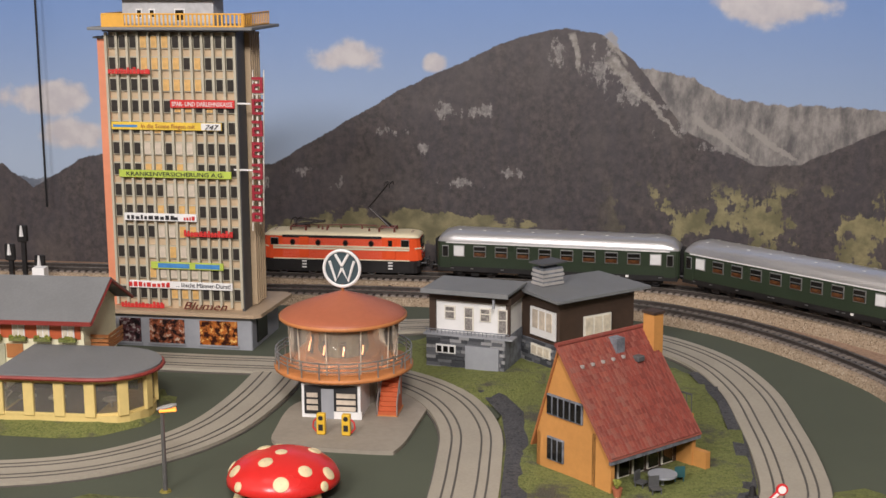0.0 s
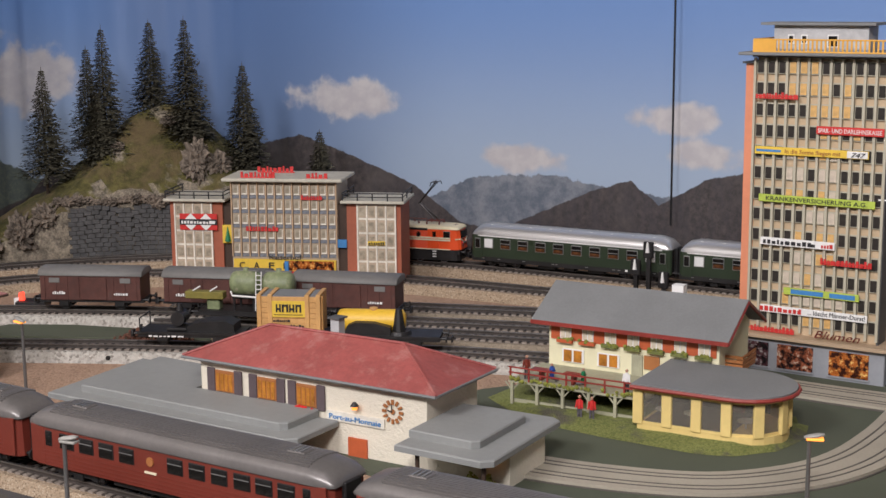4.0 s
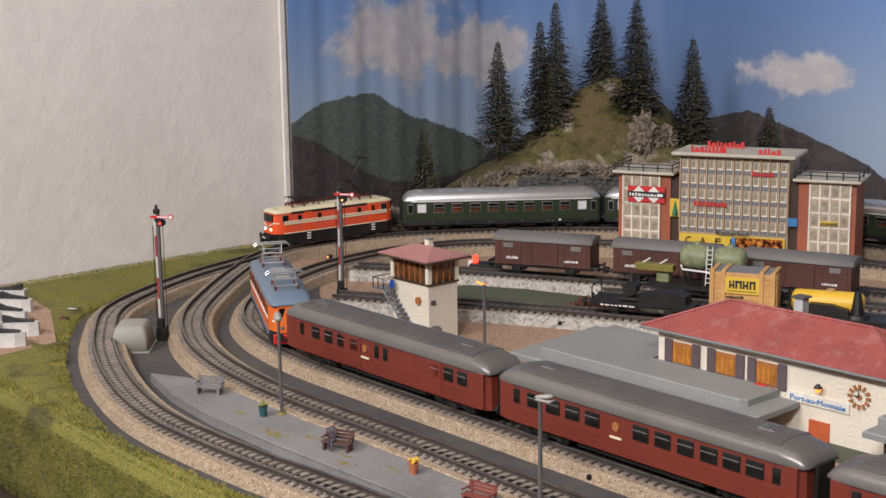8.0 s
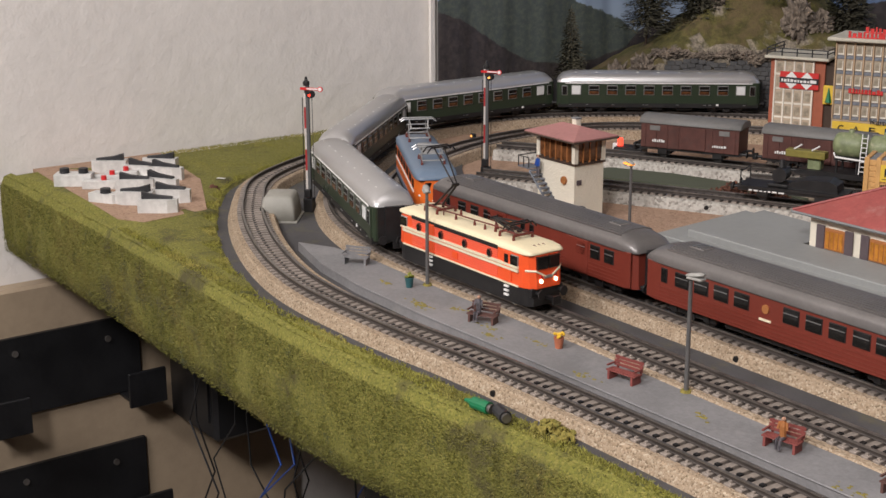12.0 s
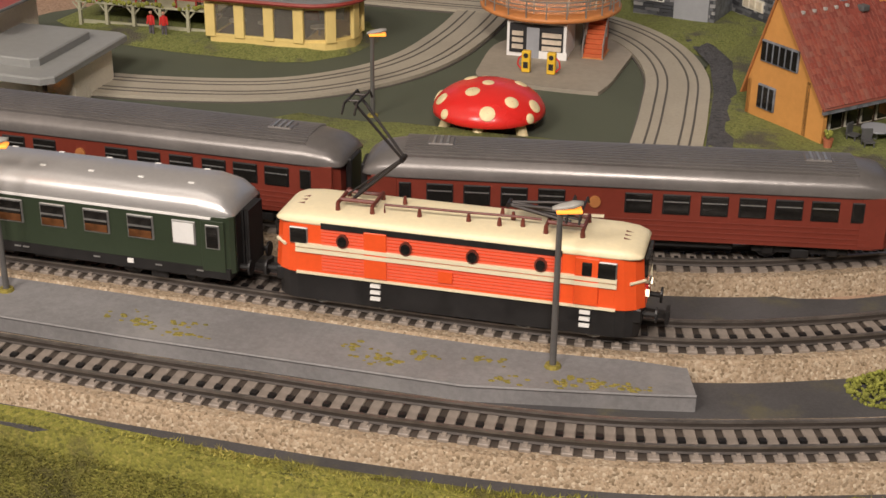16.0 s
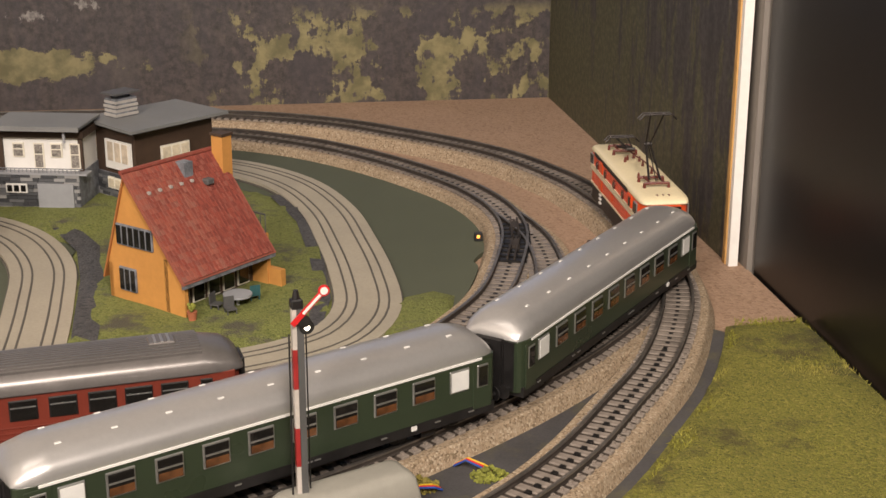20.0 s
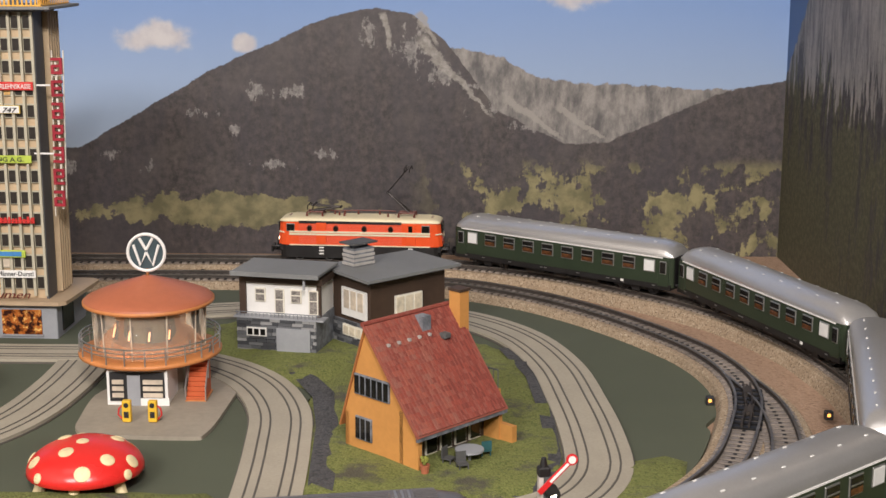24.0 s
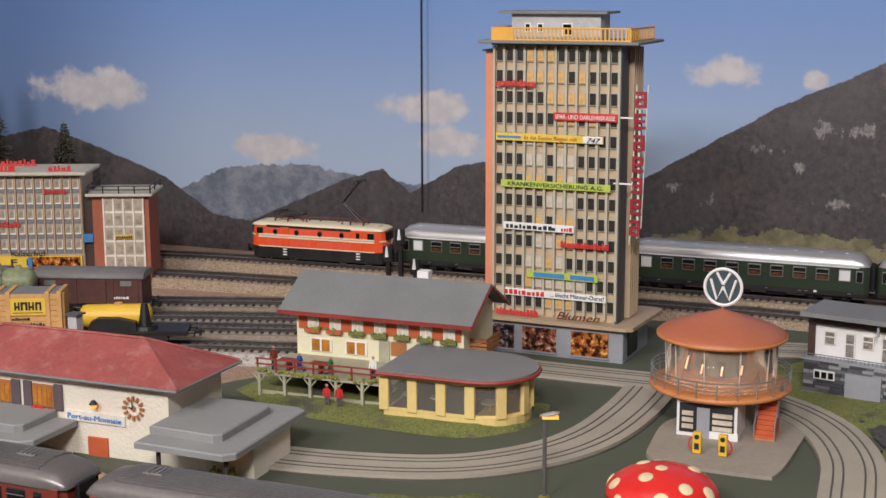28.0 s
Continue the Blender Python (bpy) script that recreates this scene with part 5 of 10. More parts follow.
    single_arm(t, 0.047, False, -1.0)
    bm = B()
    pts = [(-0.034, -0.006, 0.0372), (-0.034, -0.006, 0.0408), (-0.018, -0.006, 0.0411), (0.006, -0.005, 0.0411), (0.022, -0.003, 0.0408), (0.036, -0.003, 0.0408)]
    part("roof_cable", tube(bm, pts, 0.0005), M["copper"], t)
    for x, y in ((-0.018, -0.006), (0.004, -0.005), (0.018, -0.006), (0.0225, 0.002), (0.028, -0.004), (0.017, 0.005), (-0.028, 0.006)):
        bm = cyl(B(), (x, y, 0.0363), (x, y, 0.0390), 0.0013, 0.0010, 8)
        cyl(bm, (x, y, 0.0390), (x, y, 0.0408), 0.0010, 0.0006, 8)
        part("insulator", bm, M["copper"], t)
    return t


def express_coach(first=False):
    t = thing("coach", 0, 0, 0, 0, "dark green express coach with silver roof and metal-framed windows", "coach", "green train coaches")
    half, L = 0.0168, 0.226
    part("body", hull(B(), L, half, 0.0085, 0.0315, 0.006, 0.16), M["greencoach"], t)
    part("roof", vault(B(), L, half + 0.0002, 0.0312, 0.0108, 0.016, 12), M["silver"], t, "silver painted roof", True)
    part("sole_bar", box(B(), 0, 0, 0.0064, L - 0.003, 2 * half + 0.0007, 0.0042), M["frame"], t)
    bm = B()
    for y in (-half, half):
        box(bm, 0, y, 0.0305, L - 0.018, 0.0012, 0.0009)
    part("gutter_line", bm, M["white"], t)
    frame_me = pane_me = None
    for side in (-1, 1):
        y = side * (half + 0.0001)
        for i in range(8):
            x = -0.0718 + i * 0.0205
            if frame_me is None:
                f = box(B(), 0, 0, 0, 0.0122, 0.0011, 0.0098, 0, 0.0003)
                o = part("window", f, M["winframe"], t)
                frame_me = o.data
                p = part("pane", box(B(), 0, 0, 0.0008, 0.0106, 0.0018, 0.0082), M["pane"], o)
                pane_me = p.data
                bar = part("sash_bar", box(B(), 0, 0, 0.0052, 0.0106, 0.0024, 0.0007), M["winframe"], o)
                cur = part("seat_back", box(B(), 0, 0, 0.0009, 0.0104, 0.0020, 0.0030), M["warmpane"], o)
                first_w = o
            else:
                o = new("window", frame_me)
                o.parent = t
                for src in (p, bar, cur):
                    q = new(src.name.split(".")[0], src.data)
                    q.parent = o
            o.location = (x, y, 0.0190)
        for x in (-0.0915, 0.0915):
            w = part("window", box(B(), x, y, 0.0190, 0.0108, 0.0011, 0.0098, 0, 0.0003), M["winframe"], t)
            part("pane", box(B(), x, y, 0.0198, 0.0094, 0.0018, 0.0082), M["frosted"], w, "frosted white pane")
        for x in (-0.1045, 0.1045):
            d = part("door", box(B(), x, y, 0.0092, 0.0105, 0.0008, 0.0208, 0, 0.0002), M["greencoach"], t)
            w = part("door_window", box(B(), x, y, 0.0185, 0.0064, 0.0014, 0.0100, 0, 0.0003), M["winframe"], d)
            part("pane", box(B(), x, y, 0.0193, 0.0050, 0.0021, 0.0084), M["pane"], w)
        part("route_plate", box(B(), -0.066 * side, y, 0.0084, 0.0028, 0.0016, 0.0018), M["white"], t, "small white plate")
        for x in (-0.096, -0.058, -0.052, -0.022, 0.012, 0.016, 0.050, 0.079, 0.098):
            part("lettering_bar", box(B(), x, y, 0.0088, 0.0030, 0.0014, 0.0005), M["winframe"], t)
    for i in range(9):
        for y in (-0.0080, 0.0080):
            part("roof_vent", box(B(), -0.092 + i * 0.023, y, 0.0402, 0.0026, 0.0011, 0.0010), M["white"], t)
    for e in (-1, 1):
        bm = B()
        for k in range(3):
            box(bm, e * (L / 2 + 0.0008 + k * 0.0012), 0, 0.0085, 0.0009, 0.0145 - 0.001 * (k % 2), 0.0235)
        part("gangway_bellows", bm, M["frame"], t, "black folded gangway")
        part("end_wall", box(B(), e * (L / 2 - 0.0003), 0, 0.009, 0.001, 0.025, 0.022), M["frame"], t)
        buffers(t, e * L / 2, 0.0098)
        bogie(t, e * 0.077, 0.029)
    bm = B()
    for x, w in ((-0.03, 0.018), (0.0, 0.012), (0.026, 0.02)):
        box(bm, x, 0, 0.0028, w, 0.024, 0.0045, 0, 0.0005)
    part("equipment_box", bm, M["frame"], t)
    return t


def railcar(seats, label, baggage=False, vents=True):
    """A red-brown coach with a grey fluted roof."""
    t = thing("coach", 0, 0, 0, 0, label, "coach", "red train coaches")
    half, L = 0.0170, 0.232
    part("body", hull(B(), L, half, 0.0085, 0.0325, 0.010, 0.28, 0.001), M["redcoach"], t)
    part("roof", vault(B(), L + 0.002, half + 0.0008, 0.0320, 0.0098, 0.018, 14, flat=0.3), M["greyroof"], t, "grey fluted roof", True)
    for k in range(-6, 7):
        y = k * 0.0022
        z = 0.0320 + 0.0098 * math.sqrt(max(0.0, 1 - (abs(y) / (half + 0.0008)) ** 2.353)) ** 0.66
        part("roof_flute", box(B(), 0, y, z - 0.0010, L - 0.034, 0.0009, 0.0018), M["greyroof"], t)
    part("underframe", box(B(), 0, 0, 0.0040, L * 0.42, 0.026, 0.0055, 0, 0.0006), M["frame"], t)
    for side in (-1, 1):
        y = side * (half + 0.0001)
        for x, w in seats:
            o = part("window", box(B(), x, y, 0.0205, w, 0.0009, 0.0090, 0, 0.0003), M["frame"], t)
            part("pane", box(B(), x, y, 0.0211, w - 0.0012, 0.0014, 0.0078), M["pane"], o)
            if w > 0.009:
                part("sash_bar", box(B(), x, y, 0.0262, w - 0.0012, 0.0018, 0.0005), M["winframe"], o)
        bm = B()
        for z in (0.0105, 0.0128, 0.0151, 0.0174):
            box(bm, 0, y, z, L - 0.022, 0.0006, 0.0004)
        part("side_moulding", bm, M["redcoach"], t)
        part("crest", cyl(B(), (-0.0135, y - side * 0.0005, 0.0248), (-0.0135, y + side * 0.0008, 0.0248), 0.0026, 0.0026, 16), M["timber"], t, "small round crest")
        part("number_bar", box(B(), -0.0135, y, 0.0178, 0.009, 0.0012, 0.0012), M["stripe"], t)
        for x in (-0.107, 0.107):
            part("door", box(B(), x, y * 0.97, 0.0092, 0.0115, 0.0014, 0.0228, 0, 0.0003), M["redcoach"], t)
        if baggage:
            for x in (-0.03, 0.06):
                part("baggage_door", box(B(), x, y, 0.0095, 0.022, 0.0014, 0.0215, 0, 0.0003), M["redcoach"], t)
    for x in (-0.083, 0.083):
        v = box(B(), x, 0, 0.0410, 0.012, 0.010, 0.0022, 0, 0.0006)
        v = part("roof_hatch", v, M["greyroof"], t)
        bm = B()
        for k in range(3):
            box(bm, x - 0.003 + 0.003 * k, 0, 0.0430, 0.001, 0.009, 0.0008)
        part("hatch_slats", bm, M["winframe"], v)
    for e in (-1, 1):
        part("gangway_bellows", box(B(), e * (L / 2 + 0.0012), 0, 0.0085, 0.003, 0.0145, 0.0245, 0, 0.0005), M["frame"], t)
        buffers(t, e * L / 2, 0.0098)
        bogie(t, e * 0.078, 0.028)
    return t


def old_loco():
    t = thing("locomotive", 0, 0, 0, 0, "parked orange electric locomotive with blue-grey roof and white zigzag stripe", "locomotive")
    half, L = 0.0172, 0.172
    part("underframe", hull(B(), L - 0.002, half - 0.0008, 0.003, 0.0135, 0.010, 0.3), M["frame"], t)
    part("body", hull(B(), L, half, 0.0125, 0.0345, 0.016, 0.46, 0.003), M["deeporange"], t)
    part("roof", vault(B(), L - 0.004, half + 0.0003, 0.0343, 0.0072, 0.018, 10, flat=0.8), M["bluegrey"], t, "blue-grey roof", True)
    for side in (-1, 1):
        y = side * half
        part("stripe", box(B(), 0, y, 0.0215, L - 0.032, 0.0012, 0.0016), M["white"], t)
        part("skirt", box(B(), 0, y * 0.99, 0.0090, L - 0.030, 0.0012, 0.0042), M["bluegrey"], t)
        for x in (-0.045, -0.022, 0.0, 0.022, 0.045):
            part("grille", box(B(), x, y, 0.0262, 0.014, 0.001, 0.006), M["frame"], t)
        for x in (-0.066, 0.066):
            part("cab_window", box(B(), x, y * 0.99, 0.0250, 0.008, 0.0016, 0.0066), M["pane"], t)
    for e in (-1, 1):
        for s in (-1, 1):
            part("windscreen", box(B(), e * (L / 2 - 0.0034), s * 0.0054, 0.0250, 0.0022, 0.0086, 0.0070, s * e * -20, 0.0003), M["pane"], t)
            part("headlamp", cyl(B(), (e * (L / 2 - 0.004), s * 0.0075, 0.0165), (e * (L / 2 + 0.0002), s * 0.0075, 0.0165), 0.0015, 0.0015, 12), M["winframe"], t)
        bm = B()
        tube(bm, [(e * (L / 2 - 0.006), -0.0145, 0.0215), (e * (L / 2 + 0.0003), 0, 0.0165), (e * (L / 2 - 0.006), 0.0145, 0.0215)], 0.0009, 5)
        part("front_stripe", bm, M["white"], t, "white chevron stripe")
        part("plough", box(B(), e * (L / 2 - 0.002), 0, 0.0035, 0.005, 0.029, 0.0080, 0, 0.0008), M["red"], t, "red buffer beam")
        buffers(t, e * L / 2, 0.0105)
    for x in (-0.047, 0.047):
        bogie(t, x, 0.031)
        bm = B()
        for dx in (-0.012, 0.012):
            for y in (-0.009, 0.009):
                cyl(bm, (x + dx, y, 0.040), (x + dx, y, 0.0440), 0.0012, 0.0009, 8)
        p = part("pantograph", bm, M["copper"], t)
        up = 0.0085 if x < 0 else 0.0030
        for y in (-0.009, 0.009):
            part("base_bar", tube(B(), [(x - 0.013, y, 0.0445), (x + 0.013, y, 0.0445)], 0.0007), M["copper"], p)
            for e in (-1, 1):
                part("folded_arm", tube(B(), [(x - e * 0.011, y, 0.0447), (x + e * 0.010, y * 0.8, 0.0480 + up * 0.55), (x + e * 0.004, y * 0.9, 0.0510 + up)], 0.0005), M["winframe"], p, "bare metal pantograph arm")
        for dx, z in ((-0.013, 0.0448), (0.013, 0.0448), (-0.010, 0.0480 + up * 0.55), (0.010, 0.0480 + up * 0.55)):
            part("cross_bar", tube(B(), [(x + dx, -0.009, z), (x + dx, 0.009, z)], 0.0006), M["winframe"], p)
        for dx in (-0.004, 0.004):
            z = 0.0512 + up
            part("contact_bar", tube(B(), [(x + dx, -0.0155, z - 0.0020), (x + dx, -0.0125, z), (x + dx, 0.0125, z), (x + dx, 0.0155, z - 0.0020)], 0.0006), M["winframe"], p)
    bm = B()
    for x in (-0.018, -0.008, 0.006, 0.016):
        box(bm, x, 0.002, 0.0405, 0.006, 0.012, 0.0030, 0, 0.0006)
    part("roof_gear", bm, M["winframe"], t)
    return t


def resize(t, k, up):
    """Brings a finished thing to its true size, part by part."""
    done = set()
    for o in t.children_recursive:
        o.location = Vector((o.location.x * k, o.location.y * k, o.location.z * up))
        if o.data.name not in done:
            done.add(o.data.name)
            o.data.transform(Matrix.Diagonal((k, k, up, 1)))
    return t


def on_track(line, s, reach):
    """The pose of a vehicle whose two bogies stand on a track, reach ahead of and behind s."""
    a, b = line.at(s + reach), line.at(s - reach)
    d, m = a - b, (a + b) / 2
    return pose(m.x, m.y, RAIL_TOP, 0, 0, math.degrees(math.atan2(d.y, d.x)))


express = resize(electric_loco(), 0.908, 1.09)
coaches = [resize(express_coach(), 0.995, 1.10)]
for _ in range(3):
    coaches.append(copy_thing(coaches[0], Matrix.Identity(4)))

SEATS = [(x, 0.0120) for x in (-0.082, -0.0655, -0.049, -0.0325, 0.0055, 0.022, 0.0385, 0.055, 0.0705, 0.086)] + [(-0.0975, 0.0055), (0.100, 0.0055)]
BAGS = [(-0.094, 0.0055), (-0.075, 0.0105), (-0.060, 0.0105), (0.012, 0.0055), (0.028, 0.0105), (0.080, 0.0105), (0.094, 0.0055)]
FIRST = [(0.092, 0.0095), (0.078, 0.0095), (0.064, 0.0095), (0.010, 0.0048), (0.000, 0.0048), (-0.026, 0.0095), (-0.042, 0.0095), (-0.058, 0.0095), (-0.074, 0.0095), (-0.092, 0.0048)]
inner = LINES["inner"]
for s, seats, label, bag in ((-0.004, FIRST, "red-brown coach with baggage doors and grey roof", True), (0.237, SEATS, "red-brown coach with grey fluted roof", False), (0.482, SEATS, "red-brown coach with grey fluted roof", False), (0.724, SEATS, "last red-brown coach with grey fluted roof", False)):
    c = resize(railcar(seats, label, bag), 1.0, 1.05)
    c.matrix_world = on_track(inner, s, 0.078)
parked = old_loco()
parked.matrix_world = pose(-1.0600, 0.7490, RAIL_TOP, 0, 0, -29.0)


# ---- lettering ----
def letters(text, height, material, parent, at, rz=0.0, width=None, deep=0.0004, name="lettering", shear=0.0, label=""):
    """Raised lettering that stands upright and faces -y, centred on its place."""
    c = bpy.data.curves.new(name, "FONT")
    c.body, c.size, c.extrude, c.align_x, c.shear, c.resolution_u = text, height * 1.38, deep, "CENTER", shear, 2
    tmp = bpy.data.objects.new(name, c)
    me = bpy.data.meshes.new_from_object(tmp)
    bpy.data.objects.remove(tmp)
    bpy.data.curves.remove(c)
    if width and len(me.vertices):
        xs = [v.co.x for v in me.vertices]
        me.transform(Matrix.Diagonal((width / (max(xs) - min(xs)), 1, 1, 1)))
    me.transform(Matrix.Rotation(radians(90), 4, "X"))
    me.materials.clear()
    me.materials.append(material)
    ob = new(name, me)
    ob.parent, ob.matrix_local = parent, pose(*at, 0, 0, rz)
    if label:
        tagged(ob, label)
    return ob


def bars(parent, material, x, y, z, width, height, rz=0.0, count=6, seed=1, name="lettering_bar", slant=0.0):
    """Writing that cannot be read, as a row of plain strokes."""
    rnd = random.Random(seed)
    split = name.endswith("_sign")
    bm = box(B(), 0, 0.0004, 0, width, 0.0006, height * 0.14) if split else B()
    if split:
        ob = part(name, bm, material, parent)
    k = -width / 2
    while k < width / 2:
        w = width / count * rnd.uniform(0.35, 0.8)
        h = height * rnd.uniform(0.6, 1.0)
        q = box(B() if split else bm, min(k + w / 2, width / 2 - w / 2), 0, 0, w, 0.0008, h)
        if split:
            part("stroke", q, material, ob)
        k += w + width / count * 0.28
    if not split:
        ob = part(name, bm, material, parent)
    ob.matrix_local = pose(x, y, z, 0, 0, rz)
    return ob


def sign(parent, x, y, z, w, h, material, name="sign", label=""):
    return part(name, box(B(), x, y, z, w, 0.0014, h, 0, 0.0002), material, parent, label)


# ---- the tall office tower ----
def office_tower():
    t = thing("office_tower", -0.3955, 1.183, 0, -2.0, "tall beige office tower with rows of windows and advertising signs", "building")
    W, D, Z0, Z1 = 0.104, 0.046, 0.036, 0.2525
    # podium with shop windows
    part("podium", box(B(), 0.0005, 0.031, 0, 0.120, 0.072, 0.0305, 0, 0.0006), M["podium"], t, "grey-blue shop podium")
    for x, w, m in ((-0.041, 0.018, "photodark"), (-0.010, 0.029, "photo"), (0.033, 0.031, "photofire")):
        f = part("shop_window", box(B(), x, -0.0055, 0.0065, w, 0.0012, 0.0195), M[m], t, "shop window with printed goods")
        part("sill", box(B(), x, -0.0058, 0.0052, w + 0.002, 0.002, 0.0012), M["podium"], f)
    part("side_window", box(B(), 0.0608, 0.020, 0.0065, 0.0012, 0.026, 0.0195), M["pane"], t)
    deck = [(-0.070, -0.011), (0.064, -0.011), (0.069, -0.007), (0.073, 0.066), (0.066, 0.072), (-0.070, 0.070)]
    part("deck", prism(B(), deck, 0.0305, 0.0335), M["deck"], t, "tan podium deck")
    part("body", box(B(), 0, D / 2 + 0.0015, 0.0335, W - 0.002, D - 0.002, Z1 - 0.0335), M["towerwall"], t)
    part("end_wall", box(B(), -W / 2 - 0.0050, D / 2 + 0.006, 0.0335, 0.010, D, Z1 - 0.038), M["towersalmon"], t, "salmon end wall")
    part("end_cap", box(B(), -W / 2 - 0.0055, D / 2 + 0.006, Z1 - 0.0055, 0.013, D + 0.006, 0.0015), M["towerdark"], t)
    part("corner_wall", box(B(), W / 2 + 0.0006, 0.0098, 0.0335, 0.0020, 0.0195, Z1 - 0.0335), M["towerdark"], t, "dark grey corner wall")
    part("flank_wall", box(B(), W / 2 + 0.0012, D / 2 + 0.0115, 0.0335, 0.0022, D - 0.022, Z1 - 0.0335), M["towerwall"], t)
    fin = None
    for i in range(5):
        y = 0.0225 + i * 0.0056
        if fin is None:
            fin = part("fin", box(B(), 0, 0, 0, 0.004, 0.0018, Z1 - 0.036), M["towerwall"], t)
            fin.location = (W / 2 + 0.0035, y, 0.0345)
        else:
            again(fin, W / 2 + 0.0035, y, 0.0345)
    cols, rows = 12, 13
    px, pz = W / cols, (Z1 - 0.0375) / rows
    rib = part("rib", box(B(), 0, 0, 0, 0.0019, 0.0032, Z1 - 0.0365), M["towerrib"], t)
    rib.location = (-W / 2, 0.0002, 0.036)
    for i in range(1, cols + 1):
        again(rib, -W / 2 + i * px, 0.0002, 0.036)
    rnd = random.Random(11)
    src = {}
    for r in range(rows):
        lit = 3 + rnd.choice((0, 0, 1, 2))
        dark_r = rnd.choice((2, 3, 3, 4))
        for c in range(cols):
            kind = "towerpane" if c < lit or c >= cols - dark_r or rnd.random() < 0.18 else ("blind" if r > 8 or rnd.random() < 0.25 or r == 0 else "blindpale")
            x, z = -W / 2 + (c + 0.5) * px, 0.0375 + r * pz
            if kind not in src:
                w = part("window", box(B(), 0, 0.0012, 0.0036, px - 0.0026, 0.0012, 0.0106), M["towerrib"], t)
                g = part("glass", box(B(), 0, 0.0006, 0.0044, px - 0.0038, 0.0012, 0.0088), M[kind], w)
                src[kind] = (w, g)
                w.location = (x, 0, z)
            else:
                w = new("window", src[kind][0].data)
                w.parent, w.location = t, (x, 0, z)
                g = new("glass", src[kind][1].data)
                g.parent = w
    part("cornice", box(B(), 0.0015, D / 2 + 0.002, Z1, W + 0.006, D + 0.010, 0.0016), M["towerdark"], t)
    part("roof_slab", box(B(), 0.004, D / 2 + 0.001, Z1 + 0.0016, W + 0.028, D + 0.026, 0.0024, 0, 0.0005), M["slate"], t)
    # orange-yellow roof railing
    zr = Z1 + 0.004
    x0, x1, y0, y1 = -0.0505, 0.0625, -0.009, D + 0.010
    rl = part("railing", tube(B(), [(x0, y1, zr + 0.0098), (x0, y0, zr + 0.0098), (x1, y0, zr + 0.0098), (x1, y1, zr + 0.0098)], 0.0007, 6), M["railyellow"], t, "orange-yellow roof railing")
    part("lower_rail", tube(B(), [(x0, y1, zr + 0.0005), (x0, y0, zr + 0.0005), (x1, y0, zr + 0.0005), (x1, y1, zr + 0.0005)], 0.0007, 6), M["railyellow"], rl)
    bm = B()
    n = 34
    for i in range(n + 1):
        x = x0 + (x1 - x0) * i / n
        box(bm, x, y0, zr, 0.0014, 0.0006, 0.0096)
    for i in range(16):
        box(bm, x1, y0 + (y1 - y0) * i / 15, zr, 0.0006, 0.0014, 0.0096)
    tagged(part("railing_infill", bm, M["railyellow"], rl), kind="stuff")
    part("solid_panel", box(B(), x0 + 0.009, y0, zr, 0.018, 0.0008, 0.0096), M["railyellow"], rl)
    part("solid_panel", box(B(), x1 - 0.0015, y0 + 0.013, zr, 0.0008, 0.026, 0.0096), M["railyellow"], rl)
    ph = part("penthouse", box(B(), -0.004, 0.021, Z1 + 0.004, 0.074, 0.024, 0.0205), M["penthouse"], t, "pale grey roof house")
    part("penthouse_roof", box(B(), -0.005, 0.020, Z1 + 0.0245, 0.090, 0.034, 0.0020), M["slate"], ph)
    for x, w, h, z in ((-0.027, 0.005, 0.0072, 0.010), (-0.0165, 0.005, 0.0072, 0.010), (0.006, 0.0085, 0.0098, 0.0075)):
        f = part("penthouse_window", box(B(), x, 0.0086, Z1 + z, w, 0.0012, h), M["white"], ph)
        part("pane", box(B(), x, 0.0082, Z1 + z + 0.001, w - 0.0018, 0.0012, h - 0.002), M["pane"], f)
    # signs on the front
    y = -0.0026
    s = sign(t, 0.0255, y, 0.1945, 0.052, 0.0062, M["signred"], label="red savings bank sign")
    letters("SPAR- UND DARLEHNSKASSE", 0.0036, M["white"], s, (0.0255, y - 0.0008, 0.1958), width=0.049)
    s = sign(t, -0.0045, y, 0.1770, 0.090, 0.0060, M["signyellow"], label="yellow airline sign with white oval")
    part("stripe", box(B(), -0.038, y - 0.0006, 0.1790, 0.020, 0.0008, 0.0018), M["signblue"], s)
    letters("In die Sonne fliegen mit", 0.0034, M["timber"], s, (-0.003, y - 0.0008, 0.1785), width=0.044)
    part("oval", box(B(), 0.032, y - 0.0004, 0.1773, 0.016, 0.0012, 0.0054, 0, 0.0003), M["white"], s)
    letters("747", 0.0038, M["signblack"], s, (0.032, y - 0.0013, 0.1780), width=0.011, shear=0.3)
    s = sign(t, 0.001, y, 0.1395, 0.092, 0.0058, M["signgreen"], label="lime green insurance sign")
    letters("KRANKENVERSICHERUNG A.G.", 0.0034, M["signblack"], s, (0.001, y - 0.0008, 0.1408), width=0.080)
    s = sign(t, -0.0125, y, 0.1050, 0.060, 0.0060, M["white"], label="white tyre sign")
    bars(s, M["signblack"], -0.019, y - 0.0008, 0.1062, 0.042, 0.0036, count=9, seed=3)
    bars(s, M["signred"], 0.0115, y - 0.0008, 0.1062, 0.009, 0.0034, count=3, seed=4)
    s = sign(t, 0.008, y, 0.0665, 0.060, 0.0056, M["signgreen"], label="lime and blue sign")
    part("panel", box(B(), -0.003, y - 0.0005, 0.0675, 0.026, 0.0010, 0.0036), M["signblue"], s)
    part("panel", box(B(), 0.025, y - 0.0005, 0.0675, 0.020, 0.0010, 0.0036), M["signblue"], s)
    s = sign(t, 0.002, y, 0.0505, 0.086, 0.0058, M["white"], label="white beer sign")
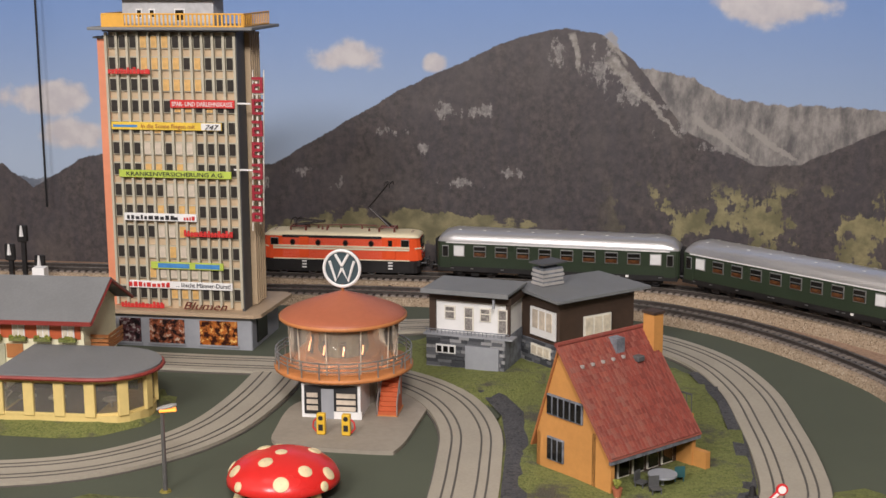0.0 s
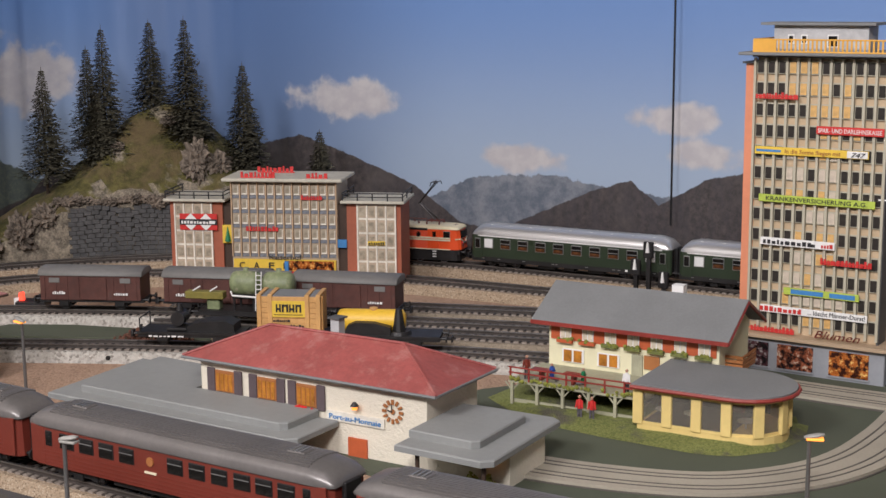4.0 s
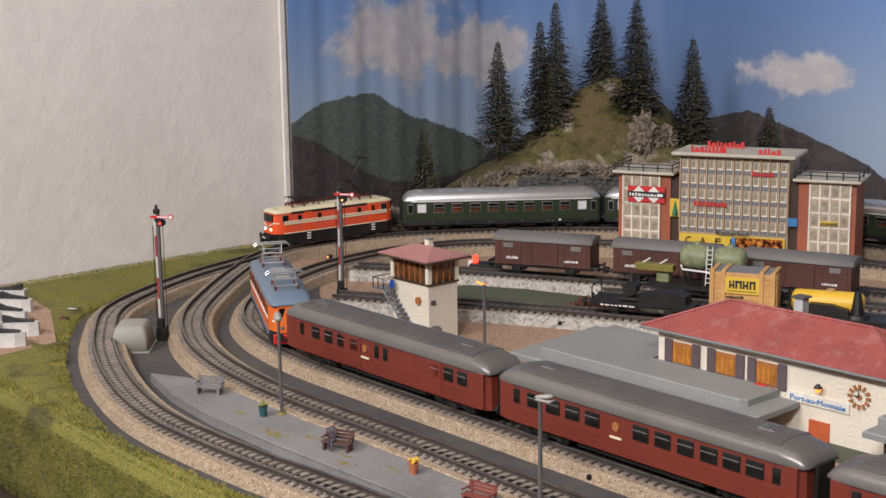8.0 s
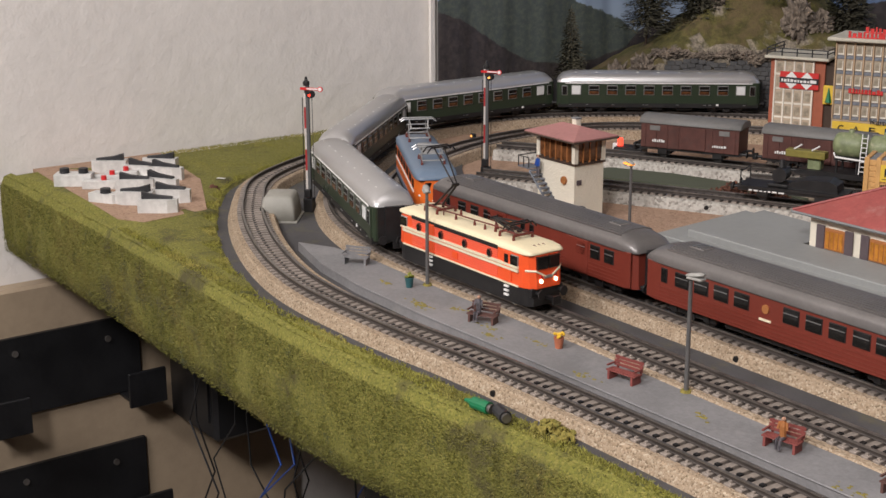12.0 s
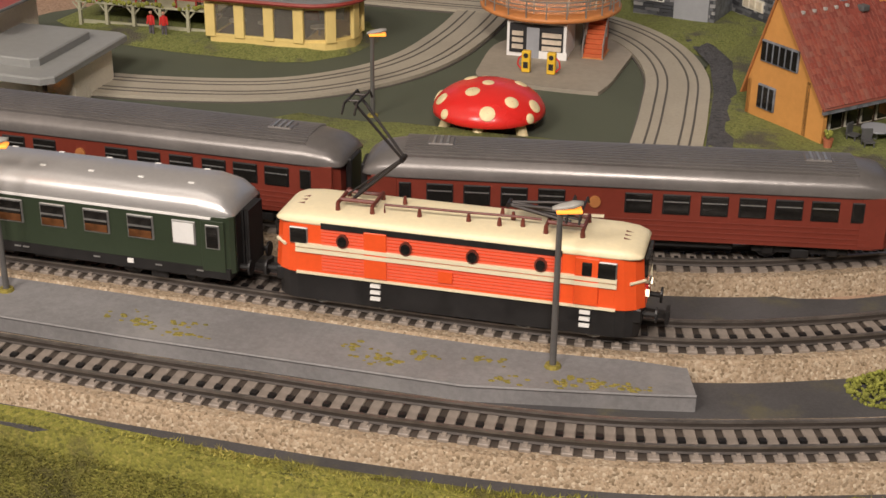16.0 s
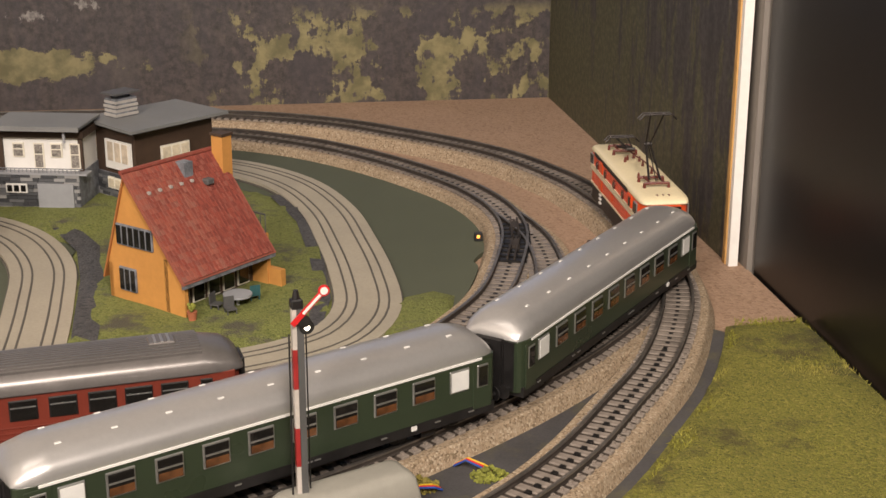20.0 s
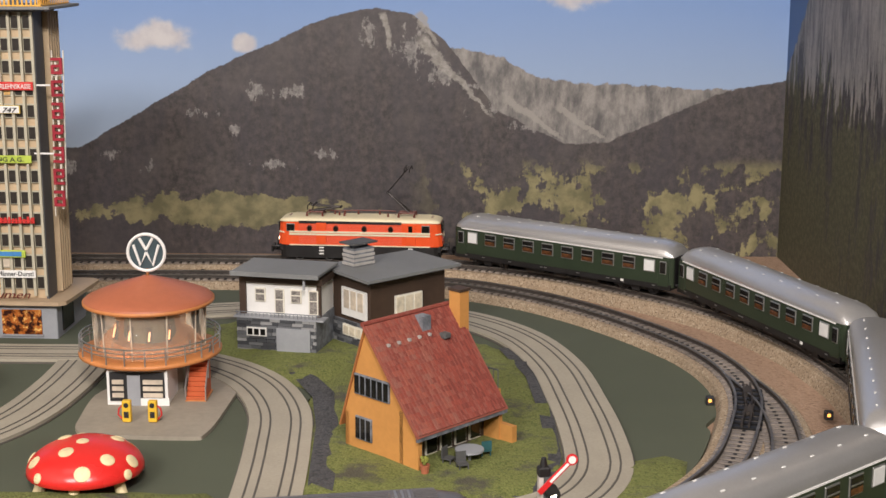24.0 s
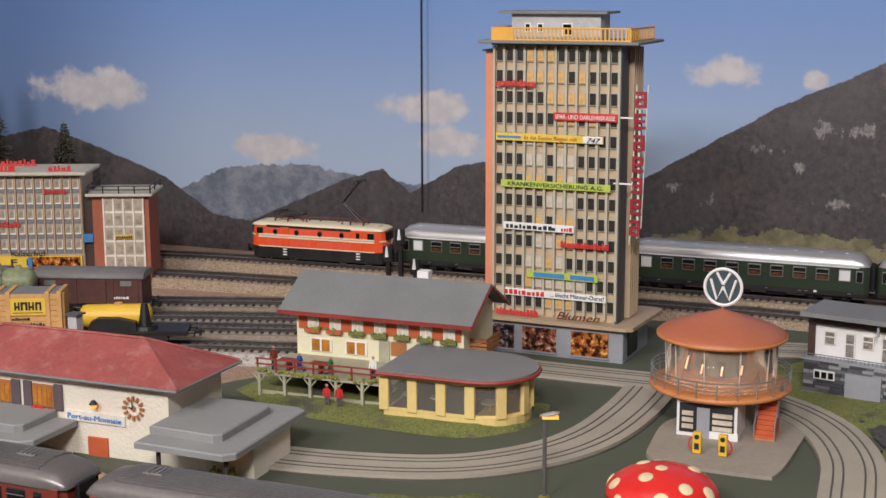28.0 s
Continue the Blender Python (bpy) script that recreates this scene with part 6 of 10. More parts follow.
    bars(s, M["signred"], -0.024, y - 0.0008, 0.0516, 0.034, 0.0040, count=8, seed=5)
    letters("... löscht Männer-Durst!", 0.0036, M["signblack"], s, (0.021, y - 0.0008, 0.0522), width=0.045)
    for x, z, w, sd in ((-0.0325, 0.2205, 0.034, 7), (0.027, 0.0935, 0.040, 8), (-0.030, 0.0345, 0.036, 9)):
        b = bars(t, M["signred"], x, y - 0.0015, z, w, 0.0052, count=10, seed=sd, name="script_sign")
        part("stroke", box(B(), 0, 0, 0.0016, w, 0.0009, 0.0011), M["signred"], b)
    letters("Blumen", 0.0062, M["copper"], t, (0.0225, -0.0065, 0.0352), width=0.036, name="script_sign", shear=0.35, deep=0.0006)
    # upright sign of seven maroon block shapes on two thin stiles, leaning a little
    def along(dx, z):
        return W / 2 + 0.0160 + dx + 0.030 * (z - 0.16)
    up = part("upright_sign", tube(B(), [(along(-0.0044, 0.0985), 0.0014, 0.0985), (along(-0.0044, 0.2240), 0.0014, 0.2240)], 0.0005, 5), M["hvwhite"], t, "pale stile of the upright maroon sign")
    part("stile", tube(B(), [(along(0.0044, 0.1120), 0.0014, 0.1120), (along(0.0044, 0.2240), 0.0014, 0.2240)], 0.0005, 5), M["hvwhite"], up)
    part("backing_strip", box(B(), along(0, 0.16), 0.0018, 0.104, 0.0016, 0.0006, 0.112), M["hvwhite"], up)
    for i in range(7):
        z = 0.2075 - i * 0.0167
        x = along(0, z)
        bm = B()
        for dz in (0.0, 0.0050, 0.0100):
            box(bm, x, -0.0002, z - 0.001 + dz, 0.0086 if dz != 0.0050 else 0.0070, 0.0020, 0.0021)
        box(bm, x + (-0.0032 if i % 2 else 0.0032), -0.0002, z, 0.0022, 0.0021, 0.0105)
        if i % 3 != 1:
            box(bm, x + (0.0032 if i % 2 else -0.0032), -0.0002, z + (0.0050 if i % 2 else 0.0), 0.0022, 0.0021, 0.0055)
        part("block_shape", bm, M["maroon"], up)
    for z in (0.1460, 0.1975):
        part("bracket", box(B(), W / 2 + 0.004, 0.0004, z, 0.0150, 0.0010, 0.0012), M["white"], up)
    for z in (0.1560, 0.2050):
        part("rung", box(B(), along(0, z), 0.0012, z, 0.0088, 0.0008, 0.0009), M["hvwhite"], up)
    return t


# ---- the inn with glazed annexe and terrace ----
def window_unit(parent, x, y, z, w, h, frame="white", glass="pane", cross=True, name="window", depth=0.0014):
    f = part(name, box(B(), x, y, z, w, depth, h, 0, 0.0002), M[frame], parent)
    if cross:
        for d in (-1, 1):
            part("pane", box(B(), x + d * w * 0.23, y - 0.0004, z + 0.0008, w * 0.36, depth, h - 0.0016), M[glass], f)
    else:
        part("pane", box(B(), x, y - 0.0004, z + 0.0008, w - 0.0016, depth, h - 0.0016), M[glass], f)
    return f


def gable_roof(bm, x0, x1, y0, y1, z_eave, z_ridge, thick=0.0022, over=0.0):
    ym = (y0 + y1) / 2
    for a, b in ((y0, ym), (y1, ym)):
        s = [(x0, a, z_eave), (x1, a, z_eave), (x1, b, z_ridge), (x0, b, z_ridge)]
        lo = [bm.verts.new(p) for p in s]
        hi = [bm.verts.new((p[0], p[1], p[2] + thick)) for p in s]
        for q in (hi, lo[::-1]):
            bm.faces.new(q)
        for i in range(4):
            bm.faces.new((lo[i], lo[(i + 1) % 4], hi[(i + 1) % 4], hi[i]))
    bmesh.ops.recalc_face_normals(bm, faces=bm.faces)
    return bm


def inn():
    t = thing("inn", -0.4870, 1.043, 0.004, 1.0, "pale yellow inn with rust-red shutters, terrace and glazed annexe", "building")
    W, D, H = 0.135, 0.064, 0.0575
    bm = box(B(), 0, D / 2, 0, W, D, H)
    for s in (-1, 1):
        x = s * (W / 2 - 0.0005)
        f = [bm.verts.new((x + s * 0.0003, y, z)) for y, z in ((0, H), (D, H), (D / 2, H + 0.0185))]
        g = [bm.verts.new((x - s * 0.001, y, z)) for y, z in ((0, H), (D, H), (D / 2, H + 0.0185))]
        bm.faces.new(f), bm.faces.new(g[::-1])
        for i in range(3):
            bm.faces.new((f[i], f[(i + 1) % 3], g[(i + 1) % 3], g[i]))
    bmesh.ops.recalc_face_normals(bm, faces=bm.faces)
    part("wall", bm, M["cafewall"], t)
    part("roof", gable_roof(B(), -W / 2 - 0.010, W / 2 + 0.010, -0.011, D + 0.011, H - 0.0035, H + 0.0190), M["slate"], t, "grey sheet roof")
    bm = B()
    box(bm, 0, -0.0112, H - 0.0045, W + 0.020, 0.0012, 0.0030)
    part("eaves_board", bm, M["trimred"], t)
    for s in (-1, 1):
        bm = B()
        for a in (-0.011, D + 0.011):
            tube(bm, [(s * (W / 2 + 0.0098), a, H - 0.0035), (s * (W / 2 + 0.0098), D / 2, H + 0.0190)], 0.0012, 5)
        part("barge_board", bm, M["trimred"], t)
    part("chimney", box(B(), 0.022, D / 2 + 0.006, H + 0.013, 0.009, 0.008, 0.013), M["white"], t)
    part("shutter_band", box(B(), 0, -0.0004, H - 0.0170, W - 0.004, 0.0012, 0.0150), M["shutter"], t, "rust-red shutter band")
    for i in range(7):
        x = -0.053 + i * 0.0183
        w = window_unit(t, x, -0.0012, H - 0.0160, 0.0092, 0.0130, "white", "curtain")
        bm = box(B(), x, -0.0032, H - 0.0185, 0.0125, 0.0032, 0.0026)
        fb = part("flower_box", bm, M["lawn"] if i > 1 else M["shutter"], t)
        bm = B()
        rnd = random.Random(i)
        for _ in range(9):
            bmesh.ops.create_icosphere(bm, subdivisions=1, radius=rnd.uniform(0.0010, 0.0018), matrix=Matrix.Translation((x + rnd.uniform(-0.006, 0.006), -0.0038 + rnd.uniform(-0.001, 0.001), H - 0.0158 + rnd.uniform(-0.001, 0.001))))
        tagged(part("blossom", bm, M["bush"], fb), kind="stuff")
    for x, w in ((-0.047, 0.018), (-0.018, 0.018)):
        window_unit(t, x, -0.0008, 0.0235, w, 0.0105, "white", "amberpane")
    door = part("terrace_door", box(B(), 0.005, -0.0008, 0.0200, 0.0085, 0.0014, 0.0160), M["post"], t)
    part("notice_board", box(B(), 0.0165, -0.0008, 0.0260, 0.0120, 0.0014, 0.0100), M["timber"], t)
    # balcony on the gable end
    bal = part("balcony", box(B(), W / 2 + 0.0065, 0.028, H - 0.028, 0.013, 0.030, 0.0015), M["timber"], t, "brown timber balcony")
    for z in (0.002, 0.0052, 0.0084):
        part("balcony_board", box(B(), W / 2 + 0.0128, 0.028, H - 0.0275 + z, 0.0008, 0.030, 0.0022), M["timber"], bal)
        part("balcony_board", box(B(), W / 2 + 0.0065, 0.0132, H - 0.0275 + z, 0.013, 0.0008, 0.0022), M["timber"], bal)
    # terrace on posts
    deck = part("terrace", box(B(), -0.0195, -0.028, 0.0185, 0.108, 0.056, 0.0016), M["post"], t, "raised terrace on posts")
    for i in range(6):
        x = -0.071 + i * 0.0205
        part("post", box(B(), x, -0.0545, 0, 0.0022, 0.0022, 0.0190), M["post"], deck)
        bm = B()
        for s in (-1, 1):
            tube(bm, [(x, -0.0545, 0.012), (x + s * 0.0055, -0.0545, 0.0183)], 0.0006, 5)
        part("brace", bm, M["post"], deck)
    for z in (0.0255, 0.0295):
        part("handrail", box(B(), -0.0195, -0.0552, z, 0.108, 0.0010, 0.0010), M["trimred"], deck)
    for i in range(8):
        part("rail_post", box(B(), -0.072 + i * 0.015, -0.0552, 0.020, 0.0012, 0.0010, 0.0100), M["trimred"], deck)
    bm = B()
    rnd = random.Random(3)
    for i in range(64):
        bmesh.ops.create_icosphere(bm, subdivisions=1, radius=rnd.uniform(0.0009, 0.0019), matrix=Matrix.Translation((rnd.uniform(-0.072, 0.034), -0.0562 + rnd.uniform(-0.001, 0.001), 0.0212 + rnd.uniform(-0.0015, 0.0015))))
    part("planter_greenery", bm, M["bush"], deck)
    part("low_wall", box(B(), -0.0195, -0.052, 0, 0.104, 0.0016, 0.0055), M["post"], deck)
    part("room_behind", box(B(), -0.0195, -0.0075, 0, 0.106, 0.010, 0.0180), M["brownwood"], deck)
    for x in (-0.055, -0.030, 0.012):
        window_unit(deck, x, -0.0130, 0.005, 0.010, 0.0110, "white", "pane")
    # glazed annexe with a rounded end
    ann = part("annexe", prism(B(), [(0.034, -0.070), (0.098, -0.070)] + [(0.098 + 0.032 * math.sin(radians(a)), -0.038 - 0.032 * math.cos(radians(a))) for a in range(15, 180, 15)] + [(0.098, -0.006), (0.034, -0.006)], 0, 0.0075), M["cafeyellow"], t, "warm yellow glazed annexe")
    outl = [(0.031, -0.075), (0.098, -0.075)] + [(0.098 + 0.037 * math.sin(radians(a)), -0.038 - 0.037 * math.cos(radians(a))) for a in range(15, 180, 15)] + [(0.098, 0.0), (0.031, 0.0)]
    part("annexe_roof", prism(B(), outl, 0.0345, 0.0362), M["slate"], ann)
    rim = [(x + (0.0012 if x > 0.098 else 0), y - 0.0010) for x, y in outl[:-2]]
    part("annexe_rim", tube(B(), [(x, y, 0.0342) for x, y in rim], 0.0014, 6), M["trimred"], ann)
    spots = [(0.0345, -0.0695, 0), (0.0555, -0.0695, 0), (0.0765, -0.0695, 0), (0.0975, -0.0695, 0)] + [(0.098 + 0.0315 * math.sin(radians(a)), -0.038 - 0.0315 * math.cos(radians(a)), a) for a in (38, 76, 114, 152)]
    for x, y, a in spots:
        part("pier", box(B(), x, y, 0.0070, 0.0072, 0.0036, 0.0275, a, 0.0004), M["cafeyellow"], ann)
    for (xa, ya, _), (xb, yb, _) in zip(spots, spots[1:]):
        bm = B()
        mx, my, ang = (xa + xb) / 2, (ya + yb) / 2, math.degrees(math.atan2(yb - ya, xb - xa))
        ln = math.dist((xa, ya), (xb, yb))
        o = part("glazing", box(bm, mx, my, 0.0085, ln - 0.003, 0.0008, 0.0245, ang), M["clear"], ann)
        part("window_head", box(B(), mx, my, 0.0295, ln - 0.002, 0.0020, 0.0045, ang), M["cafeyellow"], ann)
        part("window_bar", box(B(), mx, my, 0.0075, ln - 0.002, 0.0016, 0.0018, ang), M["cafeyellow"], ann)
    part("inner_wall", box(B(), 0.066, -0.012, 0.0075, 0.062, 0.002, 0.026), M["brownwood"], ann)
    part("inner_floor", box(B(), 0.068, -0.040, 0.0076, 0.062, 0.054, 0.0004), M["brownwood"], ann)
    part("inner_door", box(B(), 0.087, -0.0145, 0.0075, 0.010, 0.002, 0.024), M["shutter"], ann)
    for x in (0.045, 0.066, 0.104):
        bm = cyl(B(), (x, -0.048, 0.0125), (x, -0.048, 0.0135), 0.006, 0.006, 14)
        cyl(bm, (x, -0.048, 0.0075), (x, -0.048, 0.0125), 0.0008)
        part("inner_table", bm, M["white"], ann)
    part("stone_step", box(B(), -0.025, -0.063, -0.001, 0.022, 0.012, 0.0020), M["stoneblue"], t)
    return t


# ---- the station ----
def station():
    t = thing("station_building", -0.6315, 0.8385, 0.0016, 0.0, "white rendered station with red tiled hip roof", "building")
    W, D, H = 0.187, 0.064, 0.0545
    part("wall", box(B(), 0, D / 2, 0, W, D, H), M["stationwall"], t, "rough cream-white rendered wall")
    # hip roof
    bm = B()
    ox, oy = W / 2 + 0.011, 0.0065
    e = [(-ox, -oy, H - 0.001), (ox, -oy, H - 0.001), (ox, D + oy, H - 0.001), (-ox, D + oy, H - 0.001)]
    r = [(-0.056, D / 2, H + 0.0185), (0.056, D / 2, H + 0.0185)]
    ev = [bm.verts.new(p) for p in e]
    lv = [bm.verts.new((p[0], p[1], p[2] - 0.0018)) for p in e]
    rv = [bm.verts.new(p) for p in r]
    bm.faces.new((ev[0], ev[1], rv[1], rv[0])), bm.faces.new((ev[1], ev[2], rv[1])), bm.faces.new((ev[2], ev[3], rv[0], rv[1])), bm.faces.new((ev[3], ev[0], rv[0]))
    for i in range(4):
        bm.faces.new((lv[i], lv[(i + 1) % 4], ev[(i + 1) % 4], ev[i]))
    bm.faces.new(lv[::-1])
    roof = part("roof", bm, M["rooftile"], t, "dusty red tiled hip roof")
    bm = B()
    for a, b in ((e[0], r[0]), (e[1], r[1]), (e[2], r[1]), (e[3], r[0]), (r[0], r[1])):
        tube(bm, [(a[0], a[1], a[2] + 0.0003), (b[0], b[1], b[2] + 0.0003)], 0.0011, 6)
    part("ridge_tiles", bm, M["rooftile"], roof)
    part("gutter", tube(B(), [(-ox, -oy - 0.001, H - 0.0018), (ox, -oy - 0.001, H - 0.0018), (ox + 0.001, D + oy, H - 0.0018)], 0.0010, 6), M["slate"], roof)
    ch = part("chimney", box(B(), -0.005, D / 2 + 0.010, H + 0.012, 0.007, 0.007, 0.015), M["penthouse"], t)
    part("chimney_cap", box(B(), -0.005, D / 2 + 0.010, H + 0.027, 0.010, 0.010, 0.0012), M["towerdark"], ch)
    for x in (-0.0715, -0.0345, -0.0010):
        w = part("window", box(B(), x, -0.0006, 0.0300, 0.0165, 0.0020, 0.0150, 0, 0.0003), M["timber"], t, "amber window with dark shutters")
        for i in range(4):
            part("pane", box(B(), x - 0.0056 + i * 0.00375, -0.0010, 0.0312, 0.0028, 0.0020, 0.0118), M["amberpane"], w)
        for s in (-1, 1):
            part("shutter", box(B(), x + s * 0.0120, -0.0012, 0.0288, 0.0068, 0.0014, 0.0175, 0, 0.0003), M["shutterdark"], w)
    fb = part("flower_box", box(B(), -0.0010, -0.0028, 0.0262, 0.0150, 0.0035, 0.0026), M["timber"], t)
    bm = B()
    rnd = random.Random(9)
    for _ in range(20):
        bmesh.ops.create_icosphere(bm, subdivisions=1, radius=rnd.uniform(0.0008, 0.0015), matrix=Matrix.Translation((-0.0010 + rnd.uniform(-0.007, 0.007), -0.0035, 0.0292 + rnd.uniform(-0.0012, 0.0012))))
    tagged(part("blossom", bm, M["red"], fb), kind="stuff")
    # round station clock of twelve wooden marks
    cx, cz = 0.0680, 0.0365
    ck = part("station_clock", cyl(B(), (cx, -0.0004, cz), (cx, -0.0016, cz), 0.0016, 0.0016, 12), M["timber"], t, "round clock of twelve dark marks")
    mark = None
    for i in range(12):
        a = radians(30 * i)
        bm = box(B(), 0, 0, 0.0050, 0.0016, 0.0012, 0.0030)
        bmesh.ops.transform(bm, matrix=Matrix.Translation((cx, -0.0010, cz)) @ Matrix.Rotation(a, 4, "Y"), verts=bm.verts)
        part("hour_mark", bm, M["timber"], ck)
    bm = B()
    tube(bm, [(cx, -0.0018, cz), (cx - 0.0004, -0.0018, cz + 0.0050)], 0.0004, 5)
    tube(bm, [(cx, -0.0018, cz), (cx - 0.0034, -0.0018, cz + 0.0008)], 0.0004, 5)
    part("clock_pointer", bm, M["signblack"], ck)
    nm = sign(t, 0.0385, -0.0008, 0.0235, 0.0460, 0.0070, M["hvwhite"], "name_board", "white station name board with blue lettering")
    letters("Port-au-Monnaie", 0.0036, M["signblue"], nm, (0.0385, -0.0018, 0.0252), width=0.041)
    part("door_board", box(B(), 0.0400, -0.0006, 0.0, 0.0150, 0.0016, 0.0140), M["shutter"], t, "rust-red low door")
    lp = part("wall_lamp", cyl(B(), (0.0405, -0.0045, 0.0372), (0.0405, -0.0045, 0.0398), 0.0030, 0.0012, 12), M["frame"], t)
    part("bulb", cyl(B(), (0.0405, -0.0045, 0.0348), (0.0405, -0.0045, 0.0370), 0.0017, 0.0022, 12), M["lampglow"], lp, "glowing bulb")
    return t


def slab(bm, outline, z, h, bevel=0.0008):
    """A flat roof slab whose upper edge is softened."""
    cx, cy = sum(p[0] for p in outline) / len(outline), sum(p[1] for p in outline) / len(outline)
    secs = []
    for zz, k in ((z, 0.0), (z + h - bevel, 0.0), (z + h, bevel)):
        secs.append([(x + math.copysign(k, cx - x), y + math.copysign(k, cy - y), zz) for x, y in outline])
    return loft(bm, secs)


def canopy(lower, upper, z, core, label, posts=()):
    """A stepped platform roof on a low core wall and posts."""
    t = thing("platform_canopy", 0, 0, 0.0016, 0, label, "canopy")
    part("roof_lower", slab(B(), lower, z, 0.0042), M["canopy"], t)
    part("roof_upper", slab(B(), upper, z + 0.0042, 0.0050), M["canopy"], t)
    x0, y0, x1, y1 = core
    part("core_wall", box(B(), (x0 + x1) / 2, (y0 + y1) / 2, 0, x1 - x0, y1 - y0, z), M["stationwall"], t)
    for px, py in posts:
        part("post", cyl(B(), (px, py, 0), (px, py, z), 0.0014), M["brownwood"], t)
    return t


# ---- the department store with two wings ----
def store():
    ang = math.degrees(math.atan2(1.293 - 1.198, -0.855 + 1.078))
    t = thing("department_store", -0.9640, 1.2465, 0, ang, "beige department store with brick-red wings and roof signs", "building")
    def block(x, w, d, h, wall, y0=0.0):
        return part("block", box(B(), x, y0 + d / 2, 0, w, d, h), M[wall], t)
    H = 0.115
    block(0.0, 0.112, 0.05, H, "hvpanel")
    part("roof_slab", box(B(), 0, 0.023, H, 0.126, 0.066, 0.0035, 0, 0.0008), M["hvroof"], t, "pale flat roof slab")
    cell = None
    # middle front: six rows of small windows between fine ribs
    for r in range(5):
        for c in range(12):
            x, z = -0.0505 + c * 0.00918, 0.0395 + r * 0.0152
            if cell is None:
                w = part("window", box(B(), 0, -0.0004, 0, 0.0068, 0.0012, 0.0108), M["hvpanel"], t)
                g = part("pane", box(B(), 0, -0.0008, 0.0016, 0.0054, 0.0012, 0.0086), M["storepane"], w)
                sl = part("sill", box(B(), 0.0003, -0.0014, 0.0008, 0.0056, 0.0022, 0.0013), M["hvwhite"], w)
                jb = part("jamb", box(B(), 0.0025, -0.0012, 0.0016, 0.0007, 0.0014, 0.0084), M["hvwhite"], w)
                sp = part("spandrel", box(B(), 0, -0.0006, -0.0034, 0.0074, 0.0012, 0.0034), M["stoneblue"], w)
                cell = (w, g, sl, jb, sp)
                w.location = (x, 0, z)
            else:
                w = new("window", cell[0].data)
                w.parent, w.location = t, (x, 0, z)
                for src, kind in zip(cell[1:], ("pane", "sill", "jamb", "spandrel")):
                    g = new(kind, src.data)
                    g.parent = w
    rib = part("rib", box(B(), 0, 0, 0, 0.0013, 0.0040, 0.078), M["storerib"], t)
    rib.location = (-0.0551, -0.0008, 0.0365)
    for c in range(1, 13):
        again(rib, -0.0551 + c * 0.00918, -0.0008, 0.0365)
    # shop front print
    shop = part("shop_front", box(B(), 0, -0.0025, 0.0, 0.108, 0.0030, 0.034), M["signyellow"], t, "yellow and red printed shop front")
    part("band", box(B(), 0, -0.0045, 0.0170, 0.108, 0.0012, 0.0050), M["signred"], shop)
    part("lower_print", box(B(), 0, -0.0045, 0.0, 0.108, 0.0012, 0.0165), M["photo"], shop)
    part("side_print", box(B(), 0.028, -0.0046, 0.0230, 0.048, 0.0010, 0.010), M["photofire"], shop)
    for i, ch in enumerate("CAFE"):
        letters(ch, 0.0068, M["signblack"], shop, (-0.045 + i * 0.0155, -0.0050, 0.0245), width=0.0058)
    part("street_pylon", box(B(), 0.003, -0.007, 0.0, 0.004, 0.003, 0.033), M["signblue"], t)
    for s in (-1, 1):
        w = 0.056
        x = s * 0.0935
        part("wing", box(B(), x, 0.026, 0, w, 0.052, 0.0935), M["hvbrick"], t, "brick-red side wing")
        part("wing_roof", box(B(), x, 0.024, 0.0935, w + 0.010, 0.064, 0.0030, 0, 0.0006), M["hvroof"], t)
        part("link_wall", box(B(), s * 0.0605, 0.018, 0, 0.0125, 0.030, 0.091), M["brownwood"], t, "dark recessed link")
        gx = x + s * 0.0030
        fr = part("window_grid", box(B(), gx, -0.0004, 0.003, 0.0405, 0.0016, 0.0890), M["hvwhite"], t, "white window grid")
        for r in range(6):
            for c in range(4):
                wn = part("window", box(B(), gx - 0.0147 + c * 0.0098, -0.0010, 0.0050 + r * 0.0147, 0.0078, 0.0014, 0.0125), M["hvpanel"], fr)
                part("pane", box(B(), gx - 0.0147 + c * 0.0098, -0.0014, 0.0066 + r * 0.0147, 0.0054, 0.0014, 0.0085), M["storepane"], wn)
        for c in range(5):
            part("mullion", box(B(), gx - 0.0196 + c * 0.0098, -0.0014, 0.003, 0.0015, 0.0026, 0.0890), M["hvwhite"], fr)
        bm = B()
        z = 0.0965
        for zz in (z + 0.0038, z + 0.0075):
            tube(bm, [(x - w / 2 - 0.003, 0.054, zz), (x - w / 2 - 0.003, -0.006, zz), (x + w / 2 + 0.003, -0.006, zz), (x + w / 2 + 0.003, 0.054, zz)], 0.0006, 5)
        for i in range(5):
            cyl(bm, (x - w / 2 - 0.003 + i * (w + 0.006) / 4, -0.006, z), (x - w / 2 - 0.003 + i * (w + 0.006) / 4, -0.006, z + 0.0078), 0.0007, n=6)
        for yy in (0.02, 0.05):
            for xx in (x - w / 2 - 0.003, x + w / 2 + 0.003):
                cyl(bm, (xx, yy, z), (xx, yy, z + 0.0078), 0.0007, n=6)
        part("roof_railing", bm, M["frame"], t, "thin black roof railing")
    # signs
    s = sign(t, -0.0905, -0.0030, 0.0635, 0.0400, 0.0170, M["signred"], label="red and white sign with diamonds")
    part("band", box(B(), -0.0905, -0.0038, 0.0690, 0.0400, 0.0010, 0.0060), M["signblack"], s)
    bars(s, M["white"], -0.0905, -0.0045, 0.0703, 0.036, 0.0034, count=9, seed=21)
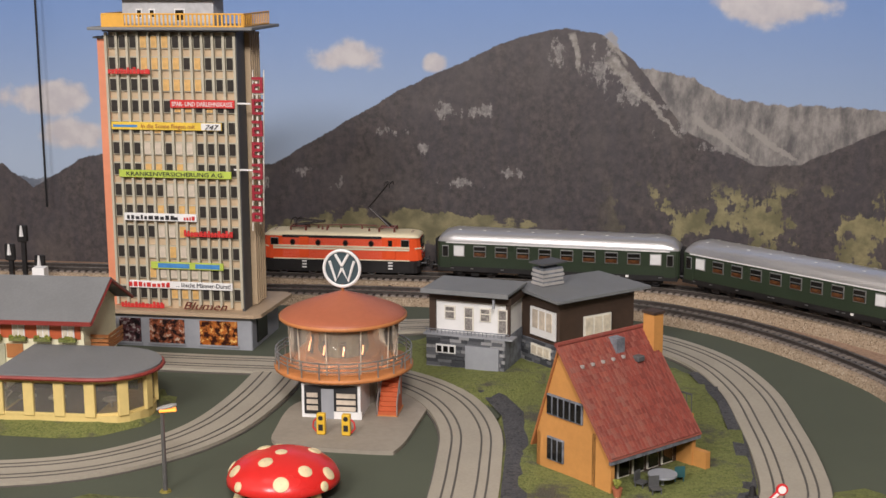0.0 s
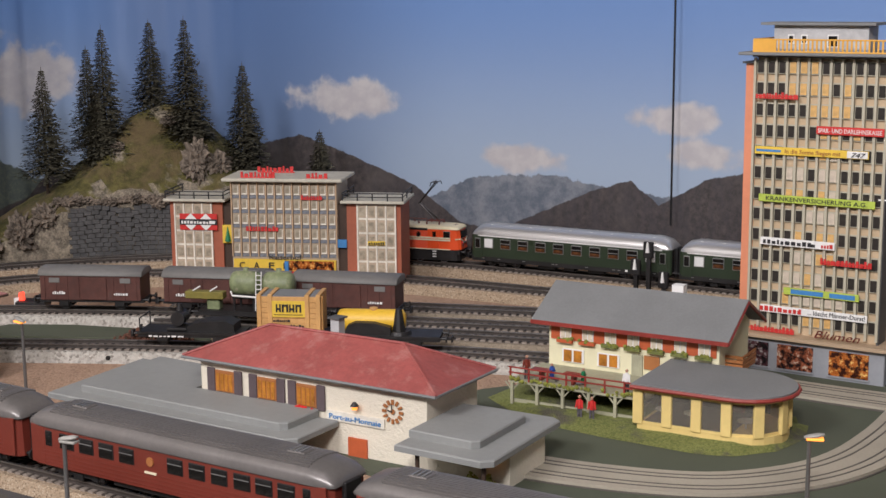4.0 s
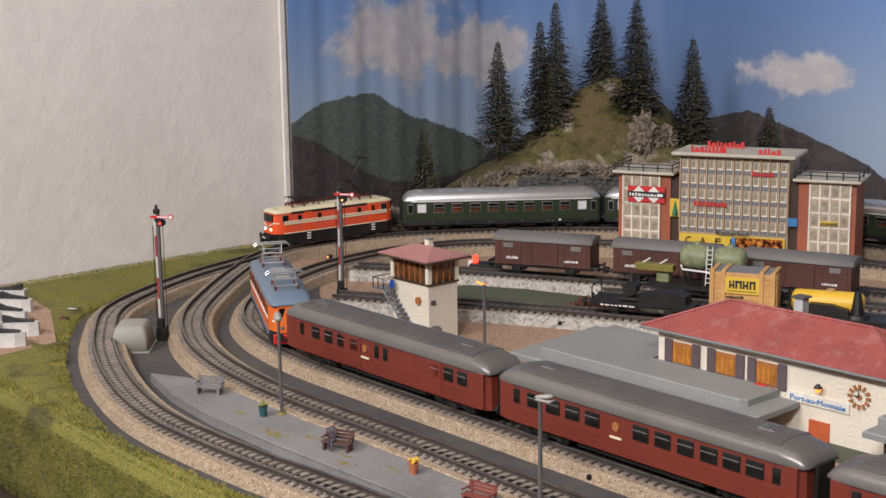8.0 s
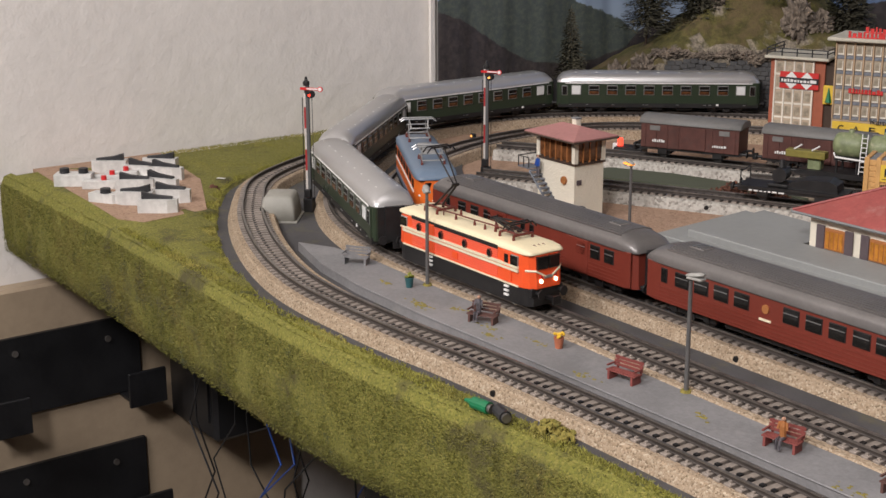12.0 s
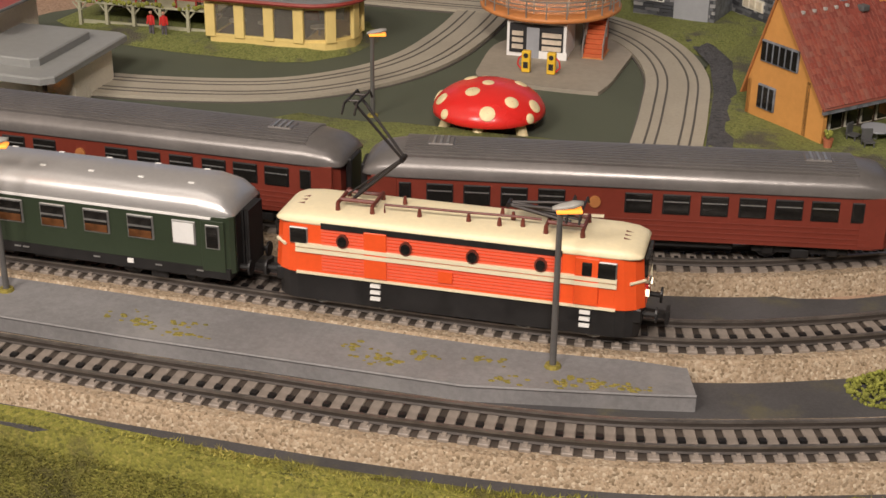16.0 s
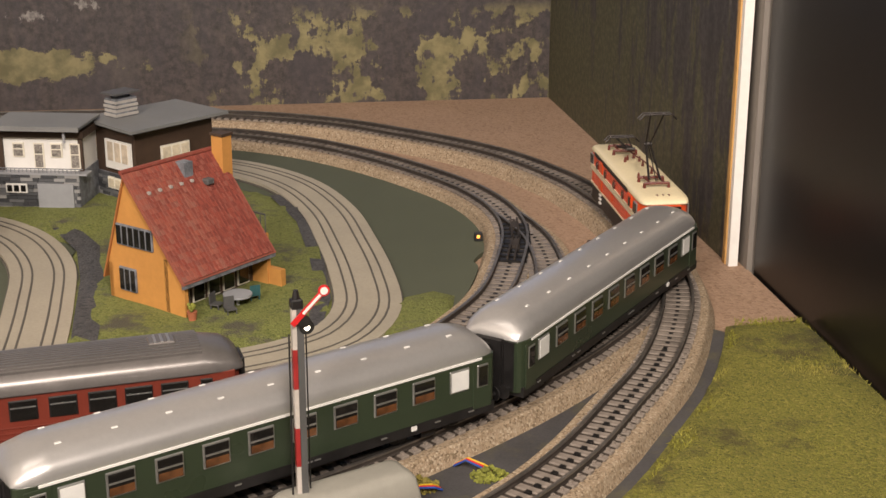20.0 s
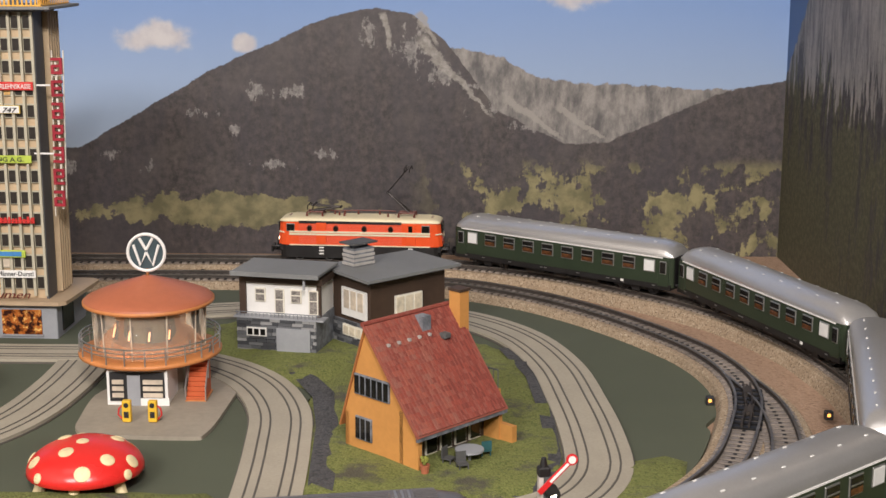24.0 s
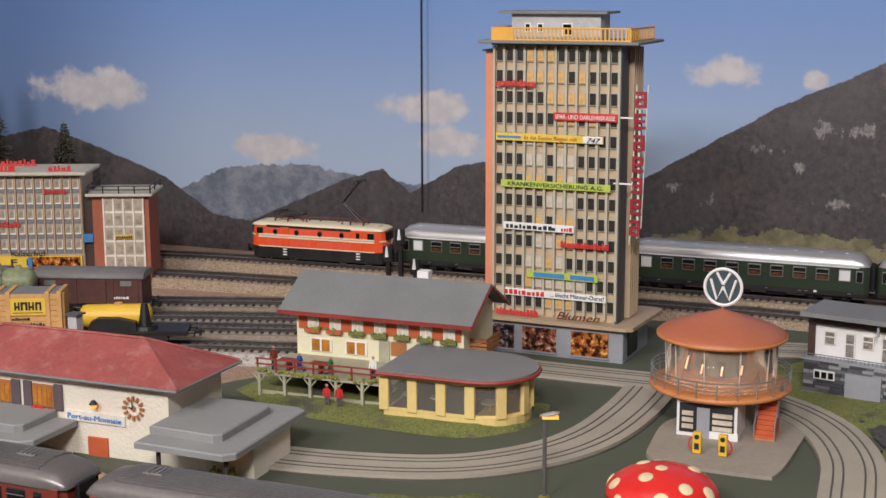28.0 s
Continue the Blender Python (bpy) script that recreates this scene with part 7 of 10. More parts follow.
    for dx in (-0.008, 0.008):
        bm = cyl(B(), (-0.0905 + dx, -0.0034, 0.0720), (-0.0905 + dx, -0.0042, 0.0720), 0.0090, 0.0090, 4)
        part("diamond", bm, M["white"], s)
    s = sign(t, -0.0600, -0.0010, 0.0500, 0.0115, 0.0190, M["signyellow"], label="yellow sign with a green tree shape")
    part("tree_shape", cyl(B(), (-0.0600, -0.0022, 0.0520), (-0.0600, -0.0022, 0.0670), 0.0035, 0.0003, 6), M["greenplug"], s)
    sign(t, 0.0600, -0.0010, 0.0470, 0.0105, 0.0085, M["signblue"], label="small blue sign")
    s = sign(t, 0.0965, -0.0030, 0.0505, 0.0180, 0.0042, M["signyellow"], label="small yellow sign")
    bars(s, M["signblack"], 0.0965, -0.0040, 0.0513, 0.016, 0.0026, count=7, seed=22)
    for x, z, w, sd in ((0.030, 0.0965, 0.022, 23), (-0.023, 0.0635, 0.034, 24)):
        bars(t, M["signred"], x, -0.0035, z, w, 0.0050, count=8, seed=sd, name="script_sign")
    letters("Kaiserhof", 0.0052, M["signblack"], t, (0.001, -0.0060, 0.0345), width=0.034, name="hotel_sign")
    bars(t, M["signred"], -0.026, -0.003, H + 0.0035, 0.036, 0.0065, count=7, seed=25, name="roof_sign")
    bars(t, M["signred"], 0.036, -0.003, H + 0.0035, 0.022, 0.0065, count=4, seed=26, name="roof_sign")
    bars(t, M["signred"], -0.018, 0.040, H + 0.0035, 0.040, 0.0072, count=8, seed=27, name="roof_sign")
    return t


# ---- the signal box ----
def signal_box():
    t = thing("signal_box", -0.982, 0.8435, 0, -2.0, "white signal box with glazed upper floor and faded pink roof", "building")
    W, D, Z, E = 0.048, 0.031, 0.0495, 0.0695
    part("wall", box(B(), 0, 0, 0, W, D, Z), M["stationwall"], t, "white rendered base")
    part("upper_floor", box(B(), 0, 0, Z, W - 0.0016, D - 0.0016, E - Z), M["brownwood"], t)
    for k in range(6):
        part("window", box(B(), -0.0185 + k * 0.0074, -D / 2 + 0.0004, Z + 0.0022, 0.0060, 0.0014, 0.0155), M["warmpane"], t)
    for k in range(4):
        part("window", box(B(), W / 2 - 0.0004, -0.0105 + k * 0.0070, Z + 0.0022, 0.0014, 0.0058, 0.0155), M["warmpane"], t)
    for k in range(5):
        part("window_post", box(B(), -0.0148 + k * 0.0074, -D / 2 - 0.0002, Z, 0.0010, 0.0016, E - Z), M["timber"], t)
    for k in range(3):
        part("window_post", box(B(), W / 2 + 0.0002, -0.0070 + k * 0.0070, Z, 0.0016, 0.0010, E - Z), M["timber"], t)
    for x, y in ((-W / 2, -D / 2), (W / 2, -D / 2), (W / 2, D / 2), (-W / 2, D / 2)):
        part("corner_post", box(B(), x * 0.965, y * 0.945, Z, 0.0040, 0.0038, E - Z), M["stationwall"], t)
    part("sill_band", box(B(), 0, 0, Z - 0.0010, W + 0.0024, D + 0.0024, 0.0018), M["brownwood"], t)
    bm = B()
    ox, oy, z = W / 2 + 0.0085, D / 2 + 0.0085, E
    e = [bm.verts.new(p) for p in ((-ox, -oy, z), (ox, -oy, z), (ox, oy, z), (-ox, oy, z))]
    h = [bm.verts.new(p) for p in ((-ox, -oy, z + 0.0016), (ox, -oy, z + 0.0016), (ox, oy, z + 0.0016), (-ox, oy, z + 0.0016))]
    a, b = bm.verts.new((-0.011, 0, z + 0.0090)), bm.verts.new((0.011, 0, z + 0.0090))
    for i in range(4):
        bm.faces.new((e[i], e[(i + 1) % 4], h[(i + 1) % 4], h[i]))
    bm.faces.new((h[0], h[1], b, a)), bm.faces.new((h[1], h[2], b)), bm.faces.new((h[2], h[3], a, b)), bm.faces.new((h[3], h[0], a)), bm.faces.new(e[::-1])
    roof = part("roof", bm, M["paleroof"], t, "faded pink hip roof")
    part("gutter", tube(B(), [(-ox, oy, z), (-ox, -oy, z), (ox, -oy, z), (ox, oy, z)], 0.0009, 6), M["brownwood"], roof)
    c = part("chimney", box(B(), 0.003, 0.003, z + 0.006, 0.0055, 0.0050, 0.0075), M["stationwall"], t)
    part("chimney_cap", box(B(), 0.003, 0.003, z + 0.0135, 0.0068, 0.0062, 0.0010), M["slate"], c)
    # outer stairs climb along the front to a landing at the corner
    st = part("stairs", box(B(), -0.031, -D / 2 - 0.004, Z - 0.0105, 0.015, 0.013, 0.0010), M["stoneblue"], t, "grey outer stairs")
    for k in range(12):
        part("step", box(B(), -0.0225 + k * 0.0032, -D / 2 - 0.0046, Z - 0.0125 - k * 0.0033, 0.0042, 0.0086, 0.0012), M["stoneblue"], st)
    for y in (-D / 2 - 0.0090, -D / 2 - 0.0006):
        part("string_board", tube(B(), [(-0.0245, y, Z - 0.0125), (0.0140, y, 0.0015)], 0.0009, 5), M["stoneblue"], st)
    bm = tube(B(), [(-0.0385, 0.002, Z - 0.001), (-0.0385, -D / 2 - 0.0098, Z - 0.001), (-0.0245, -D / 2 - 0.0098, Z - 0.001), (-0.0245, -D / 2 - 0.0098, Z - 0.010)], 0.0005, 5)
    for x, y in ((-0.0385, 0.0), (-0.0385, -D / 2 - 0.0098), (-0.0315, -D / 2 - 0.0098)):
        tube(bm, [(x, y, Z - 0.0105), (x, y, Z - 0.001)], 0.0005, 5)
    part("landing_rail", bm, M["frame"], st)
    part("wall_clock", cyl(B(), (0.0115, -D / 2 - 0.0018, 0.0345), (0.0115, -D / 2, 0.0345), 0.0034, 0.0034, 16), M["timber"], t)
    part("notice", box(B(), W / 2 + 0.0003, -0.0108, 0.0320, 0.0008, 0.0048, 0.0040), M["shutterdark"], t)
    return t


office_tower()
inn()
station()
canopy([(-.826, .789), (-.612, .786), (-.606, .792), (-.606, .8365), (-.728, .8365), (-.728, .890), (-.833, .894)], [(-.806, .802), (-.626, .799), (-.622, .803), (-.622, .8365), (-.730, .8365), (-.730, .888), (-.812, .891)], 0.0205, (-.79, .815, -.64, .8345), "long grey stepped platform roof along the station", ((-.80, .797), (-.74, .797), (-.68, .797), (-.63, .797)))
canopy([(-.536, .797), (-.474, .795), (-.468, .801), (-.470, .892), (-.476, .896), (-.536, .896)], [(-.536, .814), (-.490, .812), (-.486, .816), (-.487, .876), (-.491, .880), (-.536, .880)], 0.0265, (-.536, .835, -.476, .882), "grey stepped porch roof beside the station", ((-.478, .806), (-.525, .806)))
t = thing("wall_lamp", -0.4875, 0.8315, 0.0185, 0, "small lit lamp on the porch wall", "lamp")
part("shade", cyl(B(), (0, 0, 0.0030), (0, 0, 0.0060), 0.0034, 0.0012, 12), M["frame"], t)
part("bulb", cyl(B(), (0, 0, 0.0004), (0, 0, 0.0030), 0.0018, 0.0026, 12), M["lampglow"], t, "glowing bulb")
store()
signal_box()


# ---- the round filling station ----
def filling_station():
    apron = [(-.262, .962), (-.245, .953), (-.19, .950), (-.180, .957), (-.176, 1.0), (-.176, 1.075), (-.20, 1.09), (-.25, 1.09), (-.257, 1.06), (-.268, 1.03), (-.266, .985)]
    tagged(part("forecourt", prism(B(), [tuple(p[:2]) for p in spline(apron, True, 4)], 0.002, 0.0055), M["apron"]), "grey-beige filling station forecourt", "pavement", kind="structure")
    t = thing("filling_station", -0.2335, 1.0485, 0.0055, 0, "round orange filling station with glazed upper floor and gallery", "building")
    part("kiosk", box(B(), -0.001, -0.020, 0, 0.040, 0.036, 0.0235), M["white"], t, "white kiosk")
    w = part("shop_front", box(B(), -0.001, -0.0385, 0.0030, 0.036, 0.0012, 0.0195), M["signblack"], t, "dark shop front")
    for x, wd in ((-0.0135, 0.0075), (0.0095, 0.013)):
        for z in (0.0055, 0.0100, 0.0145):
            part("shelf", box(B(), x, -0.0393, z, wd, 0.0008, 0.0030), M["blindpale"], w)
    part("door", box(B(), -0.003, -0.0393, 0.0, 0.0085, 0.0010, 0.0205), M["podium"], w)
    part("plinth", box(B(), 0.0105, -0.0390, 0, 0.0190, 0.0014, 0.0050), M["white"], t)
    part("rear_core", cyl(B(), (0, 0.004, 0), (0, 0.004, 0.0235), 0.022, 0.022, 24), M["apron"], t)
    part("gallery_floor", lathe(B(), [(0.001, 0.0225), (0.026, 0.0225), (0.0455, 0.0252), (0.0478, 0.0262), (0.0480, 0.0280), (0.046, 0.0290), (0.001, 0.0290)], 48), M["gasrim"], t, "orange gallery floor", True)
    # gallery railing
    rl = part("gallery_railing", lathe(B(), [(0.0465, 0.0392), (0.0472, 0.0392), (0.0472, 0.0400), (0.0465, 0.0400), (0.0465, 0.0392)], 48), M["winframe"], t, "pale grey gallery railing")
    for z in (0.0338, 0.0365):
        part("rail", lathe(B(), [(0.0466, z), (0.0471, z), (0.0471, z + 0.0006), (0.0466, z + 0.0006), (0.0466, z)], 48), M["winframe"], rl)
    for i in range(22):
        a = radians(i * 360 / 22)
        part("baluster", cyl(B(), (0.0469 * math.cos(a), 0.0469 * math.sin(a), 0.0285), (0.0469 * math.cos(a), 0.0469 * math.sin(a), 0.0395), 0.0005, n=6), M["winframe"], rl)
    g = part("glazing", lathe(B(), [(0.0362, 0.0290), (0.0378, 0.0605), (0.0373, 0.0605), (0.0357, 0.0290)], 48), M["clear"], t, "clear plastic glazing", True)
    g.visible_shadow = False
    # added core: its olive stands in for the dim interior behind the glazing
    part("inner_core", cyl(B(), (0, 0, 0.0290), (0, 0, 0.0600), 0.0190, 0.0190, 24), M["dimcore"], t, "added dull olive core for the dim interior")
    part("inner_counter", cyl(B(), (0, 0, 0.0290), (0, 0, 0.0345), 0.0270, 0.0270, 28), M["timber"], t)
    for i, a in enumerate((-130, -104, -78, -52)):
        x, y = 0.0285 * math.cos(radians(a)), 0.0285 * math.sin(radians(a))
        p = part("red_panel", box(B(), x, y, 0.0385, 0.0042, 0.0010, 0.0090, a + 90), M["brownwood"], t)
        tube(bm := B(), [(x * 1.05 - 0.0004, y * 1.05, 0.0400), (x * 1.05 + 0.0004, y * 1.05, 0.0455)], 0.0006, 6)
        part("filament", bm, M["filament"], p, "glowing lamp tube")
    for i in range(10):
        a = radians(i * 36 + 12)
        part("glazing_bar", cyl(B(), (0.0364 * math.cos(a), 0.0364 * math.sin(a), 0.029), (0.0379 * math.cos(a), 0.0379 * math.sin(a), 0.0605), 0.0005, n=6), M["blindpale"], t)
    part("roof", lathe(B(), [(0.0428, 0.0610), (0.0434, 0.0625), (0.0422, 0.0642), (0.0380, 0.0662), (0.0300, 0.0694), (0.0205, 0.0728), (0.0100, 0.0762), (0.0030, 0.0784), (0.0005, 0.0788)], 56), M["gasroof"], t, "dull orange domed roof", True)
    part("roof_rim", lathe(B(), [(0.001, 0.0600), (0.0418, 0.0600), (0.0439, 0.0610), (0.0439, 0.0627), (0.0427, 0.0631)], 56), M["gasrim"], t, "", True)
    # round sign on a short post: ring and crossed bars as plain shapes
    z = 0.0945
    post = part("sign_post", cyl(B(), (0, 0, 0.0780), (0, 0, 0.0835), 0.0011), M["timber"], t)
    disc = part("round_sign", cyl(B(), (0, 0.0009, z), (0, -0.0009, z), 0.0132, 0.0132, 40), M["slateblue"], t, "round slate-blue sign with a white ring")
    bm = B()
    ring = []
    for i in range(41):
        a = 2 * math.pi * i / 40
        ring.append((0.0124 * math.cos(a), -0.0012, z + 0.0124 * math.sin(a)))
    tube(bm, ring, 0.0011, 6)
    part("ring", bm, M["white"], disc)
    bm = B()
    for s in (-1, 1):
        tube(bm, [(s * 0.0085, -0.0014, z + 0.0052), (s * 0.0042, -0.0014, z - 0.0088), (0, -0.0014, z + 0.0002)], 0.0010, 6)
        tube(bm, [(s * 0.0045, -0.0014, z + 0.0098), (0, -0.0014, z + 0.0018)], 0.0010, 6)
    part("zigzag", bm, M["white"], disc)
    # orange side stairs that climb close to the kiosk
    st = part("stairs", prism(B(), [(0.0285, -0.030), (0.0425, -0.030), (0.0425, -0.006), (0.0285, -0.006)], 0.0, 0.0010), M["gasrim"], t, "orange stairs to the gallery")
    for k in range(9):
        part("step", box(B(), 0.0355, -0.0290 + k * 0.0024, 0.001, 0.0125, 0.0024, 0.0022 + k * 0.0027), M["shutter"], st)
    for x in (0.0288, 0.0422):
        bm = tube(B(), [(x, -0.0305, 0.009), (x, -0.0075, 0.0345)], 0.0006, 5)
        for q in (0.0, 0.5, 1.0):
            tube(bm, [(x, -0.0305 + 0.023 * q, 0.001 + 0.024 * q), (x, -0.0305 + 0.023 * q, 0.009 + 0.0255 * q)], 0.0005, 5)
        part("hand_rail", bm, M["winframe"], st)
    return t


def petrol_pump(x, y):
    t = thing("petrol_pump", x, y, 0.0058, 0, "small yellow petrol pump with a red hose", "petrol pump", "petrol pumps")
    part("body", box(B(), 0, 0, 0, 0.0056, 0.0042, 0.0140, 0, 0.0005), M["yellow"], t)
    part("dial", cyl(B(), (0, -0.0020, 0.0112), (0, -0.0024, 0.0112), 0.0016, 0.0016, 14), M["signblack"], t)
    part("face", box(B(), 0, -0.0021, 0.0030, 0.0030, 0.0008, 0.0040), M["signblack"], t)
    s = 1 if x > -0.225 else -1
    part("hose", tube(B(), [(s * 0.0028, 0, 0.0105), (s * 0.0050, 0, 0.0085), (s * 0.0056, 0, 0.0045), (s * 0.0030, 0, 0.0015)], 0.0006, 6), M["signred"], t)
    return t


# ---- the modern white house on its stone base ----
def courses(bm, length, h, rows, seed, y=0.0, unit=0.0075):
    """Rough stone courses along a wall, each stone a little proud."""
    rnd = random.Random(seed)
    for r in range(rows):
        x = -length / 2
        while x < length / 2 - 0.001:
            w = min(unit * rnd.uniform(0.5, 1.6), length / 2 - x)
            box(bm, x + w / 2, y - rnd.uniform(0, 0.0010), r * h / rows + 0.0002, w - 0.0003, 0.0016, h / rows - 0.0003)
            x += w


def white_house():
    t = thing("modern_house", -0.160, 1.136, 0.0045, -12.0, "modern house of white and brown walls on a grey stone base", "house")
    W = 0.062
    base = part("stone_base", box(B(), 0, 0.022, 0, W, 0.044, 0.0265), M["stoneblue"], t, "grey stone base")
    courses(bm := B(), W, 0.0265, 10, 2)
    tagged(part("masonry", bm, M["walling"], base), kind="stuff")
    part("garage_door", box(B(), 0.0135, -0.0018, 0, 0.026, 0.0016, 0.0200), M["podium"], base)
    w = part("base_window", box(B(), -0.0150, -0.0018, 0.0130, 0.0155, 0.0016, 0.0066), M["white"], base)
    for k in range(3):
        part("pane", box(B(), -0.0200 + k * 0.0050, -0.0023, 0.0140, 0.0036, 0.0014, 0.0046), M["pane"], w)
    part("upper_wall", box(B(), 0.002, 0.026, 0.0265, W - 0.006, 0.036, 0.0270), M["white"], t)
    part("brown_post", box(B(), 0.0305, 0.0085, 0.0265, 0.0030, 0.0030, 0.0290), M["brownwood"], t)
    part("brown_side", box(B(), -0.0285, 0.025, 0.0265, 0.0050, 0.038, 0.0300), M["brownwood"], t)
    part("brown_head", box(B(), 0.002, 0.0245, 0.0520, W + 0.002, 0.040, 0.0050), M["brownwood"], t)
    for x, wd, z, h in ((-0.015, 0.0085, 0.0370, 0.0105), (0.000, 0.0075, 0.0290, 0.0185), (0.0130, 0.0085, 0.0370, 0.0105), (0.0265, 0.0075, 0.0290, 0.0185)):
        f = part("window", box(B(), x, 0.0076, z, wd, 0.0016, h, 0, 0.0002), M["hvwhite"], t)
        part("pane", box(B(), x, 0.0070, z + 0.0010, wd - 0.0020, 0.0014, h - 0.0020), M["lattice"], f)
        part("bar", box(B(), x, 0.0064, z + h * 0.55, wd - 0.0018, 0.0010, 0.0008), M["hvwhite"], f)
    bm = B()
    tube(bm, [(-W / 2 - 0.001, 0.0, 0.0305), (W / 2 + 0.003, 0.0, 0.0305)], 0.0004, 5)
    for k in range(22):
        x = -W / 2 + k * W / 21
        tube(bm, [(x, 0, 0.0265), (x, 0, 0.0305)], 0.00025, 4)
    part("balcony_rail", bm, M["stoneblue"], t, "thin grey balcony rail")
    part("balcony_slab", box(B(), 0.002, 0.004, 0.0262, W + 0.008, 0.012, 0.0012), M["podium"], t)
    part("roof_gap", box(B(), 0.001, 0.021, 0.0570, W - 0.002, 0.040, 0.0030), M["towerdark"], t)
    part("roof", box(B(), 0.001, 0.018, 0.0600, W + 0.006, 0.048, 0.0022, 0, 0.0004), M["slate"], t, "grey flat roof")
    part("fascia", box(B(), 0.001, -0.0065, 0.0592, W + 0.006, 0.0015, 0.0034), M["slate"], t)
    part("roof_strut", box(B(), 0.0225, -0.002, 0.0500, 0.0016, 0.0016, 0.0100), M["podium"], t)
    # the turned wing: its corner points to the road
    k = thing("house_wing", -0.0905, 1.1365, 0.0045, 42.0, "brown timber house wing under a broad grey roof", "house")
    L, D = 0.074, 0.048
    part("stone_base", box(B(), L / 2, D / 2, 0, L, D, 0.0200), M["stoneblue"], k)
    courses(bm := B(), D, 0.0200, 8, 5)
    bmesh.ops.transform(bm, matrix=Matrix.Translation((0, D / 2, 0)) @ Matrix.Rotation(radians(-90), 4, "Z"), verts=bm.verts)
    tagged(part("masonry", bm, M["walling"], k), kind="stuff")
    part("upper_wall", box(B(), L / 2, D / 2, 0.0200, L - 0.002, D - 0.002, 0.0330), M["brownwood"], k, "dark brown boarded wall")
    f = part("window", box(B(), -0.0004, 0.019, 0.0240, 0.0016, 0.030, 0.0215), M["white"], k, "white window surround")
    for yy in (0.0105, 0.0190, 0.0275):
        part("pane", box(B(), -0.0010, yy, 0.0300, 0.0014, 0.0062, 0.0140), M["blindpale"], f)
    f = part("base_window", box(B(), -0.0012, 0.020, 0.0090, 0.0016, 0.024, 0.0085), M["hvwhite"], k)
    for yy in (0.0125, 0.0200, 0.0275):
        part("pane", box(B(), -0.0018, yy, 0.0102, 0.0014, 0.0056, 0.0060), M["curtain"], f)
    f = part("window", box(B(), 0.036, -0.0004, 0.0250, 0.026, 0.0016, 0.0155), M["hvwhite"], k)
    for d in (-0.0085, 0, 0.0085):
        part("pane", box(B(), 0.036 + d, -0.0010, 0.0262, 0.0066, 0.0014, 0.0130), M["curtain"], f)
    part("door", box(B(), 0.006, -0.0006, 0, 0.008, 0.0014, 0.0160), M["white"], k)
    part("roof", prism(B(), [(-0.010, -0.010), (L + 0.008, -0.008), (L + 0.010, D + 0.008), (-0.004, D + 0.010)], 0.0560, 0.0582), M["slate"], k, "broad grey roof")
    part("roof_void", box(B(), L / 2, D / 2, 0.0530, L - 0.008, D - 0.008, 0.0032), M["towerdark"], k)
    for x, y in ((0.002, 0.002), (L - 0.004, 0.002), (0.002, D - 0.004)):
        part("roof_strut", box(B(), x, y, 0.0500, 0.0018, 0.0018, 0.0065), M["podium"], k)
    c = part("chimney", box(B(), 0.020, 0.040, 0.0580, 0.019, 0.013, 0.0140), M["stoneblue"], k, "grey stone chimney")
    for r in range(4):
        part("chimney_course", box(B(), 0.020, 0.040, 0.0590 + r * 0.0032, 0.0205 - 0.001 * (r % 2), 0.0145 - 0.001 * (r % 2), 0.0020), M["pipe"], c)
    part("chimney_cover", box(B(), 0.020, 0.040, 0.0752, 0.024, 0.017, 0.0012, 4), M["towerdark"], c)
    for dx in (-0.008, 0.008):
        part("cover_leg", box(B(), 0.020 + dx, 0.040, 0.0718, 0.001, 0.001, 0.0036), M["towerdark"], c)


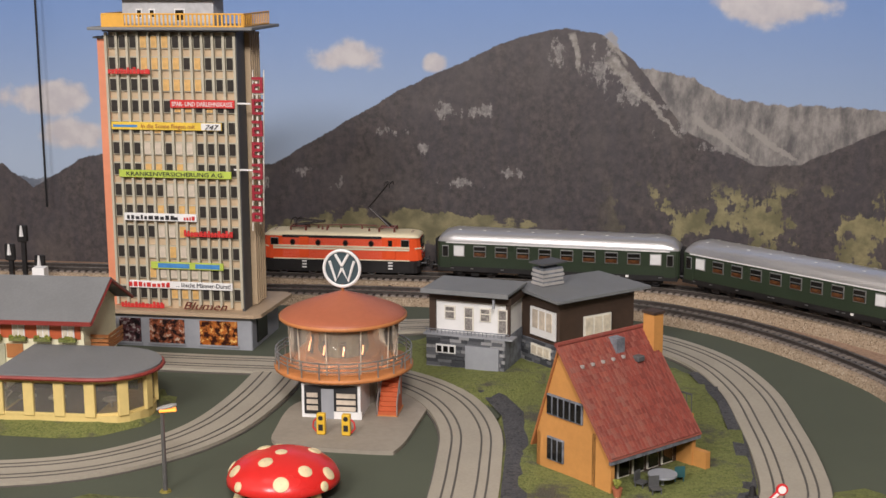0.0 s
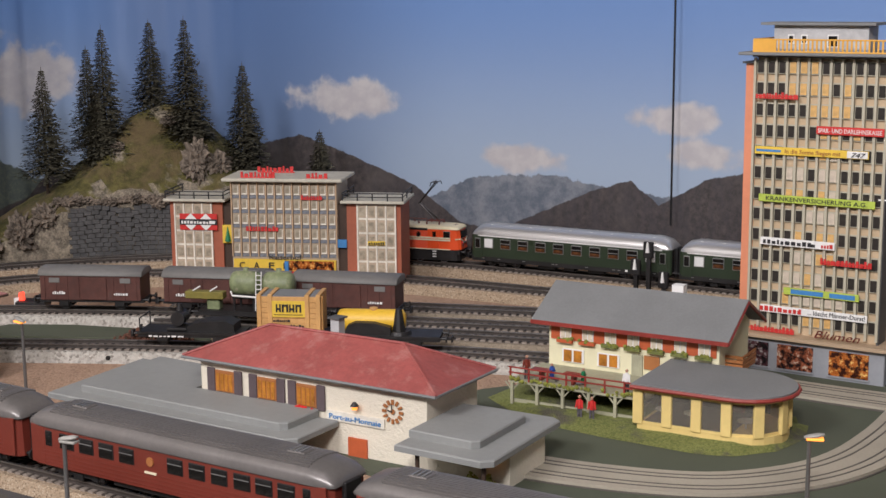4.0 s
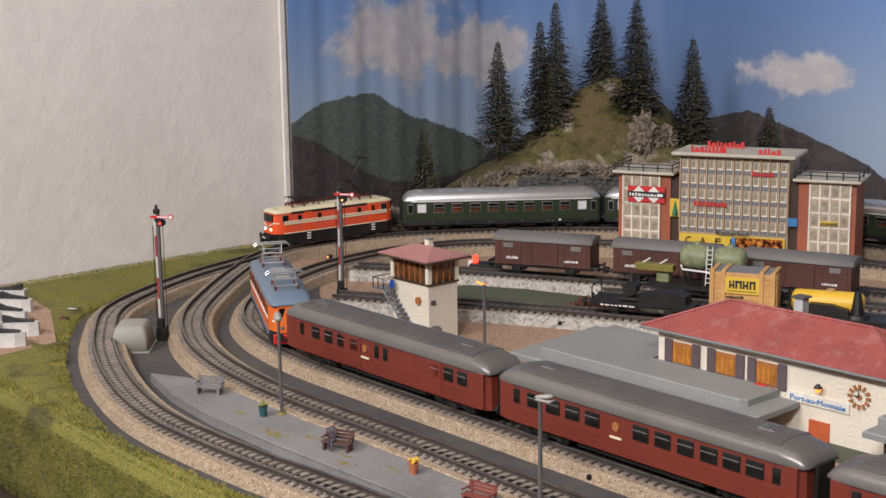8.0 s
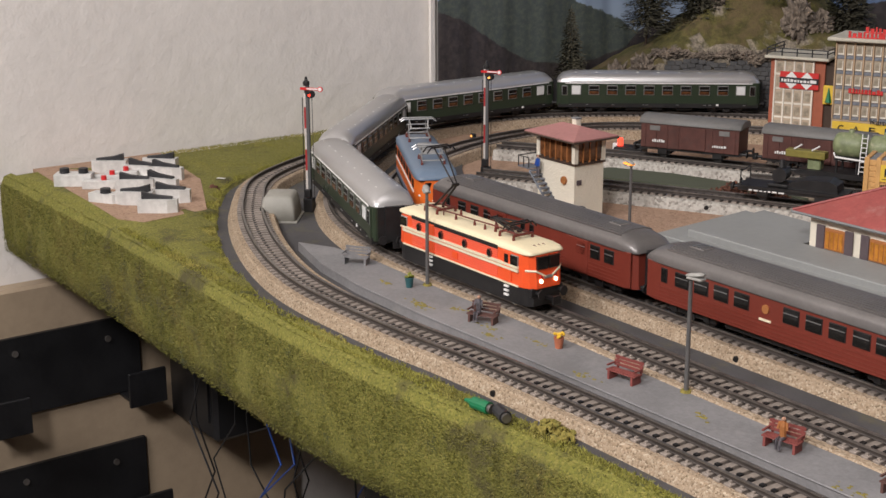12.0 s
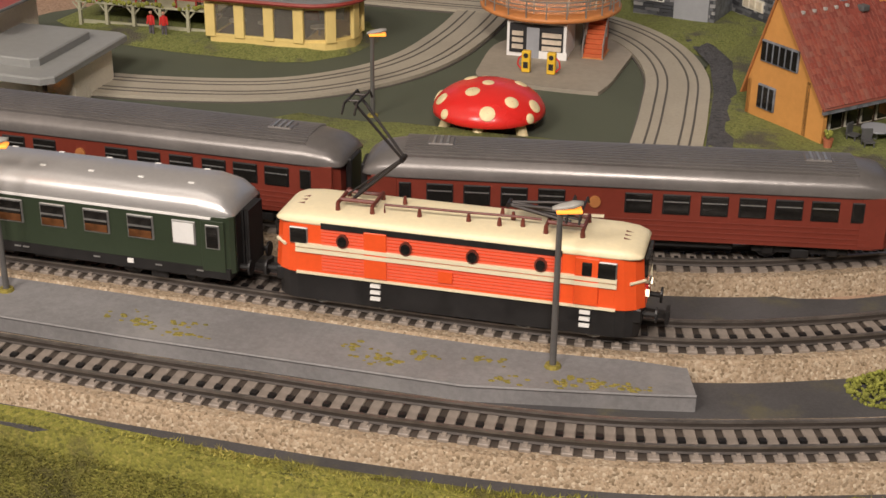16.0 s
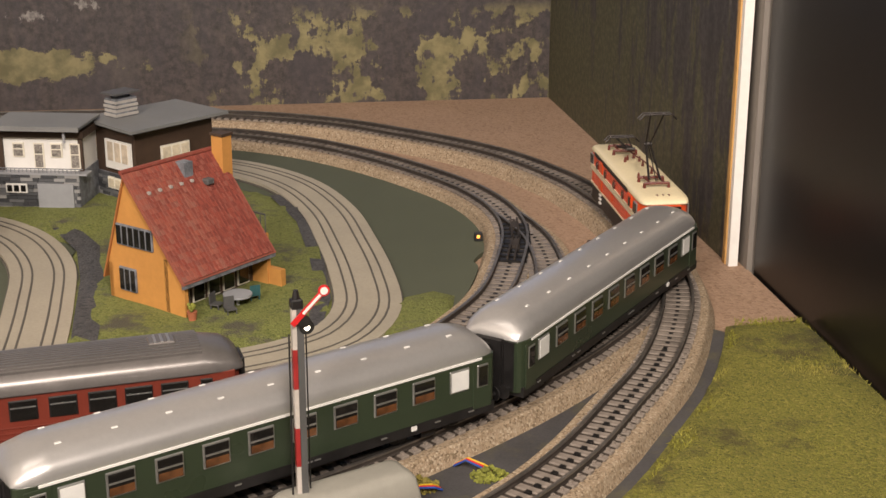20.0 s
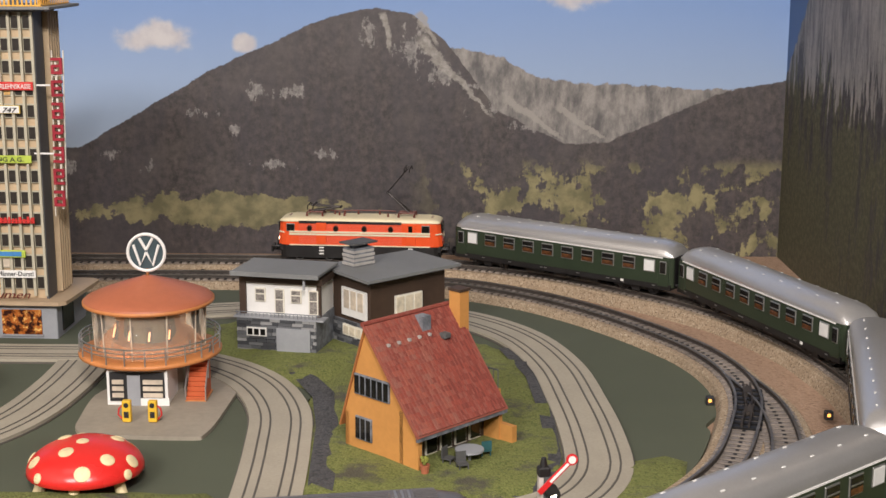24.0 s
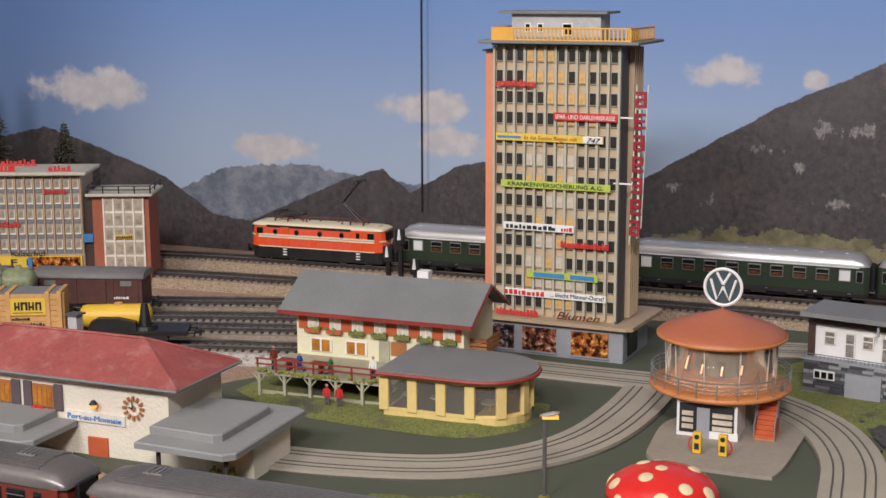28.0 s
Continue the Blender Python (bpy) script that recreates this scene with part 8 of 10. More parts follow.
# ---- the ochre house with its steep tiled roof ----
def ochre_house():
    ang = math.degrees(math.atan2(0.896 - 0.940, -0.040 + 0.087))
    t = thing("steep_roofed_house", -0.0915, 0.940, 0.0035, ang, "ochre house with a steep red tiled roof and terrace", "house")
    W, L = 0.0644, 0.072
    apex, za, zl = 0.0195, 0.0790, 0.0235
    zr = 0.0230
    # gable walls front and back
    def gable(y, thick):
        bm = B()
        pts = [(0, 0), (W - 0.002, 0), (W - 0.002, 0.0225), (apex, za), (0, zl)]
        a = [bm.verts.new((x, y, z)) for x, z in pts]
        b = [bm.verts.new((x, y + thick, z)) for x, z in pts]
        bm.faces.new(a), bm.faces.new(b[::-1])
        for i in range(5):
            bm.faces.new((a[i], a[(i + 1) % 5], b[(i + 1) % 5], b[i]))
        bmesh.ops.recalc_face_normals(bm, faces=bm.faces)
        return bm
    part("gable_wall", gable(0, 0.003), M["ochre"], t, "ochre gable wall")
    part("gable_wall", gable(L - 0.003, 0.003), M["ochre"], t)
    part("side_wall", box(B(), 0.0015, L / 2, 0, 0.003, L, zl), M["ochre"], t)
    part("terrace_wall", box(B(), W - 0.016, L / 2, 0, 0.003, L, 0.034), M["brownwood"], t)
    for k in range(5):
        w = part("terrace_window", box(B(), W - 0.0142, 0.010 + k * 0.0125, 0.003, 0.0014, 0.0095, 0.0165), M["hvwhite"], t)
        part("pane", box(B(), W - 0.0136, 0.010 + k * 0.0125, 0.0040, 0.0014, 0.0080, 0.0145), M["pane"], w)
    # roof planes
    def slope(x0, z0, x1, z1, y0, y1, thick):
        bm = B()
        n = Vector((-(z1 - z0), 0, x1 - x0)).normalized() * thick
        if n.z < 0:
            n = -n
        a = [Vector(p) for p in ((x0, y0, z0), (x1, y0, z1), (x1, y1, z1), (x0, y1, z0))]
        lo, hi = [bm.verts.new(p) for p in a], [bm.verts.new(p + n) for p in a]
        bm.faces.new(hi), bm.faces.new(lo[::-1])
        for i in range(4):
            bm.faces.new((lo[i], lo[(i + 1) % 4], hi[(i + 1) % 4], hi[i]))
        bmesh.ops.recalc_face_normals(bm, faces=bm.faces)
        return bm
    xe, ze = W + 0.0005, 0.0215
    y0, y1 = -0.0035, L + 0.001
    big = part("roof", slope(apex, za, xe, ze, y0, y1, 0.0020), M["brick_tile"], t, "steep red pantiled roof")
    k2 = (za - zl) / apex
    part("roof_back", slope(apex, za, -0.0035, zl - 0.0035 * k2, -0.0012, y1, 0.0012), M["timber"], t)
    part("roof_ridge", cyl(B(), (apex, y0, za + 0.0020), (apex, y1, za + 0.0020), 0.0016, n=8), M["brick_tile"], t)
    part("eaves_board", box(B(), xe, (y0 + y1) / 2, ze - 0.0015, 0.0016, y1 - y0, 0.0030), M["stoneblue"], t)
    # pantiles
    d = Vector((xe - apex, 0, ze - za))
    run, d = d.length, d.normalized()
    up = Vector((-d.z, 0, d.x))
    up = up if up.z > 0 else -up
    tile = B()
    box(tile, 0, 0, 0, 0.0038, 0.0027, 0.0008)
    cyl(tile, (-0.0019, -0.0009, 0.0006), (0.0019, -0.0009, 0.0008), 0.0004, 0.0005, 5)
    first = None
    rows, cols = int(run / 0.0034), int((y1 - y0) / 0.00285)
    rest = B()
    rnd = random.Random(4)
    for r in range(rows):
        for c in range(cols):
            p = Vector((apex, 0, za)) + d * (0.0022 + r * 0.0034) + up * 0.0021
            y = y0 + 0.0018 + c * 0.00285
            rot = Matrix((( d.x, 0, up.x), (0, 1, 0), (d.z, 0, up.z))).to_4x4()
            m = Matrix.Translation((p.x, y, p.z)) @ rot @ Matrix.Rotation(radians(rnd.uniform(-3, 3)), 4, "Z") @ Matrix.Rotation(radians(-3), 4, "Y")
            if first is None:
                first = part("tile", tile, M["brick_tile"], big)
                first.matrix_local = m
            elif c < 13:
                o = new("tile", first.data)
                o.parent, o.matrix_local = big, m
            else:
                rest.from_mesh(first.data)
                bmesh.ops.transform(rest, matrix=m, verts=rest.verts[-len(first.data.vertices):])
    tagged(part("tiling", rest, M["tile_rest"], big), kind="stuff")
    for k in range(5):
        p = Vector((apex, 0, za)) + d * 0.016 + up * 0.0030
        part("snow_hook", box(B(), p.x, 0.006 + k * 0.0085, p.z, 0.002, 0.0016, 0.0016), M["pipe"], big)
    p = Vector((apex, 0, za)) + d * 0.019 + up * 0.003
    part("skylight", box(B(), p.x, 0.051, p.z - 0.001, 0.006, 0.006, 0.0035, 0, 0.0006), M["towerdark"], big, "small dark skylight")
    part("roof_patch", box(B(), apex + 0.006, 0.040, za - 0.011, 0.008, 0.007, 0.012, 0), M["stoneblue"], big)
    part("chimney", box(B(), apex + 0.008, L - 0.002, za - 0.028, 0.009, 0.008, 0.040), M["ochre"], t, "ochre chimney")
    part("chimney_top", box(B(), apex + 0.008, L - 0.002, za + 0.0115, 0.0105, 0.0095, 0.0016), M["brownwood"], t)
    for x, z, w, h in ((0.0243, 0.0365, 0.0300, 0.0128), (0.0168, 0.0085, 0.0140, 0.0145)):
        f = part("window", box(B(), x, -0.0004, z, w, 0.0016, h, 0, 0.0003), M["stoneblue"], t)
        n = 6 if w > 0.02 else 3
        for i in range(n):
            part("pane", box(B(), x - w / 2 + (i + 0.5) * w / n, -0.0010, z + 0.001, w / n - 0.0016, 0.0014, h - 0.002), M["pane"], f)
    # terrace, side stairs and balcony
    part("terrace", box(B(), W + 0.004, L / 2 + 0.004, -0.002, 0.036, L + 0.010, 0.0030), M["apron"], t, "grey paved terrace")
    part("side_buttress", prism(B(), [(W - 0.014, L - 0.002), (W + 0.008, L - 0.002), (W + 0.008, L + 0.002), (W - 0.014, L + 0.002)], 0, 0.013), M["ochre"], t)
    rl = part("balcony", box(B(), W - 0.030, L + 0.007, 0.028, 0.024, 0.014, 0.0014), M["towerdark"], t, "small dark balcony")
    bm = B()
    for k in range(7):
        tube(bm, [(W - 0.042 + k * 0.004, L + 0.0135, 0.029), (W - 0.042 + k * 0.004, L + 0.0135, 0.040)], 0.0004, 4)
    tube(bm, [(W - 0.042, L + 0.0135, 0.040), (W - 0.018, L + 0.0135, 0.040)], 0.0006, 5)
    part("balcony_rail", bm, M["towerdark"], rl)
    part("annexe", box(B(), W - 0.028, L + 0.008, 0, 0.022, 0.014, 0.028), M["ochre"], t)


def garden_set():
    c = Vector((-0.0165, 0.912, 0.0045))
    t = thing("garden_table", c.x, c.y, c.z, 0, "small round grey garden table on the terrace", "table")
    part("tabletop", cyl(B(), (0, 0, 0.0078), (0, 0, 0.0090), 0.0085, 0.0085, 24), M["podium"], t)
    part("leg", cyl(B(), (0, 0, 0), (0, 0, 0.0078), 0.0010), M["podium"], t)
    for i, (dx, dy, m, rz) in enumerate(((-0.012, -0.004, "towerdark", 60), (0.009, 0.010, "teal", 200), (-0.004, -0.013, "towerdark", 20))):
        s = thing("garden_chair", c.x + dx, c.y + dy, c.z, rz, "dark grey garden chair at the table" if m != "teal" else "dark green garden chair at the table", "chair", "garden chairs")
        part("seat", box(B(), 0, 0, 0.0042, 0.0062, 0.0060, 0.0008), M[m], s)
        part("backrest", box(B(), 0, 0.0030, 0.0045, 0.0062, 0.0008, 0.0065), M[m], s)
        for a in (-0.0026, 0.0026):
            for b in (-0.0025, 0.0025):
                part("leg", box(B(), a, b, 0, 0.0006, 0.0006, 0.0042), M[m], s)
    p = thing("flower_pot", -0.042, 0.893, 0.0045, 0, "terracotta pot with green plant by the house corner", "pot")
    part("pot", cyl(B(), (0, 0, 0), (0, 0, 0.0060), 0.0020, 0.0030, 12), M["terracotta"], p)
    bm = B()
    rnd = random.Random(6)
    for _ in range(12):
        bmesh.ops.create_icosphere(bm, subdivisions=1, radius=0.0013, matrix=Matrix.Translation((rnd.uniform(-0.002, 0.002), rnd.uniform(-0.002, 0.002), 0.0075 + rnd.uniform(-0.001, 0.003))))
    part("plant", bm, M["bush"], p)


# ---- the toadstool kiosk ----
def toadstool():
    t = thing("toadstool_kiosk", -0.2325, 0.8765, 0.003, 0, "red toadstool kiosk with cream dots", "kiosk")
    R, z0, rise = 0.0328, 0.0085, 0.0178
    prof = [(0.001, z0 + 0.003), (R - 0.002, z0), (R, z0 + 0.001)] + [(R * math.cos(radians(a)), z0 + 0.001 + rise * math.sin(radians(a))) for a in range(8, 90, 7)] + [(0.0004, z0 + 0.001 + rise)]
    part("cap", lathe(B(), prof, 56), M["capred"], t, "glossy red cap", True)
    rnd = random.Random(2)
    for az, el, r in ((-112, 60, 0.0044), (-78, 26, 0.0046), (-45, 42, 0.0042), (-150, 30, 0.0042), (-15, 26, 0.0042), (30, 55, 0.004), (-90, 84, 0.0036), (60, 30, 0.0042), (110, 40, 0.0042), (150, 62, 0.0042), (-128, 12, 0.003), (-30, 10, 0.003), (175, 15, 0.0042)):
        a, e = radians(az), radians(el)
        n = Vector((math.cos(e) * math.cos(a) / R, math.cos(e) * math.sin(a) / R, math.sin(e) / rise)).normalized()
        p = Vector((R * math.cos(e) * math.cos(a), R * math.cos(e) * math.sin(a), z0 + 0.001 + rise * math.sin(e)))
        bm = B()
        lathe(bm, [(r, -0.0014), (r * 0.97, 0.0001), (r * 0.6, 0.0007), (0.0002, 0.0009)], 16)
        bmesh.ops.transform(bm, matrix=Matrix.Translation(p) @ n.to_track_quat("Z", "Y").to_matrix().to_4x4(), verts=bm.verts)
        part("dot", bm, M["capdot"], t)
    for i in range(6):
        a = radians(i * 60 + 30)
        part("post", cyl(B(), (0.027 * math.cos(a), 0.027 * math.sin(a), 0), (0.023 * math.cos(a), 0.023 * math.sin(a), z0 + 0.004), 0.0034, 0.0026, 10), M["capdot"], t)
    part("counter", cyl(B(), (0, 0, 0), (0, 0, z0 + 0.002), 0.0185, 0.0185, 24), M["brownwood"], t)
    return t


# ---- signals and lamps ----
def semaphore(x, y, z, rz, raised, lit, label, mast=0.108):
    t = thing("semaphore_signal", x, y, z, rz, label, "signal", "semaphore signals")
    for k in range(6):
        part("mast_section", box(B(), -0.0012, 0, k * mast / 6, 0.0018, 0.0026, mast / 6), M["mastred"] if k % 2 == 0 else M["mastwhite"], t)
    part("mast_back", box(B(), 0.0011, -0.0004, 0, 0.0026, 0.0024, mast), M["towerdark"], t)
    part("drive_box", box(B(), 0.0004, -0.0034, 0.0130, 0.0052, 0.0034, 0.0070, 0, 0.0004), M["frame"], t)
    part("foot", box(B(), 0, 0, 0, 0.0085, 0.0075, 0.0120, 0, 0.0006), M["frame"], t)
    part("lattice", tube(B(), [(-0.0040, -0.0010, 0.010), (-0.0034, -0.0010, mast - 0.010)], 0.0004, 5), M["frame"], t)
    bm = box(B(), 0.0, 0, mast, 0.0048, 0.0042, 0.0040, 0, 0.0006)
    cyl(bm, (0, 0, mast + 0.004), (0, 0, mast + 0.0075), 0.0016, 0.0010, 8)
    part("mast_cap", bm, M["frame"], t)
    a = radians(45 if raised else 0)
    d = Vector((math.cos(a), 0, math.sin(a)))
    o = Vector((0.001, -0.0034, mast - 0.002))
    arm = B()
    q = Matrix.Translation(o) @ Matrix.Rotation(-a, 4, "Y") @ Matrix.Scale(0.76, 4)
    box(arm, 0.008, 0, -0.0014, 0.015, 0.0008, 0.0028)
    cyl(arm, (0.0172, 0.0005, 0), (0.0172, -0.0005, 0), 0.0030, 0.0030, 20)
    box(arm, -0.003, 0, -0.0014, 0.007, 0.0008, 0.0028)
    bmesh.ops.transform(arm, matrix=q, verts=arm.verts)
    ar = part("arm", arm, M["red"], t, "red and white signal arm")
    w = B()
    box(w, 0.008, -0.0006, -0.0006, 0.0130, 0.0006, 0.0013)
    cyl(w, (0.0172, -0.0004, 0), (0.0172, -0.0009, 0), 0.0020, 0.0020, 18)
    bmesh.ops.transform(w, matrix=q, verts=w.verts)
    part("white_stripe", w, M["white"], ar)
    lb = cyl(B(), (0.0035, 0.003, mast - 0.0075), (0.0035, -0.0020, mast - 0.0075), 0.0032, 0.0030, 14)
    lb = part("lamp_house", lb, M["frame"], t)
    part("lens", cyl(B(), (0.0035, -0.0020, mast - 0.0075), (0.0035, -0.0028, mast - 0.0075), 0.0011, 0.0011, 12), M[lit], lb, "glowing signal lens")
    part("spectacle", cyl(B(), (0.0022, -0.0030, mast - 0.0045), (0.0022, -0.0036, mast - 0.0045), 0.0026, 0.0026, 14), M["frame"], t)
    part("ladder", tube(B(), [(0.0040, 0.0020, 0.004), (0.0040, 0.0020, mast - 0.010)], 0.0003, 4), M["frame"], t)
    return t


def relay_housing(x, y, rz, length=0.060, w=0.026, h=0.021, label="rounded grey relay housing beside the signal"):
    t = thing("relay_housing", x, y, 0.0016, rz, label, "housing")
    secs = []
    for z, k, r in ((0, 0.0, 0.002), (h * 0.55, 0.0012, 0.0022), (h * 0.86, 0.0024, 0.0030), (h * 0.96, 0.0040, 0.0034), (h, 0.0066, 0.0036)):
        a, b = length / 2 - k, w / 2 - k
        ring = []
        for cx, cy, a0 in ((a - r, b - r, 0), (-a + r, b - r, 90), (-a + r, -b + r, 180), (a - r, -b + r, 270)):
            for e in (0, 30, 60, 90):
                ring.append((cx + r * math.cos(radians(a0 + e)), cy + r * math.sin(radians(a0 + e)), z))
        secs.append(ring)
    part("shell", loft(B(), secs), M["signalbox"], t, "", True)
    part("vent", box(B(), length / 2 - 0.008, -w / 2, 0.003, 0.005, 0.001, 0.008), M["frame"], t)
    part("base_flange", box(B(), 0, 0, 0, length + 0.004, w + 0.003, 0.0012, 0, 0.0003), M["signalbox"], t)
    return t


def platform_lamp(x, y, z, rz, lit, label, tall=0.0665, group="station lamps"):
    t = thing("platform_lamp", x, y, z, rz, label, "lamp", group)
    part("post", cyl(B(), (0, 0, 0), (0, 0, tall), 0.0014, 0.0011, 10), M["metalpost"], t)
    part("foot", cyl(B(), (0, 0, 0), (0, 0, 0.0012), 0.0035, 0.003, 10), M["moss"], t)
    bm = B()
    secs = []
    for px, w, h in ((-0.0030, 0.0012, 0.0010), (0.0, 0.0022, 0.0018), (0.0050, 0.0026, 0.0020), (0.0084, 0.0016, 0.0010)):
        zc = tall + 0.0008 + px * 0.18
        secs.append([(px, w * math.cos(a * math.pi / 4), zc + h * 0.7 * math.sin(a * math.pi / 4)) for a in range(8)])
    hd = part("head", loft(bm, secs), M["lamphead"], t, "", True)
    part("bulb", box(B(), 0.0032, 0, tall - 0.0012, 0.0098, 0.0054, 0.0014, 0, 0.0004), M["lampglow"] if lit else M["lamphead"], hd, "glowing lamp" if lit else "")
    return t


def colour_light(x, y, h, lamps, label):
    t = thing("colour_light_signal", x, y, 0, 0, label, "signal", "dark light signals")
    part("post", box(B(), 0, 0, 0, 0.0040, 0.0040, h), M["frame"], t)
    part("base", box(B(), 0, 0, 0, 0.0090, 0.0080, 0.006), M["white"], t)
    bd = part("board", box(B(), 0, -0.0015, h - 0.004, 0.0105, 0.0040, 0.0165, 0, 0.001), M["frame"], t)
    part("mark", cyl(B(), (0, -0.0042, h + 0.0020), (0, -0.0042, h + 0.0125), 0.0022, 0.0008, 8), M["white"], bd)
    return t


def ground_signal(x, y, label):
    t = thing("ground_signal", x, y, 0.003, 0, label, "signal", "ground signals")
    part("case", box(B(), 0, 0, 0, 0.0055, 0.0045, 0.0060, 0, 0.0006), M["signblack"], t)
    part("lens", box(B(), -0.0003, -0.0024, 0.0024, 0.0022, 0.0010, 0.0022, 0, 0.0004), M["yellowglow"], t, "glowing lens")
    return t


# ---- the platform and what stands on it ----
def platform():
    out = [(-1.020, .600), (-.99, .614), (-.95, .6185), (-.85, .6145), (-.74, .6135), (-.6, .611), (-.444, .6095), (-.27, .610), (-.15, .6105), (-.085, .6105), (-.079, .590), (-.100, .585), (-.13, .579), (-.165, .572), (-.3, .570), (-.5, .573), (-.7, .573), (-.82, .572), (-.90, .575), (-.96, .583)]
    ob = part("platform", prism(B(), out[::-1], 0.0015, 0.0085), M["platform"])
    tagged(ob, "long weathered grey platform between the tracks", "platform", kind="structure")
    part("coping", tube(B(), [(x, y, 0.0084) for x, y in out[10:][::-1]], 0.0007, 5), M["platform"], ob)
    rnd = random.Random(8)
    for i in range(26):
        x, y = rnd.choice((rnd.uniform(-.95, -.1), rnd.uniform(-.35, -.09))), rnd.uniform(.578, .598)
        bm = B()
        for _ in range(14):
            bmesh.ops.create_icosphere(bm, subdivisions=1, radius=rnd.uniform(0.0004, 0.0011), matrix=Matrix.Translation((x + rnd.gauss(0, 0.0045), y + rnd.gauss(0, 0.0018), 0.0085)) @ Matrix.Diagonal((1.8, 1.2, 0.35, 1)))
        tagged(part("moss_tuft", bm, M["moss"]), "yellow moss tuft on the platform", "moss", "moss tufts")


def bench(x, y, rz, m, label, sitter=False):
    t = thing("bench", x, y, 0.0085, rz, label, "bench", "platform benches")
    for k in range(3):
        part("seat_slat", box(B(), 0, -0.0030 + k * 0.0022, 0.0050, 0.0200, 0.0017, 0.0008), M[m], t)
    for k in range(3):
        part("back_slat", box(B(), 0, 0.0036 + k * 0.0005, 0.0064 + k * 0.0020, 0.0200, 0.0007, 0.0016), M[m], t)
    for s in (-1, 1):
        part("leg", box(B(), s * 0.0082, -0.0002, 0, 0.0014, 0.0078, 0.0052), M[m], t)
        part("back_post", box(B(), s * 0.0082, 0.0046, 0.004, 0.0012, 0.0010, 0.0082), M[m], t)
        part("armrest", box(B(), s * 0.0094, 0, 0.0078, 0.0010, 0.0075, 0.0008), M[m], t)
    return t


def miniature(x, y, z, rz, tint, label, sitting=False):
    """A tiny painted toy figure as one plain mesh: legs, coat, arms and head."""
    bm = B()
    h = 0.0125 if sitting else 0.0185
    hip = 0.0020 if sitting else h * 0.46
    for s in (-1, 1):
        if sitting:
            cyl(bm, (s * 0.0009, 0, 0.0016), (s * 0.0010, -0.0048, 0.0018), 0.0009, 0.0008, 6, 0)
            cyl(bm, (s * 0.0010, -0.0046, 0.0018), (s * 0.0010, -0.0050, -0.0034), 0.0008, 0.0007, 6, 0)
        else:
            cyl(bm, (s * 0.0011, 0, 0), (s * 0.0009, 0, hip + 0.001), 0.0008, 0.0010, 6, 0)
        cyl(bm, (s * 0.0019, 0, h * 0.78), (s * 0.0026, -0.0010, h * 0.48), 0.0007, 0.0006, 6, 1)
    for z0, z1, r0, r1 in ((hip, h * 0.62, 0.0017, 0.0019), (h * 0.62, h * 0.82, 0.0019, 0.0013)):
        cyl(bm, (0, 0, z0), (0, 0, z1), r0, r1, 8, 1)
    k = len(bm.faces)
    bmesh.ops.create_icosphere(bm, subdivisions=1, radius=0.0013, matrix=Matrix.Translation((0, 0, h * 0.91)))
    bm.faces.ensure_lookup_table()
    for f in bm.faces[k:]:
        f.material_index = 2
    ob = part("toy_figure", bm, [M["figure"], tint, M["skin"]])
    ob.matrix_world = pose(x, y, z, 0, 0, rz)
    return tagged(ob, label, "toy figure")


def small_pot(x, y, body, flower, label):
    t = thing("planter", x, y, 0.0085, 0, label, "planter")
    part("pot", cyl(B(), (0, 0, 0), (0, 0, 0.0068), 0.0022, 0.0032, 14), M[body], t)
    bm = B()
    rnd = random.Random(int(x * 1000))
    for _ in range(14):
        bmesh.ops.create_icosphere(bm, subdivisions=1, radius=0.0011, matrix=Matrix.Translation((rnd.uniform(-0.0024, 0.0024), rnd.uniform(-0.0024, 0.0024), 0.0075 + rnd.uniform(0, 0.0022))))
    part("flower_bed", bm, M[flower], t)
    return t


# ---- the hill with firs ----
def hill_height(x, y):
    d2 = (x + 1.248) ** 2 + (y - 1.382) ** 2
    return 0.128 * math.exp(-d2 / 0.0360) + 0.047 * math.exp(-d2 / 0.0052) + 0.006 * noise.noise(Vector((x * 22, y * 22, 1))) + 0.003 * noise.noise(Vector((x * 60, y * 60, 5)))


